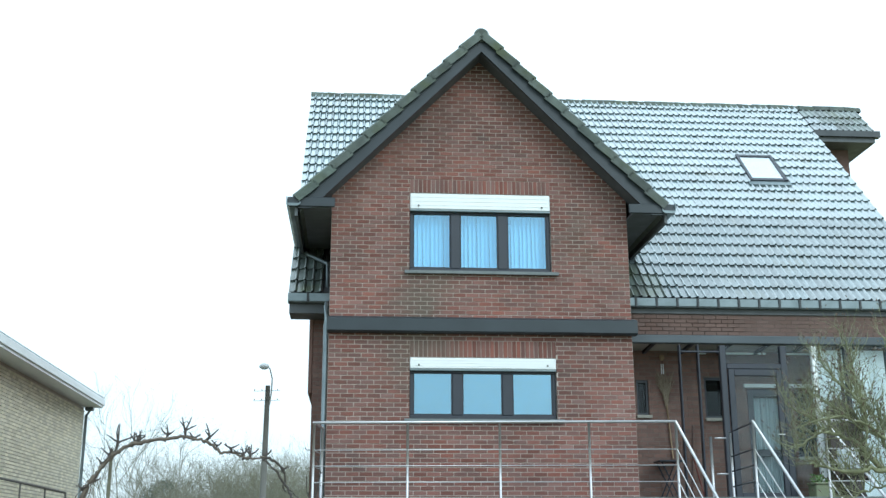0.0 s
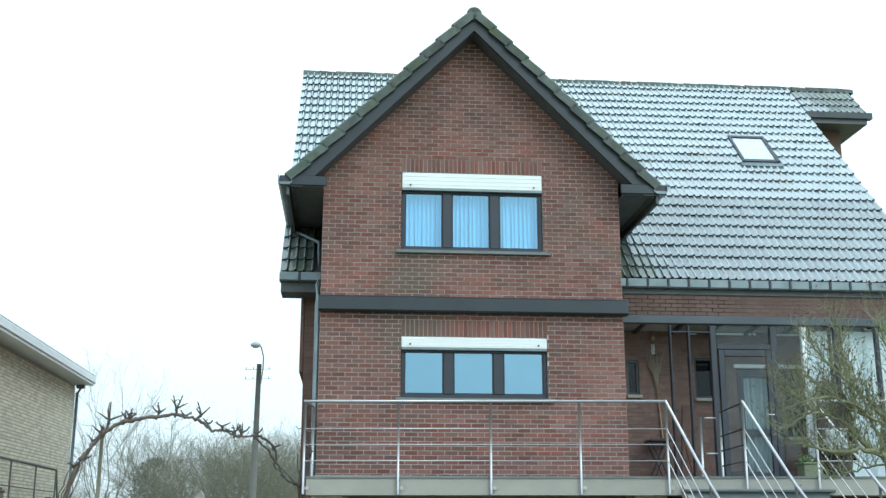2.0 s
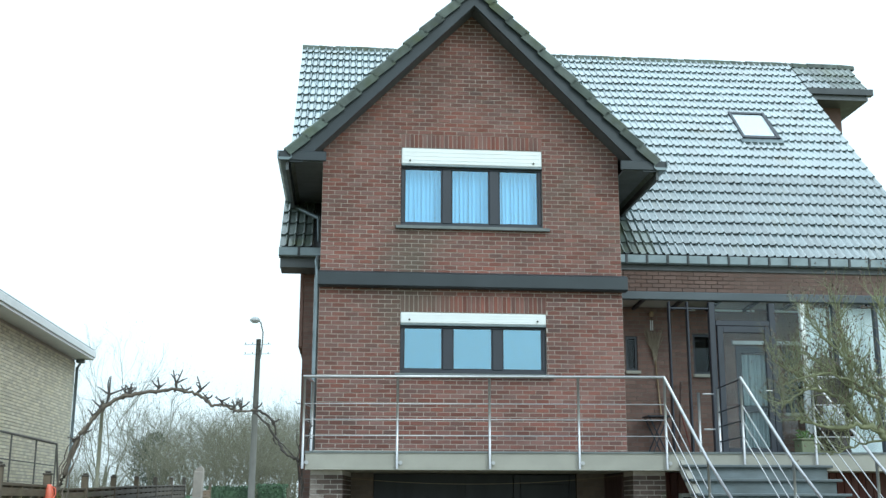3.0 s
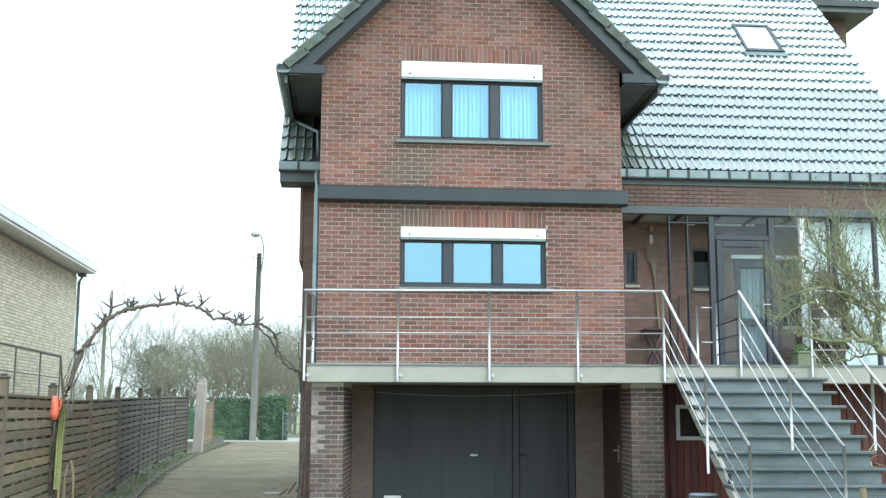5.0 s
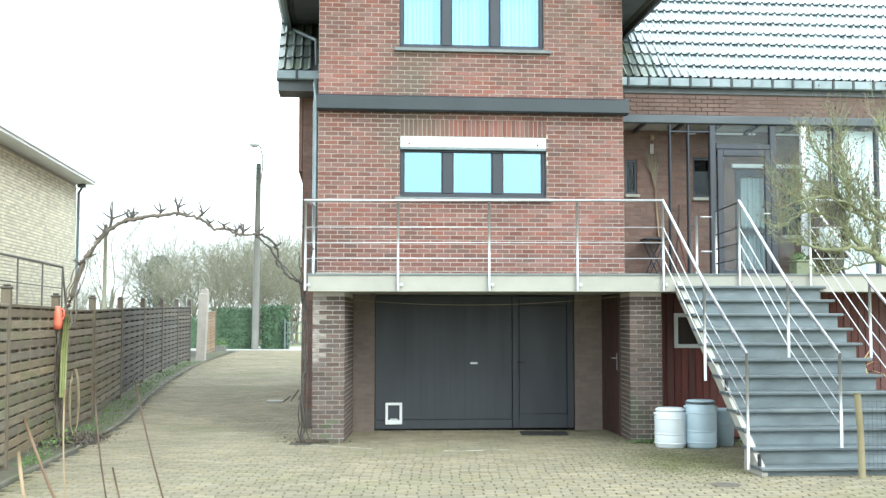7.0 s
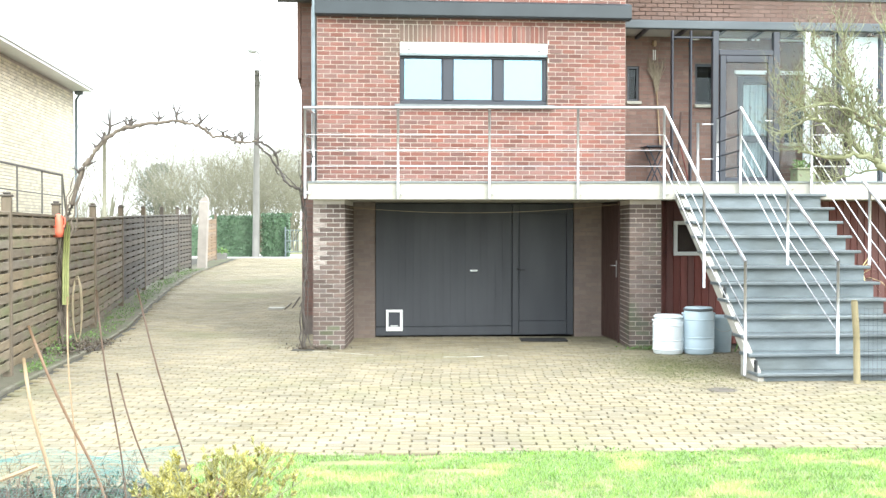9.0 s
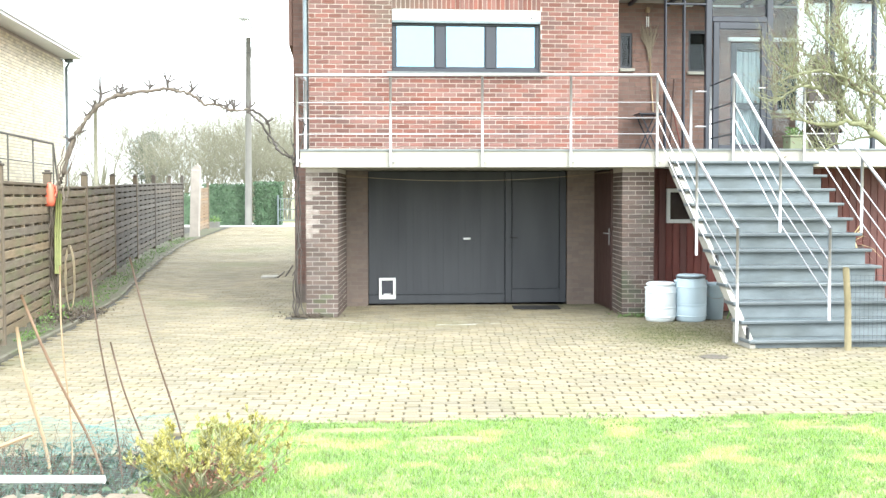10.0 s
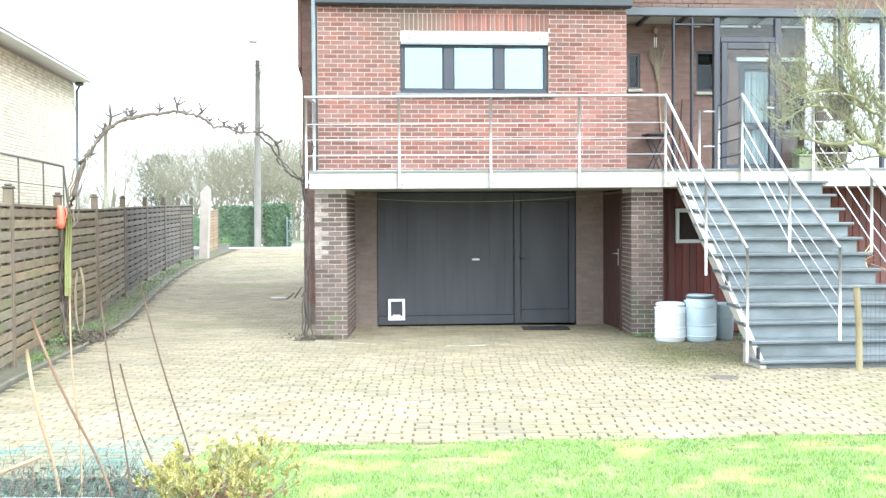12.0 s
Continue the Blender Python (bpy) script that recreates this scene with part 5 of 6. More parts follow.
part("shaft", Build().box(-0.15, 0.15, -0.13, 0.13, -0.05, 2.2, 0.02), PALE_POST, pale)
part("tip", Build().prism([(-0.15, 2.2), (0.15, 2.2), (0.12, 2.32), (0.05, 2.38), (-0.1, 2.26)], -0.1, 0.1), PALE_POST, pale)


def verge_width(y):
    """The kerb draws nearer to the fence towards the lawn."""
    return 0.2 + 0.35 * min(max((y - 11.0) / 4.0, 0.0), 1.0)


for (x0, y0), (x1, y1) in zip(fence_line, fence_line[1:]):
    ln = math.hypot(x1 - x0, y1 - y0)
    n = round(ln / 1.0)
    for i in range(n):
        ay, by = y0 + (y1 - y0) * i / n, y0 + (y1 - y0) * (i + 1) / n
        ax, bx = x0 + (x1 - x0) * i / n + verge_width(ay), x0 + (x1 - x0) * (i + 1) / n + verge_width(by)
        m = pose(ax, ay, rise(ay), 0, 0, math.degrees(math.atan2(by - ay, bx - ax)))
        thing("kerb_stone", Build().box(0.005, math.hypot(bx - ax, by - ay) - 0.005, -0.025, 0.025, -0.06, 0.02, 0.008), KERB, "grey concrete kerb stone along the driveway", "kerb", group="driveway kerb", m=m)
b, n = Build(), len(fence_line)
strip = fence_line + [(-8.6, 40.5), (-8.95, 44.4)]
n += 2
b.add([(x + o, y, rise(y) - 0.006) for x, y in strip for o in (-0.3, verge_width(y) - 0.02)], [(2 * i, 2 * i + 1, 2 * i + 3, 2 * i + 2) for i in range(n - 1)])
thing("verge", b, VERGE, "narrow strip of bare earth and moss between fence and kerb", "verge", kind="structure")
r2 = random.Random(21)


def beside_fence():
    t = r2.random() ** 1.2
    y = 12.6 + t * 23
    x = next(x0 + (x1 - x0) * (y - y0) / (y1 - y0) for (x0, y0), (x1, y1) in zip(fence_line, fence_line[1:]) if y <= y1)
    clump = 0.5 + 0.5 * math.sin(y * 2.1) * math.sin(y * 0.7 + 1)
    return (x + r2.uniform(0.06, verge_width(y) - 0.1), y, rise(y) - 0.02 + abs(r2.gauss(0, 0.02 + 0.16 * clump ** 4)))


thing("weeds", leaf_cloud(Build(), 3000, beside_fence, 0.032, r2, 1.2), LEAF_GREEN, "green weeds and grass along the fence foot", "weeds", kind="stuff")

# orange toy-like plastic holder hung on the fence, lime tube and hose round the vine trunk
bag = empty("orange_watering_can", pose(-5.27, 15.2, 1.66) @ Matrix.Scale(0.7, 4), label="orange plastic container hung on the fence by the vine", category="container")
part("body", Build().lathe([(0, -0.22), (0.09, -0.21), (0.115, -0.1), (0.09, 0.02), (0.1, 0.1), (0.06, 0.2), (0.035, 0.24), (0, 0.24)], 0, 0, 14), ORANGE, bag, smooth=True)
part("handle", Build().tube([(0.05, 0, 0.2), (0.12, 0, 0.16), (0.13, 0, 0.05), (0.1, 0, -0.02)], 0.016, 8), ORANGE, bag, smooth=True)

# ---- trees ----


def branches(b, start, direction, length, radius, depth, r, spread=0.55, droop=0.0, sides=4, keep=None, taper=0.62, bits=3):
    """A forking branch; keep gathers the tips."""
    pts, rad = [Vector(start)], [radius]
    d = Vector(direction).normalized()
    steps = 4 if depth > 1 else 3
    for i in range(steps):
        d = (d + Vector((r.gauss(0, 0.16), r.gauss(0, 0.16), r.gauss(0.03 - droop, 0.13)))).normalized()
        pts.append(pts[-1] + d * length / steps)
        rad.append(radius * (1 - (1 - taper) * (i + 1) / steps))
    b.tube(pts, rad, sides if depth > 1 else 3, caps=False)
    if keep is not None:
        keep.append(pts[-1])
    if depth == 0:
        return
    for i in range(bits):
        at = pts[-1] if i == 0 else pts[r.randint(1, steps)]
        nd = (d + Vector((r.gauss(0, spread), r.gauss(0, spread), r.gauss(0.1 - droop, spread)))).normalized()
        branches(b, at, nd, length * r.uniform(0.55, 0.85), radius * taper * r.uniform(0.6, 0.95), depth - 1, r, spread, droop, sides, keep, taper, bits)


def bare_tree(name, x, y, height, seed, label, depth=5, stems=3, material=TWIG, spread=0.42, thick=1.0):
    r = random.Random(seed)
    t = empty(name, pose(x, y, rise(y)), label=label, category="tree", group="bare trees beyond the street")
    b = Build()
    for s in range(stems):
        b.tube([(0.1 * s, 0, -0.05), (0.12 * s + r.gauss(0, 0.08), r.gauss(0, 0.08), height * 0.16), (0.16 * s + r.gauss(0, 0.1), r.gauss(0, 0.1), height * 0.3)], [0.06, 0.05, 0.035], 7)
    part("trunk", b, TWIG, t)
    b, tips = Build(), []
    for s in range(stems):
        for q in range(3):
            branches(b, (0.14 * s, 0, height * r.uniform(0.02, 0.2)), (r.gauss(0, 0.45), r.gauss(0, 0.45), 1), height * 0.34, 0.03 * thick, depth, r, spread, sides=4, keep=tips, taper=0.74)
    part("crown", b, material, t, kind="stuff")
    part("bud_haze", leaf_cloud(Build(), 1500, lambda: r.choice(tips) + Vector((r.gauss(0, 0.08), r.gauss(0, 0.08), r.gauss(0, 0.08))), 0.05, r), BUDS, t, "small greenish buds", kind="stuff")
    return t


tree_a = bare_tree("bare_tree", -14.5, 57, 6.4, 31, "bare grey-brown bushy tree beyond the street", depth=5, stems=3, thick=1.1)
tree_b = bare_tree("bare_tree", -11.5, 59, 6.2, 32, "bare thicket tree with fine twigs beyond the street", depth=5, stems=3, thick=1.1)
tree_c = bare_tree("bare_tree", -17.9, 60, 9.6, 33, "slender fine-twigged bare birch beyond the street", depth=5, stems=2, spread=0.4, thick=1.2)
for src, x, y, s, a in ((tree_a, -9.2, 56, 0.95, 120), (tree_b, -16.4, 62, 0.8, 60), (tree_b, -8.0, 61, 1.05, 200), (tree_a, -12.8, 63, 1.1, 260), (tree_a, -6.2, 60, 0.9, 30), (tree_b, -13.6, 55, 0.75, 310), (tree_b, -10.4, 64, 1.1, 170), (tree_c, -19.8, 64, 0.75, 90), (tree_a, -11.0, 56, 0.8, 75), (tree_b, -15.0, 65, 1.0, 15), (tree_a, -17.0, 66, 0.9, 140), (tree_b, -9.0, 66, 1.15, 100), (tree_b, -18.8, 58, 0.6, 220), (tree_a, -20.5, 60, 0.6, 330), (tree_b, -12.4, 53, 0.62, 25), (tree_a, -10.0, 53, 0.66, 205), (tree_b, -8.6, 54, 0.72, 285), (tree_a, -7.4, 53.5, 0.64, 95), (tree_a, -9.9, 60, 1.02, 235), (tree_b, -16.2, 54, 0.5, 20), (tree_b, -18.2, 55, 0.46, 100), (tree_a, -6.6, 56, 0.8, 10)):
    q = copy_thing(src, pose(x, y, rise(y), 0, 0, a) @ Matrix.Scale(s, 4))
    q.scale = (s, s, s)
r3 = random.Random(41)
ever = empty("evergreen_bush", pose(-15.3, 59, rise(59)), label="dark evergreen bush among the bare trees", category="bush")
part("trunk", Build().tube([(0, 0, -0.05), (0.05, 0, 1.2), (0, 0, 2.8)], [0.12, 0.1, 0.04], 8), BARK, ever)


def evergreen_place():
    z = r3.uniform(0.3, 4.6)
    w = 1.9 * (1 - (z / 5.2) ** 2) * (0.75 + 0.25 * math.sin(z * 5)) + 0.15
    a, q = r3.uniform(0, 6.28), math.sqrt(r3.random())
    return (w * q * math.cos(a) + 0.25 * math.sin(z * 3), w * q * math.sin(a), z)


part("crown", leaf_cloud(Build(), 6500, evergreen_place, 0.11, r3, 0.3, 0.16), EVERGREEN, ever, kind="stuff")


def hedge(x0, x1, y, h, seed):
    r = random.Random(seed)
    t = empty("hedge", pose(0, y, rise(y)), label="clipped dark green hedge along the street", category="hedge", group="street hedges")
    part("core", Build().box(x0 + 0.06, x1 - 0.06, 0.06, 0.74, -0.05, h - 0.06, 0.05), HEDGE, t)
    place = lambda: (r.uniform(x0, x1), r.uniform(-0.0, 0.1), r.uniform(0.02, h)) if r.random() < 0.75 else (r.uniform(x0, x1), r.uniform(0, 0.8), h + r.uniform(-0.06, 0.04))
    part("leaves", leaf_cloud(Build(), 3200, place, 0.085, r), HEDGE, t, kind="stuff")


hedge(-9.75, -7.92, 46.3, 1.66, 51)
hedge(-7.62, -6.42, 46.3, 1.75, 52)
hedge(-16.0, -10.2, 47.5, 1.3, 53)

lamp = empty("street_lamp", pose(-7.77, 46.0, rise(46)), label="tall grey concrete pole with a curved street lamp arm", category="street lamp")
part("pole", Build().tube([(0, 0, -0.05), (0.04, 0, 4), (0.07, 0, 7.72)], [0.15, 0.125, 0.1], 12), GREY_POLE, lamp, smooth=True)
part("arm", Build().tube([(0.18, -0.1, 6.9), (0.25, -0.12, 7.5), (0.26, -0.14, 8.0), (0.16, -0.2, 8.4), (0.0, -0.25, 8.52)], 0.028, 8), GREY_POLE, lamp, smooth=True)
part("lamp_head", Build().lathe([(0, 8.36), (0.1, 8.37), (0.2, 8.44), (0.22, 8.5), (0.15, 8.58), (0.05, 8.62), (0, 8.62)], -0.07, -0.25, 16), LAMPGLASS, lamp, "grey rounded lamp head", smooth=True)
for z in (7.1, 7.5):
    part("bracket", Build().tube([(-0.5, -0.1, z - 0.02), (0.6, -0.12, z)], 0.009, 6), ZINC_DARK, lamp)
    for x in (-0.45, -0.15, 0.5):
        part("insulator", Build().tube([(x, -0.11, z), (x, -0.11, z + 0.07)], 0.018, 6), GREY_POLE, lamp)
pole = empty("utility_pole", pose(-14.2, 46.5, rise(46)), label="thin dark wooden utility pole by the street", category="pole")
part("shaft", Build().tube([(0, 0, -0.05), (0.03, 0, 5.2)], [0.09, 0.07], 10), TWIG, pole, smooth=True)

gate2 = empty("garden_gate", pose(-6.57, 46.2, rise(46)), label="pale metal bar gate beside the hedge", category="gate")
for x in (0, 0.75, 1.5):
    part("post", Build().box(x - 0.03, x + 0.03, -0.03, 0.03, -0.05, 1.25, 0.006), ZINC, gate2)
for z in (0.2, 0.65, 1.1):
    part("rail", Build().box(0.03, 1.47, -0.015, 0.015, z, z + 0.035), ZINC, gate2)
for i in range(12):
    part("bar", Build().box(0.1 + i * 0.11, 0.118 + i * 0.11, -0.01, 0.01, 0.235, 1.1), ZINC, gate2)
tub = empty("planter_tub", pose(-8.8, 43.9, rise(44)), label="small pale planter at the end of the driveway", category="planter")
part("tub", Build().box(-0.22, 0.22, -0.2, 0.2, -0.05, 0.22, 0.02), GREY_POLE, tub)
r4 = random.Random(61)
part("foliage", leaf_cloud(Build(), 160, lambda: (r4.uniform(-0.25, 0.25), r4.uniform(-0.2, 0.2), 0.24 + abs(r4.gauss(0, 0.07))), 0.09, r4), LEAF_GREEN, tub, kind="stuff")

# ---- the neighbour's house behind the fence ----
NB = pose(-8.65, 26.0, 0, 0, 0, 95.9)
nb = empty("neighbour_house", NB, label="yellow-grey brick house with a white flat roof edge", category="house")
L = 13.0
part("wall", Build().box(-L, 0, 0.0, 6.0, -0.05, 4.82), MORTAR, nb)
b = Build()
for q in courses(-L, -0.02, 1.4, 4.82, seed=14):
    brick_box(b, q[0], q[1] + JOINT - 0.002, q[2], q[3] - 0.004, -0.022, 0.02)
part("brickwork", b, NEIGHBOUR, nb, "yellow-grey bricks", kind="stuff")
part("roof_edge", Build().box(-L - 0.5, 0.1, -0.46, 6.3, 4.87, 5.03, 0.01), SHUTTER, nb, "white roof edge")
part("roof_top", Build().box(-L - 0.5, 0.06, -0.42, 6.2, 5.03, 5.07), ZINC, nb, "grey zinc roof trim")
part("eave_soffit", Build().box(-L - 0.4, 0.06, -0.43, 0.0, 4.822, 4.87), SHUTTER, nb)
part("downpipe", Build().tube([(-0.06, -0.18, 4.8), (-0.06, -0.08, 4.62), (-0.06, -0.06, 0)], 0.035, 10), ZINC, nb, smooth=True)
part("gutter_funnel", Build().box(-0.13, 0.03, -0.24, -0.05, 4.74, 4.82, 0.02), ZINC, nb)
nr = empty("terrace_railing", NB, label="thin grey metal railing before the neighbouring house", category="railing")
for x in (-6.6, -4.9, -3.3):
    part("post", Build().tube([(x, -0.5, 0), (x, -0.5, 2.72)], 0.016, 8), GREY_POLE, nr)
part("rail", Build().tube([(-8, -0.5, 2.74), (-3.3, -0.5, 2.72), (-2.8, -0.5, 1.6)], 0.02, 8), GREY_POLE, nr)
part("rail", Build().tube([(-8, -0.5, 2.3), (-3.3, -0.5, 2.28)], 0.01, 8), GREY_POLE, nr)

# ---- the trained vine that arches from the fence to the house ----
vine = empty("grape_vine", label="gnarled bare vine trained in an arch over the driveway", category="vine")
r5 = random.Random(71)


def gnarl(pts, r0, r1, wob=0.02, n=6):
    out, rad = [], []
    P = [Vector(p) for p in pts]
    for i in range(len(P) - 1):
        a, c, e, f = P[max(i - 1, 0)], P[i], P[i + 1], P[min(i + 2, len(P) - 1)]
        for k in range(n):
            t = k / n
            q = 0.5 * ((2 * c) + (e - a) * t + (2 * a - 5 * c + 4 * e - f) * t * t + (3 * c - a - 3 * e + f) * t ** 3)
            out.append(q + Vector((r5.gauss(0, wob), r5.gauss(0, wob), r5.gauss(0, wob))))
    out.append(P[-1])
    m = len(out) - 1
    return out, [(r0 + (r1 - r0) * i / m) * r5.uniform(0.8, 1.25) for i in range(m + 1)]


arch = [(x, 15.3, z) for x, z in ((-5.26, -0.03), (-5.25, 0.68), (-5.24, 1.24), (-5.2, 1.74), (-5.11, 1.95), (-5.02, 2.28), (-4.91, 2.53), (-4.76, 2.72), (-4.63, 2.87), (-4.42, 3.0), (-4.18, 3.05), (-3.92, 3.08), (-3.7, 3.11), (-3.41, 3.05), (-3.27, 2.98), (-3.16, 2.89), (-3.03, 2.9), (-2.85, 2.82), (-2.68, 2.81), (-2.56, 2.84))]
pts, rad = gnarl(arch, 0.036, 0.014, 0.008)
part("main_stem", Build().tube(pts, rad, 8), VINE_BARK, vine, smooth=True)
for line, ra, rb in ((((-2.57, 2.84), (-2.4, 2.76), (-2.28, 2.59), (-2.3, 2.44), (-2.26, 2.36)), 0.02, 0.008),
                     (((-2.6, 2.8), (-2.42, 2.66), (-2.26, 2.42), (-2.1, 2.23), (-1.95, 2.17), (-1.86, 2.12)), 0.013, 0.018),
                     (((-2.3, 2.5), (-2.15, 2.36), (-1.98, 2.2), (-1.88, 2.06)), 0.007, 0.009),
                     (((-1.86, 2.12), (-1.79, 2.5), (-1.77, 2.62), (-1.86, 2.84), (-1.98, 2.93)), 0.012, 0.006)):
    p2, rad2 = gnarl([(x, 15.3 if x < -2.2 else 15.0, z) for x, z in line], ra, rb, 0.008)
    part("side_stem", Build().tube(p2, rad2, 6), BARK, vine, smooth=True)
for dx, ra in ((0.0, 0.016), (0.06, 0.008), (-0.07, 0.01), (-0.03, 0.012)):
    p3, rad3 = gnarl([(-1.86 + dx, 14.97, 0), (-1.88 + dx * 0.6, 14.95, 0.6), (-1.84 + dx * 0.4, 14.95, 1.2), (-1.87 + dx * 0.5, 14.95, 1.9), (-1.87 + dx, 14.9, 2.2 + abs(dx) * 5)], ra, ra * 0.55, 0.014)
    part("climbing_stem", Build().tube(p3, rad3, 6), BARK, vine, smooth=True)


def spur(x0, z0, x1, z1, fingers):
    """A knobbly pruned stump on the stem, ending in a few crooked fingers."""
    b = Build()
    a, c = Vector((x0, 15.3, z0 - 0.03)), Vector((x1, 15.3, z1))
    knot = a.lerp(c, 0.5) + Vector((r5.gauss(0, 0.014), r5.gauss(0, 0.014), 0))
    b.tube([a, a.lerp(knot, 0.5) + Vector((r5.gauss(0, 0.01), 0, 0)), knot], [0.016, 0.017, 0.024], 7)
    ln = (c - a).length * 0.72 + 0.035
    for i in range(fingers):
        u = (i / max(fingers - 1, 1) - 0.5) * 1.9 + r5.gauss(0, 0.15)
        d = Vector((math.sin(u) * 0.9, r5.gauss(0, 0.3), math.cos(u) * 0.9 + 0.15)) * ln * r5.uniform(0.65, 1.1)
        mid = knot + d * 0.55 + Vector((r5.gauss(0, 0.012), 0, -0.008))
        b.tube([knot, mid, knot + d], [0.016, 0.011, 0.0065], 5)
        if r5.random() < 0.6:
            b.tube([mid, mid + Vector((r5.choice((-1, 1)) * r5.uniform(0.02, 0.05), 0, r5.uniform(0.0, 0.04)))], [0.01, 0.005], 5)
    return part("spur", b, BARK, vine)


for x0, z0, x1, z1, k in ((-4.63, 2.9, -4.54, 3.2, 4), (-4.4, 3.0, -4.27, 3.1, 4), (-4.33, 3.03, -4.22, 3.13, 3), (-3.94, 3.07, -3.9, 3.22, 3), (-3.69, 3.1, -3.68, 3.31, 4), (-3.55, 3.08, -3.53, 3.13, 2), (-3.41, 3.05, -3.28, 3.18, 3),
                          (-3.25, 2.97, -3.2, 3.03, 2), (-3.05, 2.9, -3.03, 3.03, 2), (-2.87, 2.82, -2.84, 2.95, 4), (-2.8, 2.82, -2.74, 2.93, 4), (-4.69, 2.82, -4.7, 2.95, 4), (-4.76, 2.72, -4.79, 2.82, 2), (-4.89, 2.54, -4.81, 2.54, 3), (-4.98, 2.4, -5.03, 2.47, 2), (-2.58, 2.83, -2.57, 2.9, 3), (-2.33, 2.66, -2.28, 2.71, 2)):
    spur(x0, z0, x1, z1, k)
for dx in (-0.07, -0.03, 0.06, 0.09):
    q, w = gnarl([(-5.22 + dx * 0.6, 15.26, 0), (-5.24 + dx, 15.22, 0.8), (-5.17 + dx, 15.22, 1.6), (-5.03 + dx, 15.25, 2.25), (-4.88 + dx * 0.4, 15.28, 2.55)], 0.016, 0.006, 0.016)
    part("runner", Build().tube(q, w, 5), VINE_BARK, vine)
b = Build()
for dx, z1 in ((-0.03, 1.62), (0.0, 1.72), (0.03, 1.68)):
    b.tube([(-5.16 + dx, 15.14, 0.59), (-5.155 + dx, 15.15, 1.2), (-5.14 + dx, 15.18, z1)], [0.016, 0.017, 0.013], 8)
thing("plastic_sleeve", b, LIME, "yellow-green ribbed plastic sleeve along the vine stem", "sleeve", smooth=True)
coil = [(-5.0 + 0.07 * math.cos(a) * (1 if a < 9 else 0.75), 15.15, 0.53 + 0.44 * math.sin(a) + 0.02 * math.sin(a * 0.37)) for a in [i * 0.35 for i in range(44)]]
thing("garden_hose", Build().tube(coil, 0.006, 6), HOSE, "pale garden hose looped beside the vine", "hose", smooth=True)
rd = random.Random(77)
thing("leaf_litter", leaf_cloud(Build(), 1500, lambda: (-5.0 + rd.gauss(0, 0.2), 15.1 + rd.gauss(0, 0.45), 0.003 + abs(rd.gauss(0, 0.022))), 0.04, rd, 0.4, 0.25), LITTER, "dark dead leaves and soil heaped at the vine foot", "leaf litter", kind="stuff")
q, w = gnarl([(-5.4, 14.9, 0.02), (-5.2, 14.6, 0.05), (-4.8, 14.7, 0.03), (-4.55, 14.95, 0.06)], 0.02, 0.01, 0.02)
thing("fallen_branch", Build().tube(q, w, 6), BARK, "dry branch lying at the vine foot", "branch")

# ---- mossy shrub beside the stair ----
r6 = random.Random(83)
bush = empty("magnolia_bush", label="leafless shrub with green mossy limbs beside the stair", category="shrub")
part("trunk", Build().tube([(5.4, 10.9, -0.05), (5.35, 10.9, 0.8), (5.1, 10.93, 1.5), (4.75, 10.95, 1.98)], [0.09, 0.075, 0.06, 0.048], 9), BARK, bush, smooth=True)


def twig(b, pods, at, d, length, radius, depth, r):
    """A crooked shoot that bends upwards, forks, and ends in a swollen bud."""
    pts, rads = [Vector(at)], [radius]
    d = Vector(d).normalized()
    n = 4
    for i in range(n):
        d = (d + Vector((r.gauss(0, 0.2), r.gauss(0, 0.2), r.gauss(0.12, 0.2)))).normalized()
        pts.append(pts[-1] + d * length / n)
        rads.append(radius * (1 - 0.45 * (i + 1) / n))
    b.tube(pts, rads, 5 if radius > 0.006 else 4, caps=False)
    if depth:
        for i in range(r.choice((2, 2, 3))):
            side = Vector((r.gauss(0, 0.75), r.gauss(0, 0.6), r.gauss(0.3, 0.45)))
            twig(b, pods, pts[-1] if i == 0 else pts[r.randint(1, n - 1)], d * 0.8 + side, length * r.uniform(0.5, 0.85), rads[-1] * r.uniform(0.7, 0.95), depth - 1, r)
    elif r.random() < 0.55:
        e, l = pts[-1], r.uniform(0.02, 0.042)
        pods.tube([e, e + d * l * 0.4, e + d * l], [0.003, 0.0065, 0.0015], 5, caps=False)


SHRUB_LINES = (
    (((4.8, 1.95), (4.36, 2.22), (4.23, 2.33), (4.04, 2.36), (3.84, 2.33), (3.66, 2.37), (3.45, 2.41)), 0.042, 0.008),
    (((4.2, 2.34), (4.07, 2.45), (3.99, 2.58), (3.85, 2.67), (3.67, 2.72), (3.5, 2.87), (3.29, 3.0)), 0.03, 0.007),
    (((3.99, 2.58), (4.01, 2.83), (3.9, 3.05), (3.72, 3.22), (3.58, 3.42)), 0.02, 0.006),
    (((4.5, 2.15), (4.46, 2.55), (4.27, 2.75), (4.07, 3.0), (3.97, 3.3), (3.95, 3.6)), 0.026, 0.006),
    (((4.65, 2.1), (4.56, 2.8), (4.42, 3.25), (4.33, 3.6)), 0.026, 0.007),
    (((4.42, 2.5), (4.12, 2.7), (3.82, 2.84), (3.55, 2.82), (3.32, 2.74)), 0.018, 0.006),
    (((4.36, 2.22), (4.12, 2.19), (3.93, 2.13), (3.8, 2.08)), 0.014, 0.006),
    (((3.67, 2.72), (3.5, 2.68), (3.36, 2.58), (3.28, 2.5)), 0.012, 0.005),
    (((4.3, 2.28), (4.2, 2.62), (4.0, 2.76), (3.74, 2.98), (3.5, 3.1)), 0.018, 0.006),
)
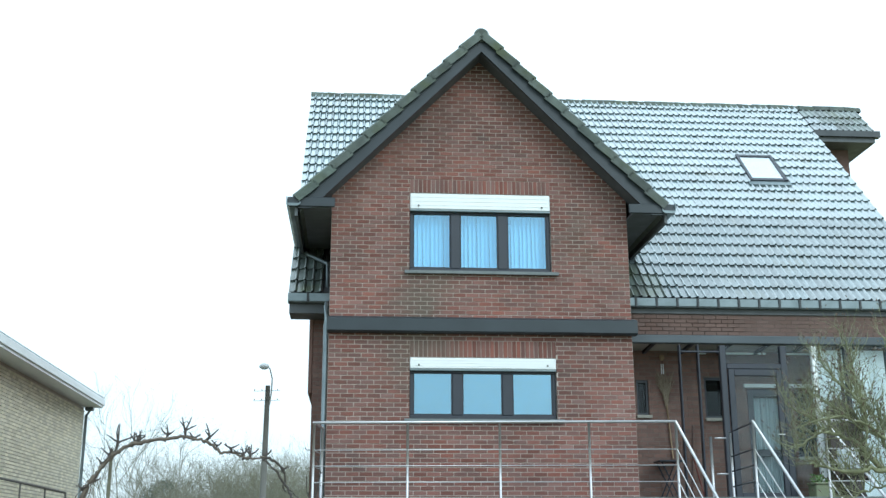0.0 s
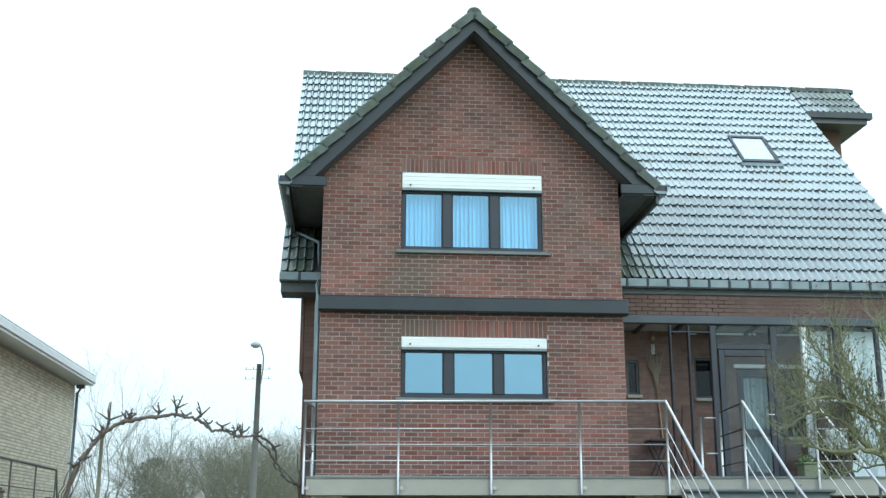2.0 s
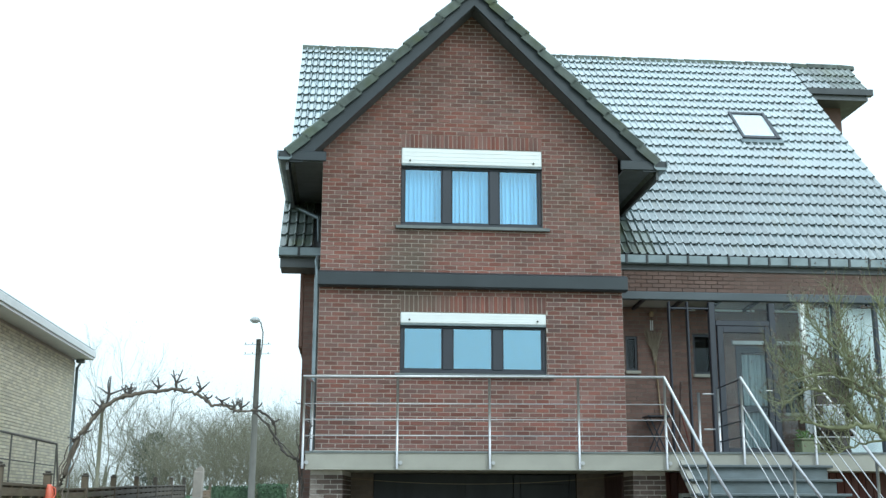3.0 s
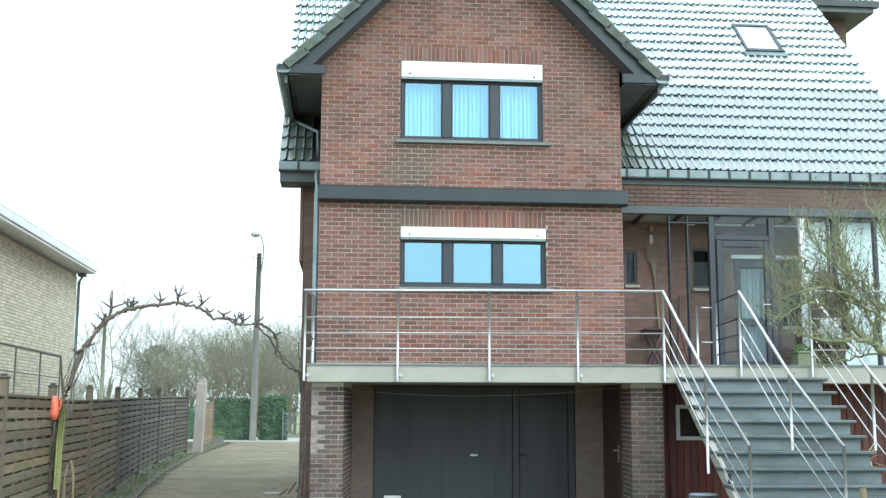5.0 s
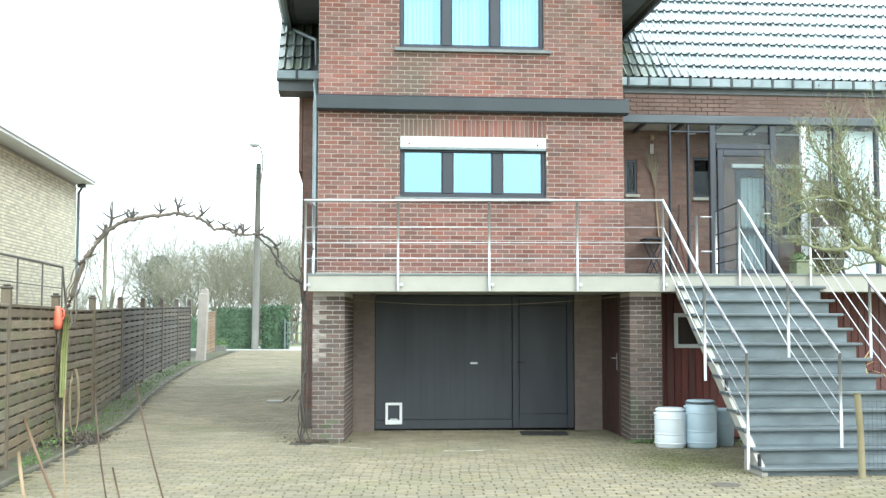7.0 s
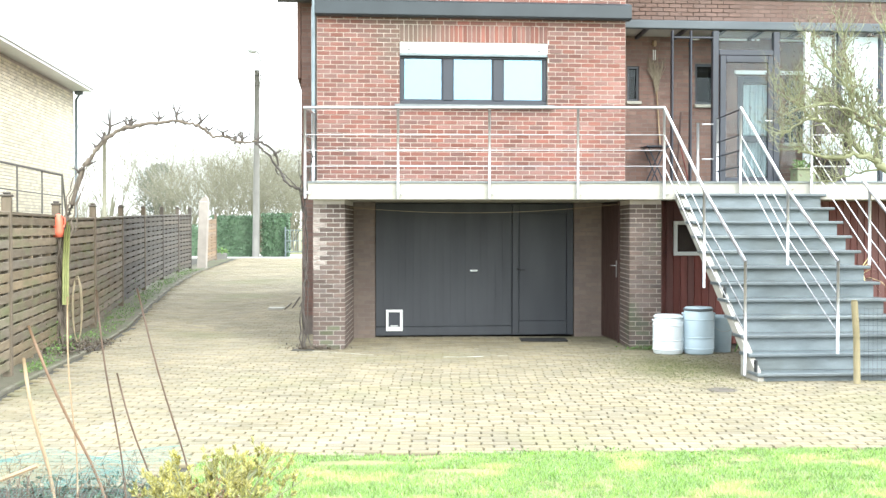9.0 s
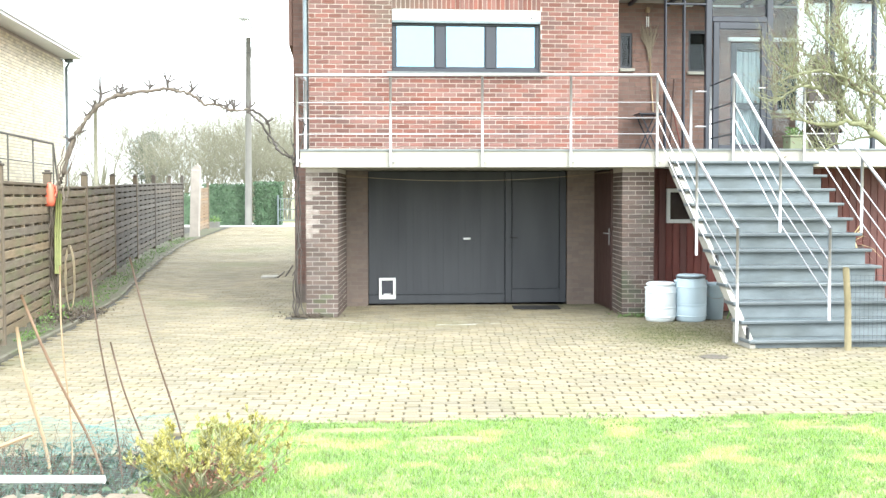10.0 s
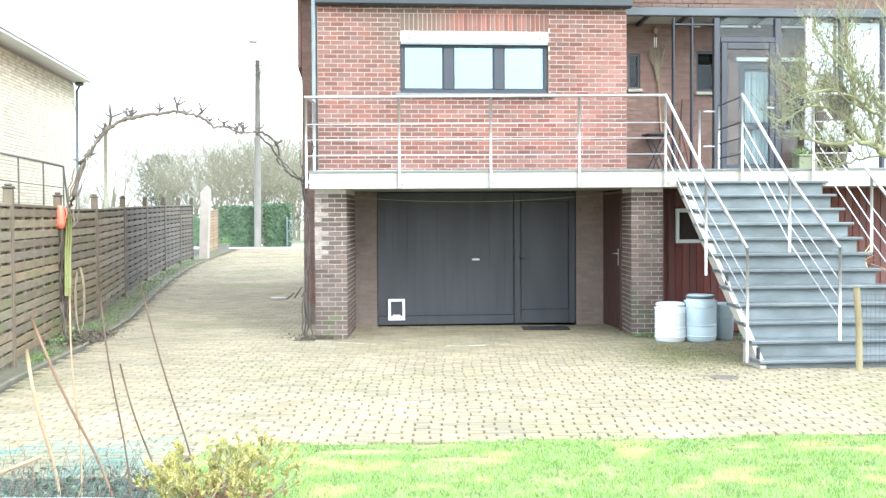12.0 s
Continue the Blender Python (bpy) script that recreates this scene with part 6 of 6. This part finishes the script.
for k, (line, ra, rb) in enumerate(SHRUB_LINES):
    off = 0.12 * math.sin(k * 2.4)
    path, rads = gnarl([(x, 10.95 + off * min(1, 3 * i / len(line)), z) for i, (x, z) in enumerate(line)], ra, rb, 0.009, 5)
    limb, shoots, pods = Build().tube(path, rads, 8), Build(), Build()
    for i in range(3, len(path)):
        for _ in range(3 if k in (2, 3, 4, 8) else 2):
            along = (path[i] - path[i - 1]).normalized()
            twig(shoots, pods, path[i], along * 0.5 + Vector((r6.gauss(-0.05, 0.45), r6.gauss(0, 0.55), r6.gauss(0.65, 0.4))), r6.uniform(0.14, 0.28), min(rads[i] * 0.55, 0.0066), 2, r6)
    limb = part("limb", limb, TWIG_GREEN, bush, smooth=True)
    part("twig_spray", shoots, TWIG_GREEN, limb, kind="stuff")
    part("bud_spray", pods, POD, limb, "swollen brown buds", kind="stuff")

# ---- canes, netting and shrub in the near bed ----
for x0, z0, x1, z1, r, m in ((-2.28, -0.02, -2.47, 0.88, 0.011, CANE), (-1.97, 0.0, -2.44, 1.07, 0.0085, RUST_CANE), (-2.15, 0.0, -2.21, 1.24, 0.005, CANE), (-1.86, 0.0, -2.04, 1.28, 0.0055, CANE_DARK), (-1.68, 0.0, -1.92, 0.79, 0.0055, CANE_DARK), (-1.45, 0.0, -1.80, 1.29, 0.0055, CANE_DARK)):
    c = empty("garden_cane", label="thin weathered cane stuck slanting in the bed" if m is CANE_DARK else "pale bamboo cane stuck slanting in the bed", category="cane", group="garden canes")
    part("cane_shaft", Build().tube([(x0 + (x1 - x0) * t, 6.5 + 0.03 * math.sin(t * 7), -0.05 + (z0 + 0.05) + (z1 - z0) * t + 0.006 * math.sin(t * 11)) for t in [i / 8 for i in range(9)]], [r * (1.08 if i % 2 else 0.95) for i in range(9)], 8), m, c, smooth=True)
r7 = random.Random(91)


def netting(x0, x1, y0, y1, top, cell, seed):
    """A sagging net of thin threads over low hoops."""
    r = random.Random(seed)
    b = Build()
    h = lambda x, y: 0.02 + top * math.sin(math.pi * min(max((y - y0) / (y1 - y0), 0), 1)) ** 1.4 * (0.75 + 0.5 * noise.noise(Vector((x * 2.1, y * 1.3, 0.7)))) + 0.03 * abs(noise.noise(Vector((x * 7, y * 7, 2.2))))
    n, m = int((x1 - x0) / cell), int((y1 - y0) / cell)
    for i in range(n + 1):
        x = x0 + i * cell
        b.tube([(x + r.gauss(0, 0.007), y0 + (y1 - y0) * k / 12, h(x, y0 + (y1 - y0) * k / 12)) for k in range(13)], 0.0005, 3, False)
    for j in range(m - 9):
        y = y0 + j * cell
        b.tube([(x0 + (x1 - x0) * k / 14, y + r.gauss(0, 0.007), h(x0 + (x1 - x0) * k / 14, y)) for k in range(15)], 0.0005, 3, False)
    return b


thing("garden_net", netting(-3.3, -1.62, 5.7, 7.6, 0.26, 0.026, 3), NET, "blue-green garden netting draped over low hoops", "netting", kind="stuff")
b = Build()
for x0, x1, y0, z0, n in ((-3.3, -2.72, 6.98, 0.13, 34), (-2.45, -1.75, 6.72, 0.11, 40)):
    for _ in range(n):
        oy, oz, ph = r7.gauss(0, 0.06), abs(r7.gauss(0, 0.035)), r7.uniform(0, 6.28)
        xa, xb = x0 + r7.uniform(0, 0.25), x1 - r7.uniform(0, 0.25)
        b.tube([(xa + (xb - xa) * k / 9, y0 + oy + 0.02 * math.sin(k * 1.3 + ph), z0 + oz + 0.045 * math.sin(k * 0.7 + x0) + 0.01 * math.sin(k * 2.1 + ph)) for k in range(10)], 0.0009, 3, False)
thing("net_folds", b, NET, "gathered blue-green folds of the garden netting", "netting", kind="stuff")
thing("white_pipe", Build().tube([(-3.0, 5.8, 0.155), (-1.75, 5.8, 0.15)], 0.022, 12), WHITE, "white plastic pipe laid along the bed edge", "pipe", smooth=True)
for i in range(7):
    x, y, s = -2.35 + i * 0.14 + r7.gauss(0, 0.02), 5.66 + r7.gauss(0, 0.03), r7.uniform(0.06, 0.09)
    bm = bmesh.new()
    bmesh.ops.create_icosphere(bm, subdivisions=2, radius=1)
    for w in bm.verts:
        w.co *= 1 + 0.25 * noise.noise(w.co * 1.6 + Vector((i * 3.1, 0, 0)))
        w.co = Vector((x + w.co.x * s * 1.2, y + w.co.y * s, 0.045 + w.co.z * s * 0.8))
    bm.verts.ensure_lookup_table()
    b = Build().add([w.co[:] for w in bm.verts], [[w.index for w in q.verts] for q in bm.faces])
    bm.free()
    thing("field_stone", b, STONE, "rough brownish field stone edging the bed", "stone", group="bed stones")
thing("garden_stick", Build().tube([(-2.75, 6.0, 0.14), (-2.43, 6.0, 0.26), (-2.2, 6.0, 0.35)], 0.013, 6), CANE, "pale cane laid across the netting", "cane")
b = Build()
for i in range(90):
    x, y = r7.uniform(-3.0, -1.7), r7.uniform(5.85, 6.7)
    branches(b, (x, y, -0.05), (r7.gauss(0, 0.2), r7.gauss(0, 0.2), 1), r7.uniform(0.1, 0.3), 0.003, 1, r7, 0.5)
thing("dead_stalks", b, CANE_DARK, "dry dead stalks standing under the netting", "stalks", kind="stuff")
bed = Build().box(-3.9, -1.5, 5.2, 7.05, -0.05, -0.014)
thing("garden_bed", bed, SOIL, "dark bare soil of the garden bed", "garden bed", kind="structure")

bed_r = random.Random(131)
b = leaf_cloud(Build(), 2200, lambda: (bed_r.uniform(-3.3, -1.55), bed_r.uniform(5.5, 7.0), abs(bed_r.gauss(0, 0.06)) - 0.02), 0.045, bed_r, 0.6, 0.2)
thing("bed_weeds", b, BED_LEAF, "low grey-green plants and dead leaves on the bed", "weeds", kind="stuff")

shrub = empty("yellow_shrub", pose(-1.3, 6.1, -0.04), label="low shrub with yellow-green shoots and russet leaves", category="shrub")
b, tips, low_tips = Build(), [], []
for i in range(46):
    a = r7.uniform(0, 6.28)
    out = r7.random() ** 0.6
    d = Vector((1.15 * math.cos(a) * out + 0.06, 0.9 * math.sin(a) * out, r7.uniform(0.5, 1.0) * (1.1 - 0.55 * out)))
    pts = [Vector((0.06 * math.cos(a), 0.06 * math.sin(a), 0))]
    ln = r7.uniform(0.3, 0.52) * (1.0 if d.x < 0.6 else 1.15)
    d.normalize()
    for k in range(5):
        d = (d + Vector((r7.gauss(0, 0.1), r7.gauss(0, 0.1), 0.06 + r7.gauss(0, 0.08)))).normalized()
        pts.append(pts[-1] + d * ln / 5)
    b.tube(pts, [0.006, 0.0055, 0.005, 0.0042, 0.0036, 0.003], 5, caps=False)
    tips.append((pts[-1], d))
    for k in (1, 2, 2, 3, 3, 4, 4):
        e = (d * 0.7 + Vector((r7.gauss(0, 0.55), r7.gauss(0, 0.55), r7.gauss(0.35, 0.3)))).normalized()
        q = [pts[k]]
        for _ in range(3):
            e = (e + Vector((r7.gauss(0, 0.14), r7.gauss(0, 0.14), 0.1))).normalized()
            q.append(q[-1] + e * r7.uniform(0.028, 0.055))
        b.tube(q, [0.0032, 0.0028, 0.0024, 0.002], 4, caps=False)
        (low_tips if q[-1].z < 0.26 - 0.3 * abs(q[-1].x - 0.05) else tips).append((q[-1], e))
        tips.append((q[-2], (e + Vector((r7.gauss(0, 0.5), r7.gauss(0, 0.5), 0.2))).normalized())) if q[-2].z > 0.2 else None
part("twig_mass", b, TWIG_GREEN, shrub)


def rosettes(ends, count, size, r):
    """Whorls of narrow upswept leaves at the shoot ends."""
    b = Build()
    for c, d in ends:
        for _ in range(count):
            v = (d * 0.9 + Vector((r.gauss(0, 0.55), r.gauss(0, 0.55), r.gauss(0.25, 0.4)))).normalized()
            w = v.cross(Vector((r.gauss(0, 1), r.gauss(0, 1), r.gauss(0, 1)))).normalized() * size * 0.125
            s, o = size * r.uniform(0.6, 1.3), c - d * r.uniform(0, 0.03)
            b.add([o, o + v * s * 0.5 + w, o + v * s, o + v * s * 0.5 - w], [(0, 1, 2, 3)])
    return b


part("yellow_leaves", rosettes(tips, 24, 0.03, r7), LEAF_YELLOW, shrub, "yellow-green leaves", kind="stuff")
low_tips += [(Vector((r7.gauss(0.06, 0.16), r7.uniform(-0.34, -0.12), r7.uniform(0.12, 0.26))), Vector((r7.gauss(0, 0.4), -0.5, 0.8)).normalized()) for _ in range(46)]
part("russet_leaves", rosettes(low_tips, 16, 0.03, r7), LEAF_RED, shrub, "russet leaves", kind="stuff")

moss_r = random.Random(55)
thing("moss", leaf_cloud(Build(), 26000, lambda: (2.75 + moss_r.gauss(0, 0.42), 13.0 + moss_r.gauss(0, 0.8), 0.002 + abs(moss_r.gauss(0, 0.004))), 0.009, moss_r, 0.1), MOSS, "low green moss in the paving joints by the stair", "moss", kind="stuff")

for label, px0, py0, sx, n, stuff_mat in (("dirt and dead leaves at the foot of the brick pier", -1.72, 14.91, 0.17, 420, LITTER), ("low weeds in the joint at the pier foot", 2.75, 14.94, 0.17, 260, LEAF_GREEN)):
    b = leaf_cloud(Build(), n, lambda: (px0 + moss_r.gauss(0, sx), py0 + moss_r.gauss(0, 0.05), 0.004 + abs(moss_r.gauss(0, 0.022))), 0.03, moss_r, 0.7)
    thing("weeds", b, stuff_mat, label, "weeds", kind="stuff")

# ---- lawn ----
EDGE = lambda x: 8.05 + 0.07 * x + 0.03 * math.sin(x * 3.1) + 0.02 * math.sin(x * 9.7)
b = Build()
n = 60
xs = [-1.75 + 8.75 * i / n for i in range(n + 1)]
b.add([(x, 2.0, -0.012) for x in xs] + [(x, EDGE(x), -0.012) for x in xs], [(i, i + 1, n + 2 + i, n + 1 + i) for i in range(n)])
thing("lawn", b, TURF, "short patchy lawn with pale worn spots", "lawn", kind="structure")
r8 = random.Random(101)
b = Build()
bare = [(2.13, 7.85, 0.16, 0.05), (2.75, 7.8, 0.26, 0.07), (0.1, 7.5, 0.3, 0.08), (-0.6, 7.75, 0.35, 0.1)]
vs, fs = [], []
count = 0
while count < 170000:
    x, y = r8.uniform(-1.7, 4.6), 5.7 + 2.6 * r8.random()
    if y > EDGE(x) + r8.gauss(0, 0.02) or abs(x) > y * 0.44 + 0.2:
        continue
    count += 1
    if any(((x - cx) / rx) ** 2 + ((y - cy) / ry) ** 2 < r8.uniform(0.6, 1.2) for cx, cy, rx, ry in bare):
        continue
    tuft = 0.6 * noise.noise(Vector((x * 2.3, y * 2.3, 0.3))) + 0.6 * noise.noise(Vector((x * 9.0, y * 9.0, 4.3)))
    if tuft < -0.25 and r8.random() < 0.6:
        continue
    h = r8.uniform(0.008, 0.02) * (1 + 1.3 * tuft)
    a = r8.uniform(0, 6.28)
    w = r8.uniform(0.0016, 0.003)
    lx, ly = r8.gauss(0, 0.8) * h, r8.gauss(0, 0.8) * h
    o = len(vs)
    vs += [(x - w * math.cos(a), y - w * math.sin(a), -0.013), (x + w * math.cos(a), y + w * math.sin(a), -0.013), (x + lx, y + ly, h)]
    fs.append((o, o + 1, o + 2))
b.v, b.f = vs, fs
thing("grass_blades", b, GRASS, "short bright green lawn grass", "grass", kind="stuff")

r9 = random.Random(117)
b = Build()
for _ in range(26):
    cx = r9.uniform(-1.3, 3.2)
    cy, w = EDGE(cx) - abs(r9.gauss(0.12, 0.25)) - 0.02, r9.uniform(0.03, 0.1)
    leaf_cloud(b, int(420 * w), lambda: (cx + r9.gauss(0, w), cy + r9.gauss(0, w * 0.7), 0.004 + abs(r9.gauss(0, 0.012))), 0.017, r9, 0.8, 0.3)
thing("lawn_weeds", b, LAWN_WEED, "dark green weed tufts growing in the lawn", "weeds", kind="stuff")

# ---- pieces: bricks of the bay ----
bay_bricks = courses(0.004, BAY_W - 0.004, 2.27, 8.95, [W2, W1, SOLDIER2, SOLDIER1], under_roof, seed=2)
near_bricks = [q for q in bay_bricks if 2.27 < q[2] < 3.2 and q[1] - q[0] > BRICK_L - 0.002][:290]
taken = set(near_bricks)
one = brick_box(Build(), 0, BRICK_L, 0, COURSE - BED, -0.0075, 0.02).mesh("brick", BRICK)
for xa, xb, za, zb in near_bricks:
    share("brick", one, bay_wall, xa, rng.uniform(-0.0015, 0.0015), za)
b = Build()
for q in bay_bricks:
    if q not in taken:
        o = rng.uniform(-0.0015, 0.0015)
        brick_box(b, *q, -0.0075 + o, 0.02 + o)
part("brickwork", b, BRICK, bay_wall, kind="stuff")
for x0, x1, z0, z1 in (SOLDIER2, SOLDIER1):
    n = round((x1 - x0) / COURSE)
    w = (x1 - x0) / n
    me = brick_box(Build(), 0, w - JOINT, 0, z1 - z0 - 0.015, -0.0085, 0.02).mesh("soldier_brick", BRICK)
    for i in range(n):
        share("soldier_brick", me, bay_wall, x0 + i * w + JOINT / 2, rng.uniform(-0.002, 0.002), z0 + 0.006)

# bricks of the piers
for p, x0, x1, y0, y1 in piers:
    b, lime = Build(), Build()
    me = brick_box(Build(), 0, BRICK_L, 0, COURSE - BED, -0.0075, 0.02).mesh("brick", PIER_BRICK)
    green = brick_box(Build(), 0, BRICK_L, 0, COURSE - BED, -0.0075, 0.02).mesh("brick", MOSSY_BRICK)
    white = brick_box(Build(), 0, BRICK_L, 0, COURSE - BED, -0.0075, 0.02).mesh("brick", WHITEWASH)
    for xa, xb, za, zb in courses(x0, x1, 0.0, 2.02, seed=17 + int(x0)):
        if xb - xa > BRICK_L - 0.002:
            share("brick", green if za < 0.36 and rng.random() < 0.95 - za * 1.8 else white if x0 < 0 and za > 1.15 and rng.random() < 0.6 and xa < x0 + 0.06 else me, p, xa, y0 + rng.uniform(-0.002, 0.002), za)
        else:
            brick_box(lime if x0 < 0 and za > 1.0 and xa < x0 + 0.08 and rng.random() < 0.8 else b, xa, xb, za, zb, y0 - 0.0075, y0 + 0.02)
    if lime.f:
        part("whitewash", lime, WHITEWASH, p, "worn whitewashed brick ends", kind="stuff")
    for ya, yb, za, zb in courses(y0, y1, 0.0, 2.02, seed=19):
        brick_box_x(b, ya, yb, za, zb, x0 - 0.002, x0 + 0.01)
        brick_box_x(b, ya, yb, za, zb, x1 - 0.01, x1 + 0.002)
    part("brickwork", b, PIER_BRICK, p, kind="stuff")

# tiles of the main roof: double-roll pantiles
TW, TL = 0.2551, 0.333
N_UP = Vector((0, ny, nz))
UP = Vector((0, nz, -ny))


def tile_data():
    m = 33
    prof = []
    for i in range(m):
        u = i / (m - 1)
        f = (u * 2) % 1 if i < m - 1 else 1.0
        pan = 0.011 * min(f / 0.7, 1.0) if f < 0.9 else 0.011 * (1 - f) / 0.1
        roll = max(0.0, 1 - abs(f - 0.77) / 0.2)
        prof.append((u * (TW + 0.004), pan + 0.026 * math.sin(roll * math.pi / 2) ** 1.3))
    vs = []
    for x, h in prof:
        for s, lift in ((0.0, 0.028), (TL + 0.03, 0.0)):
            vs.append(Vector((x, 0, 0)) + UP * s + N_UP * (h + lift))
    for x, h in prof:
        vs.append(Vector((x, 0, 0)) + UP * 0.036 + N_UP * (h * 0.95 - 0.008))
    fs = [(2 * i, 2 * i + 2, 2 * i + 3, 2 * i + 1) for i in range(m - 1)] + [(2 * m + i, 2 * m + i + 1, 2 * i + 2, 2 * i) for i in range(m - 1)]
    return vs, fs


def darker_pans(me, dirt):
    """Gives the flat pans between the rolls of each tile a second, darker material."""
    me.materials.append(dirt)
    flat = [1 if ((i + 0.5) / 16) % 1 < 0.56 else 0 for i in range(32)] + [0] * 32
    me.polygons.foreach_set("material_index", flat * (len(me.polygons) // 64))
    me.update()


tv, tf = tile_data()
tile_mesh = Build().add(tv, tf).mesh("roof_tile", TILE)
roof = empty("main_roof")
roof.parent = house
tagged(roof, label="slope of wet grey double-roll roof tiles")
rest, rows, cols, singles = Build(), 23, 41, 0
side_tiles, dull, middling = Build(), Build(), Build()
start = Vector((0, EAVE_Y - 0.01, roof_z(EAVE_Y - 0.01)))
for j in range(rows):
    o = start + UP * (j * TL)
    for i in range(cols):
        x = RX0 + i * TW
        cy = o.y + 0.1
        if SX0 < x + TW * 0.5 < SX1 and SY0 - 0.08 < cy < SY1 - 0.02:
            continue
        if -0.02 < x and x + TW < BAY_W and cy < 1.6:
            continue
        if cy < 4.55 and abs(x + TW / 2 - BAY_MID) < (2.2 if roof_z(cy) < 6.3 else 2.6 - (roof_z(cy) - 6.43)):
            continue
        at = (x + rng.gauss(0, 0.002), o.y, o.z + rng.gauss(0, 0.002))
        worn = (x < 0.1 and j < 6) or (x > BAY_W - 0.1 and j + 1.3 * (x - BAY_W) / TW + rng.uniform(-2.2, 2.2) < 2.6)
        if worn:
            side_tiles.add([Vector(at) + v for v in tv], tf)
        # lower rows take darker tiles in place of a sheen that weakens downwards
        elif x > BAY_W - 0.2 and j + 1.2 * noise.noise(Vector((x * 0.5, j * 0.25, 1.7))) < 7.5:
            dull.add([Vector(at) + v for v in tv], tf)
        elif x > BAY_W - 0.2 and j + 1.2 * noise.noise(Vector((x * 0.5, j * 0.25, 1.7))) < 12.5:
            middling.add([Vector(at) + v for v in tv], tf)
        elif j < 19 and 17 < i and singles < 290:
            share("roof_tile", tile_mesh, roof, *at)
            singles += 1
        else:
            rest.add([Vector(at) + v for v in tv], tf)
hood, hood_clean = Build(), Build()
for j in range(3):
    o = Vector((0, 5.5, roof_z(5.5))) + UP * (j * TL)
    for i in range(5):
        (hood_clean if i < 2 - j else hood).add([Vector((RX1 + 0.04 + i * TW, o.y, o.z)) + v for v in tv], tf)
part("clean_hood_tiles", hood_clean, TILE_DULL, roof, kind="stuff")
part("hood_tiles", hood, TILE_WORN, roof, "mossy tiles of the short raised eave", kind="stuff")
darker_pans(part("washed_tiles", middling, TILE, roof, "wet tiles toned down for the weaker sheen of the middle rows", kind="stuff").data, TILE_MID)
darker_pans(part("dull_tiles", dull, TILE_MID, roof, "tiles above the gutter toned darkest for their weaker sheen", kind="stuff").data, TILE_PAN)
part("mossy_tiles", side_tiles, TILE_WORN, roof, "moss-stained dark roof tiles", kind="stuff")
part("roof_tiles", rest, TILE, roof, kind="stuff")

# ---- pavers ----
paving = empty("paving", label="sand-coloured interlocking concrete pavers on yard and driveway", category="paving", kind="structure")
PL, PD = 0.21, 0.106


def fence_x(y):
    for (x0, y0), (x1, y1) in zip(fence_line, fence_line[1:]):
        if y0 <= y <= y1:
            return x0 + (x1 - x0) * (y - y0) / (y1 - y0)
    return fence_line[0][0] + 0.1 if y < fence_line[0][1] else -8.3 - (y - 36.3) * 0.06


def paver(b, x, y, z):
    x0, x1, y0, y1 = x + 0.009, x + PL - 0.005, y + 0.0035, y + PD - 0.0035
    k = 0.008
    ring = [(x0, y0), (x1, y0), (x1 + k, (y0 + y1) / 2), (x1, y1), (x0, y1), (x0 + k, (y0 + y1) / 2)]
    cx, cy = (x0 + x1 + k) / 2, (y0 + y1) / 2
    top = [(cx + (a - cx) * 0.96, cy + (q - cy) * 0.92, z) for a, q in ring]
    low = [(a, q, z - 0.009) for a, q in ring]
    deep = [(a, q, z - 0.03) for a, q in ring]
    return b.add(top + low + deep, [(0, 1, 2, 5), (5, 2, 3, 4)] + [(6 + i, 6 + (i + 1) % 6, (i + 1) % 6, i) for i in range(6)] + [(12 + i, 12 + (i + 1) % 6, 6 + (i + 1) % 6, 6 + i) for i in range(6)])


paver_mesh = paver(Build(), 0, 0, 0).mesh("paver", PAVER)
rest, singles = Build(), 0
y, row = 7.008, 0
while y < 44.4:
    x = -12.0 + (PL / 2 if row % 2 else 0) + rng.uniform(-0.022, 0.022)
    while x < 7.0:
        ok = x > fence_x(y) + verge_width(y) + 0.03
        if y > 16.6:
            ok = ok and x < (-1.95 if y < 34 else -2.5)
        if y > 15.0:
            ok = ok and x < 2.6
        if y < EDGE(x) - 0.03 and x > -1.75 - (0.25 if y < 7.6 else 0.0):
            ok = False
        if ok and abs(x) < 0.47 * y + 0.5:
            z = rise(y) + rng.gauss(0, 0.0012) + 0.006 * noise.noise(Vector((x * 0.8, y * 0.8, 0)))
            if y < 9.2 and -0.9 < x < 2.2 and singles < 300:
                share("paver", paver_mesh, paving, x, y, z)
                singles += 1
            else:
                paver(rest, x, y, z)
        x += PL
    y += PD
    row += 1
part("pavers", rest, PAVER, paving, kind="stuff")
b = Build()
ys = [7.04, 12, 16, 23, 30, 37, 44.5]
b.add([(x, y, rise(y) - 0.022) for y in ys for x in ((-8 if y < 16 else -11), 7.5)], [(2 * i, 2 * i + 1, 2 * i + 3, 2 * i + 2) for i in range(6)])
part("bedding", b, SOIL, paving, "dark bedding sand in the joints")
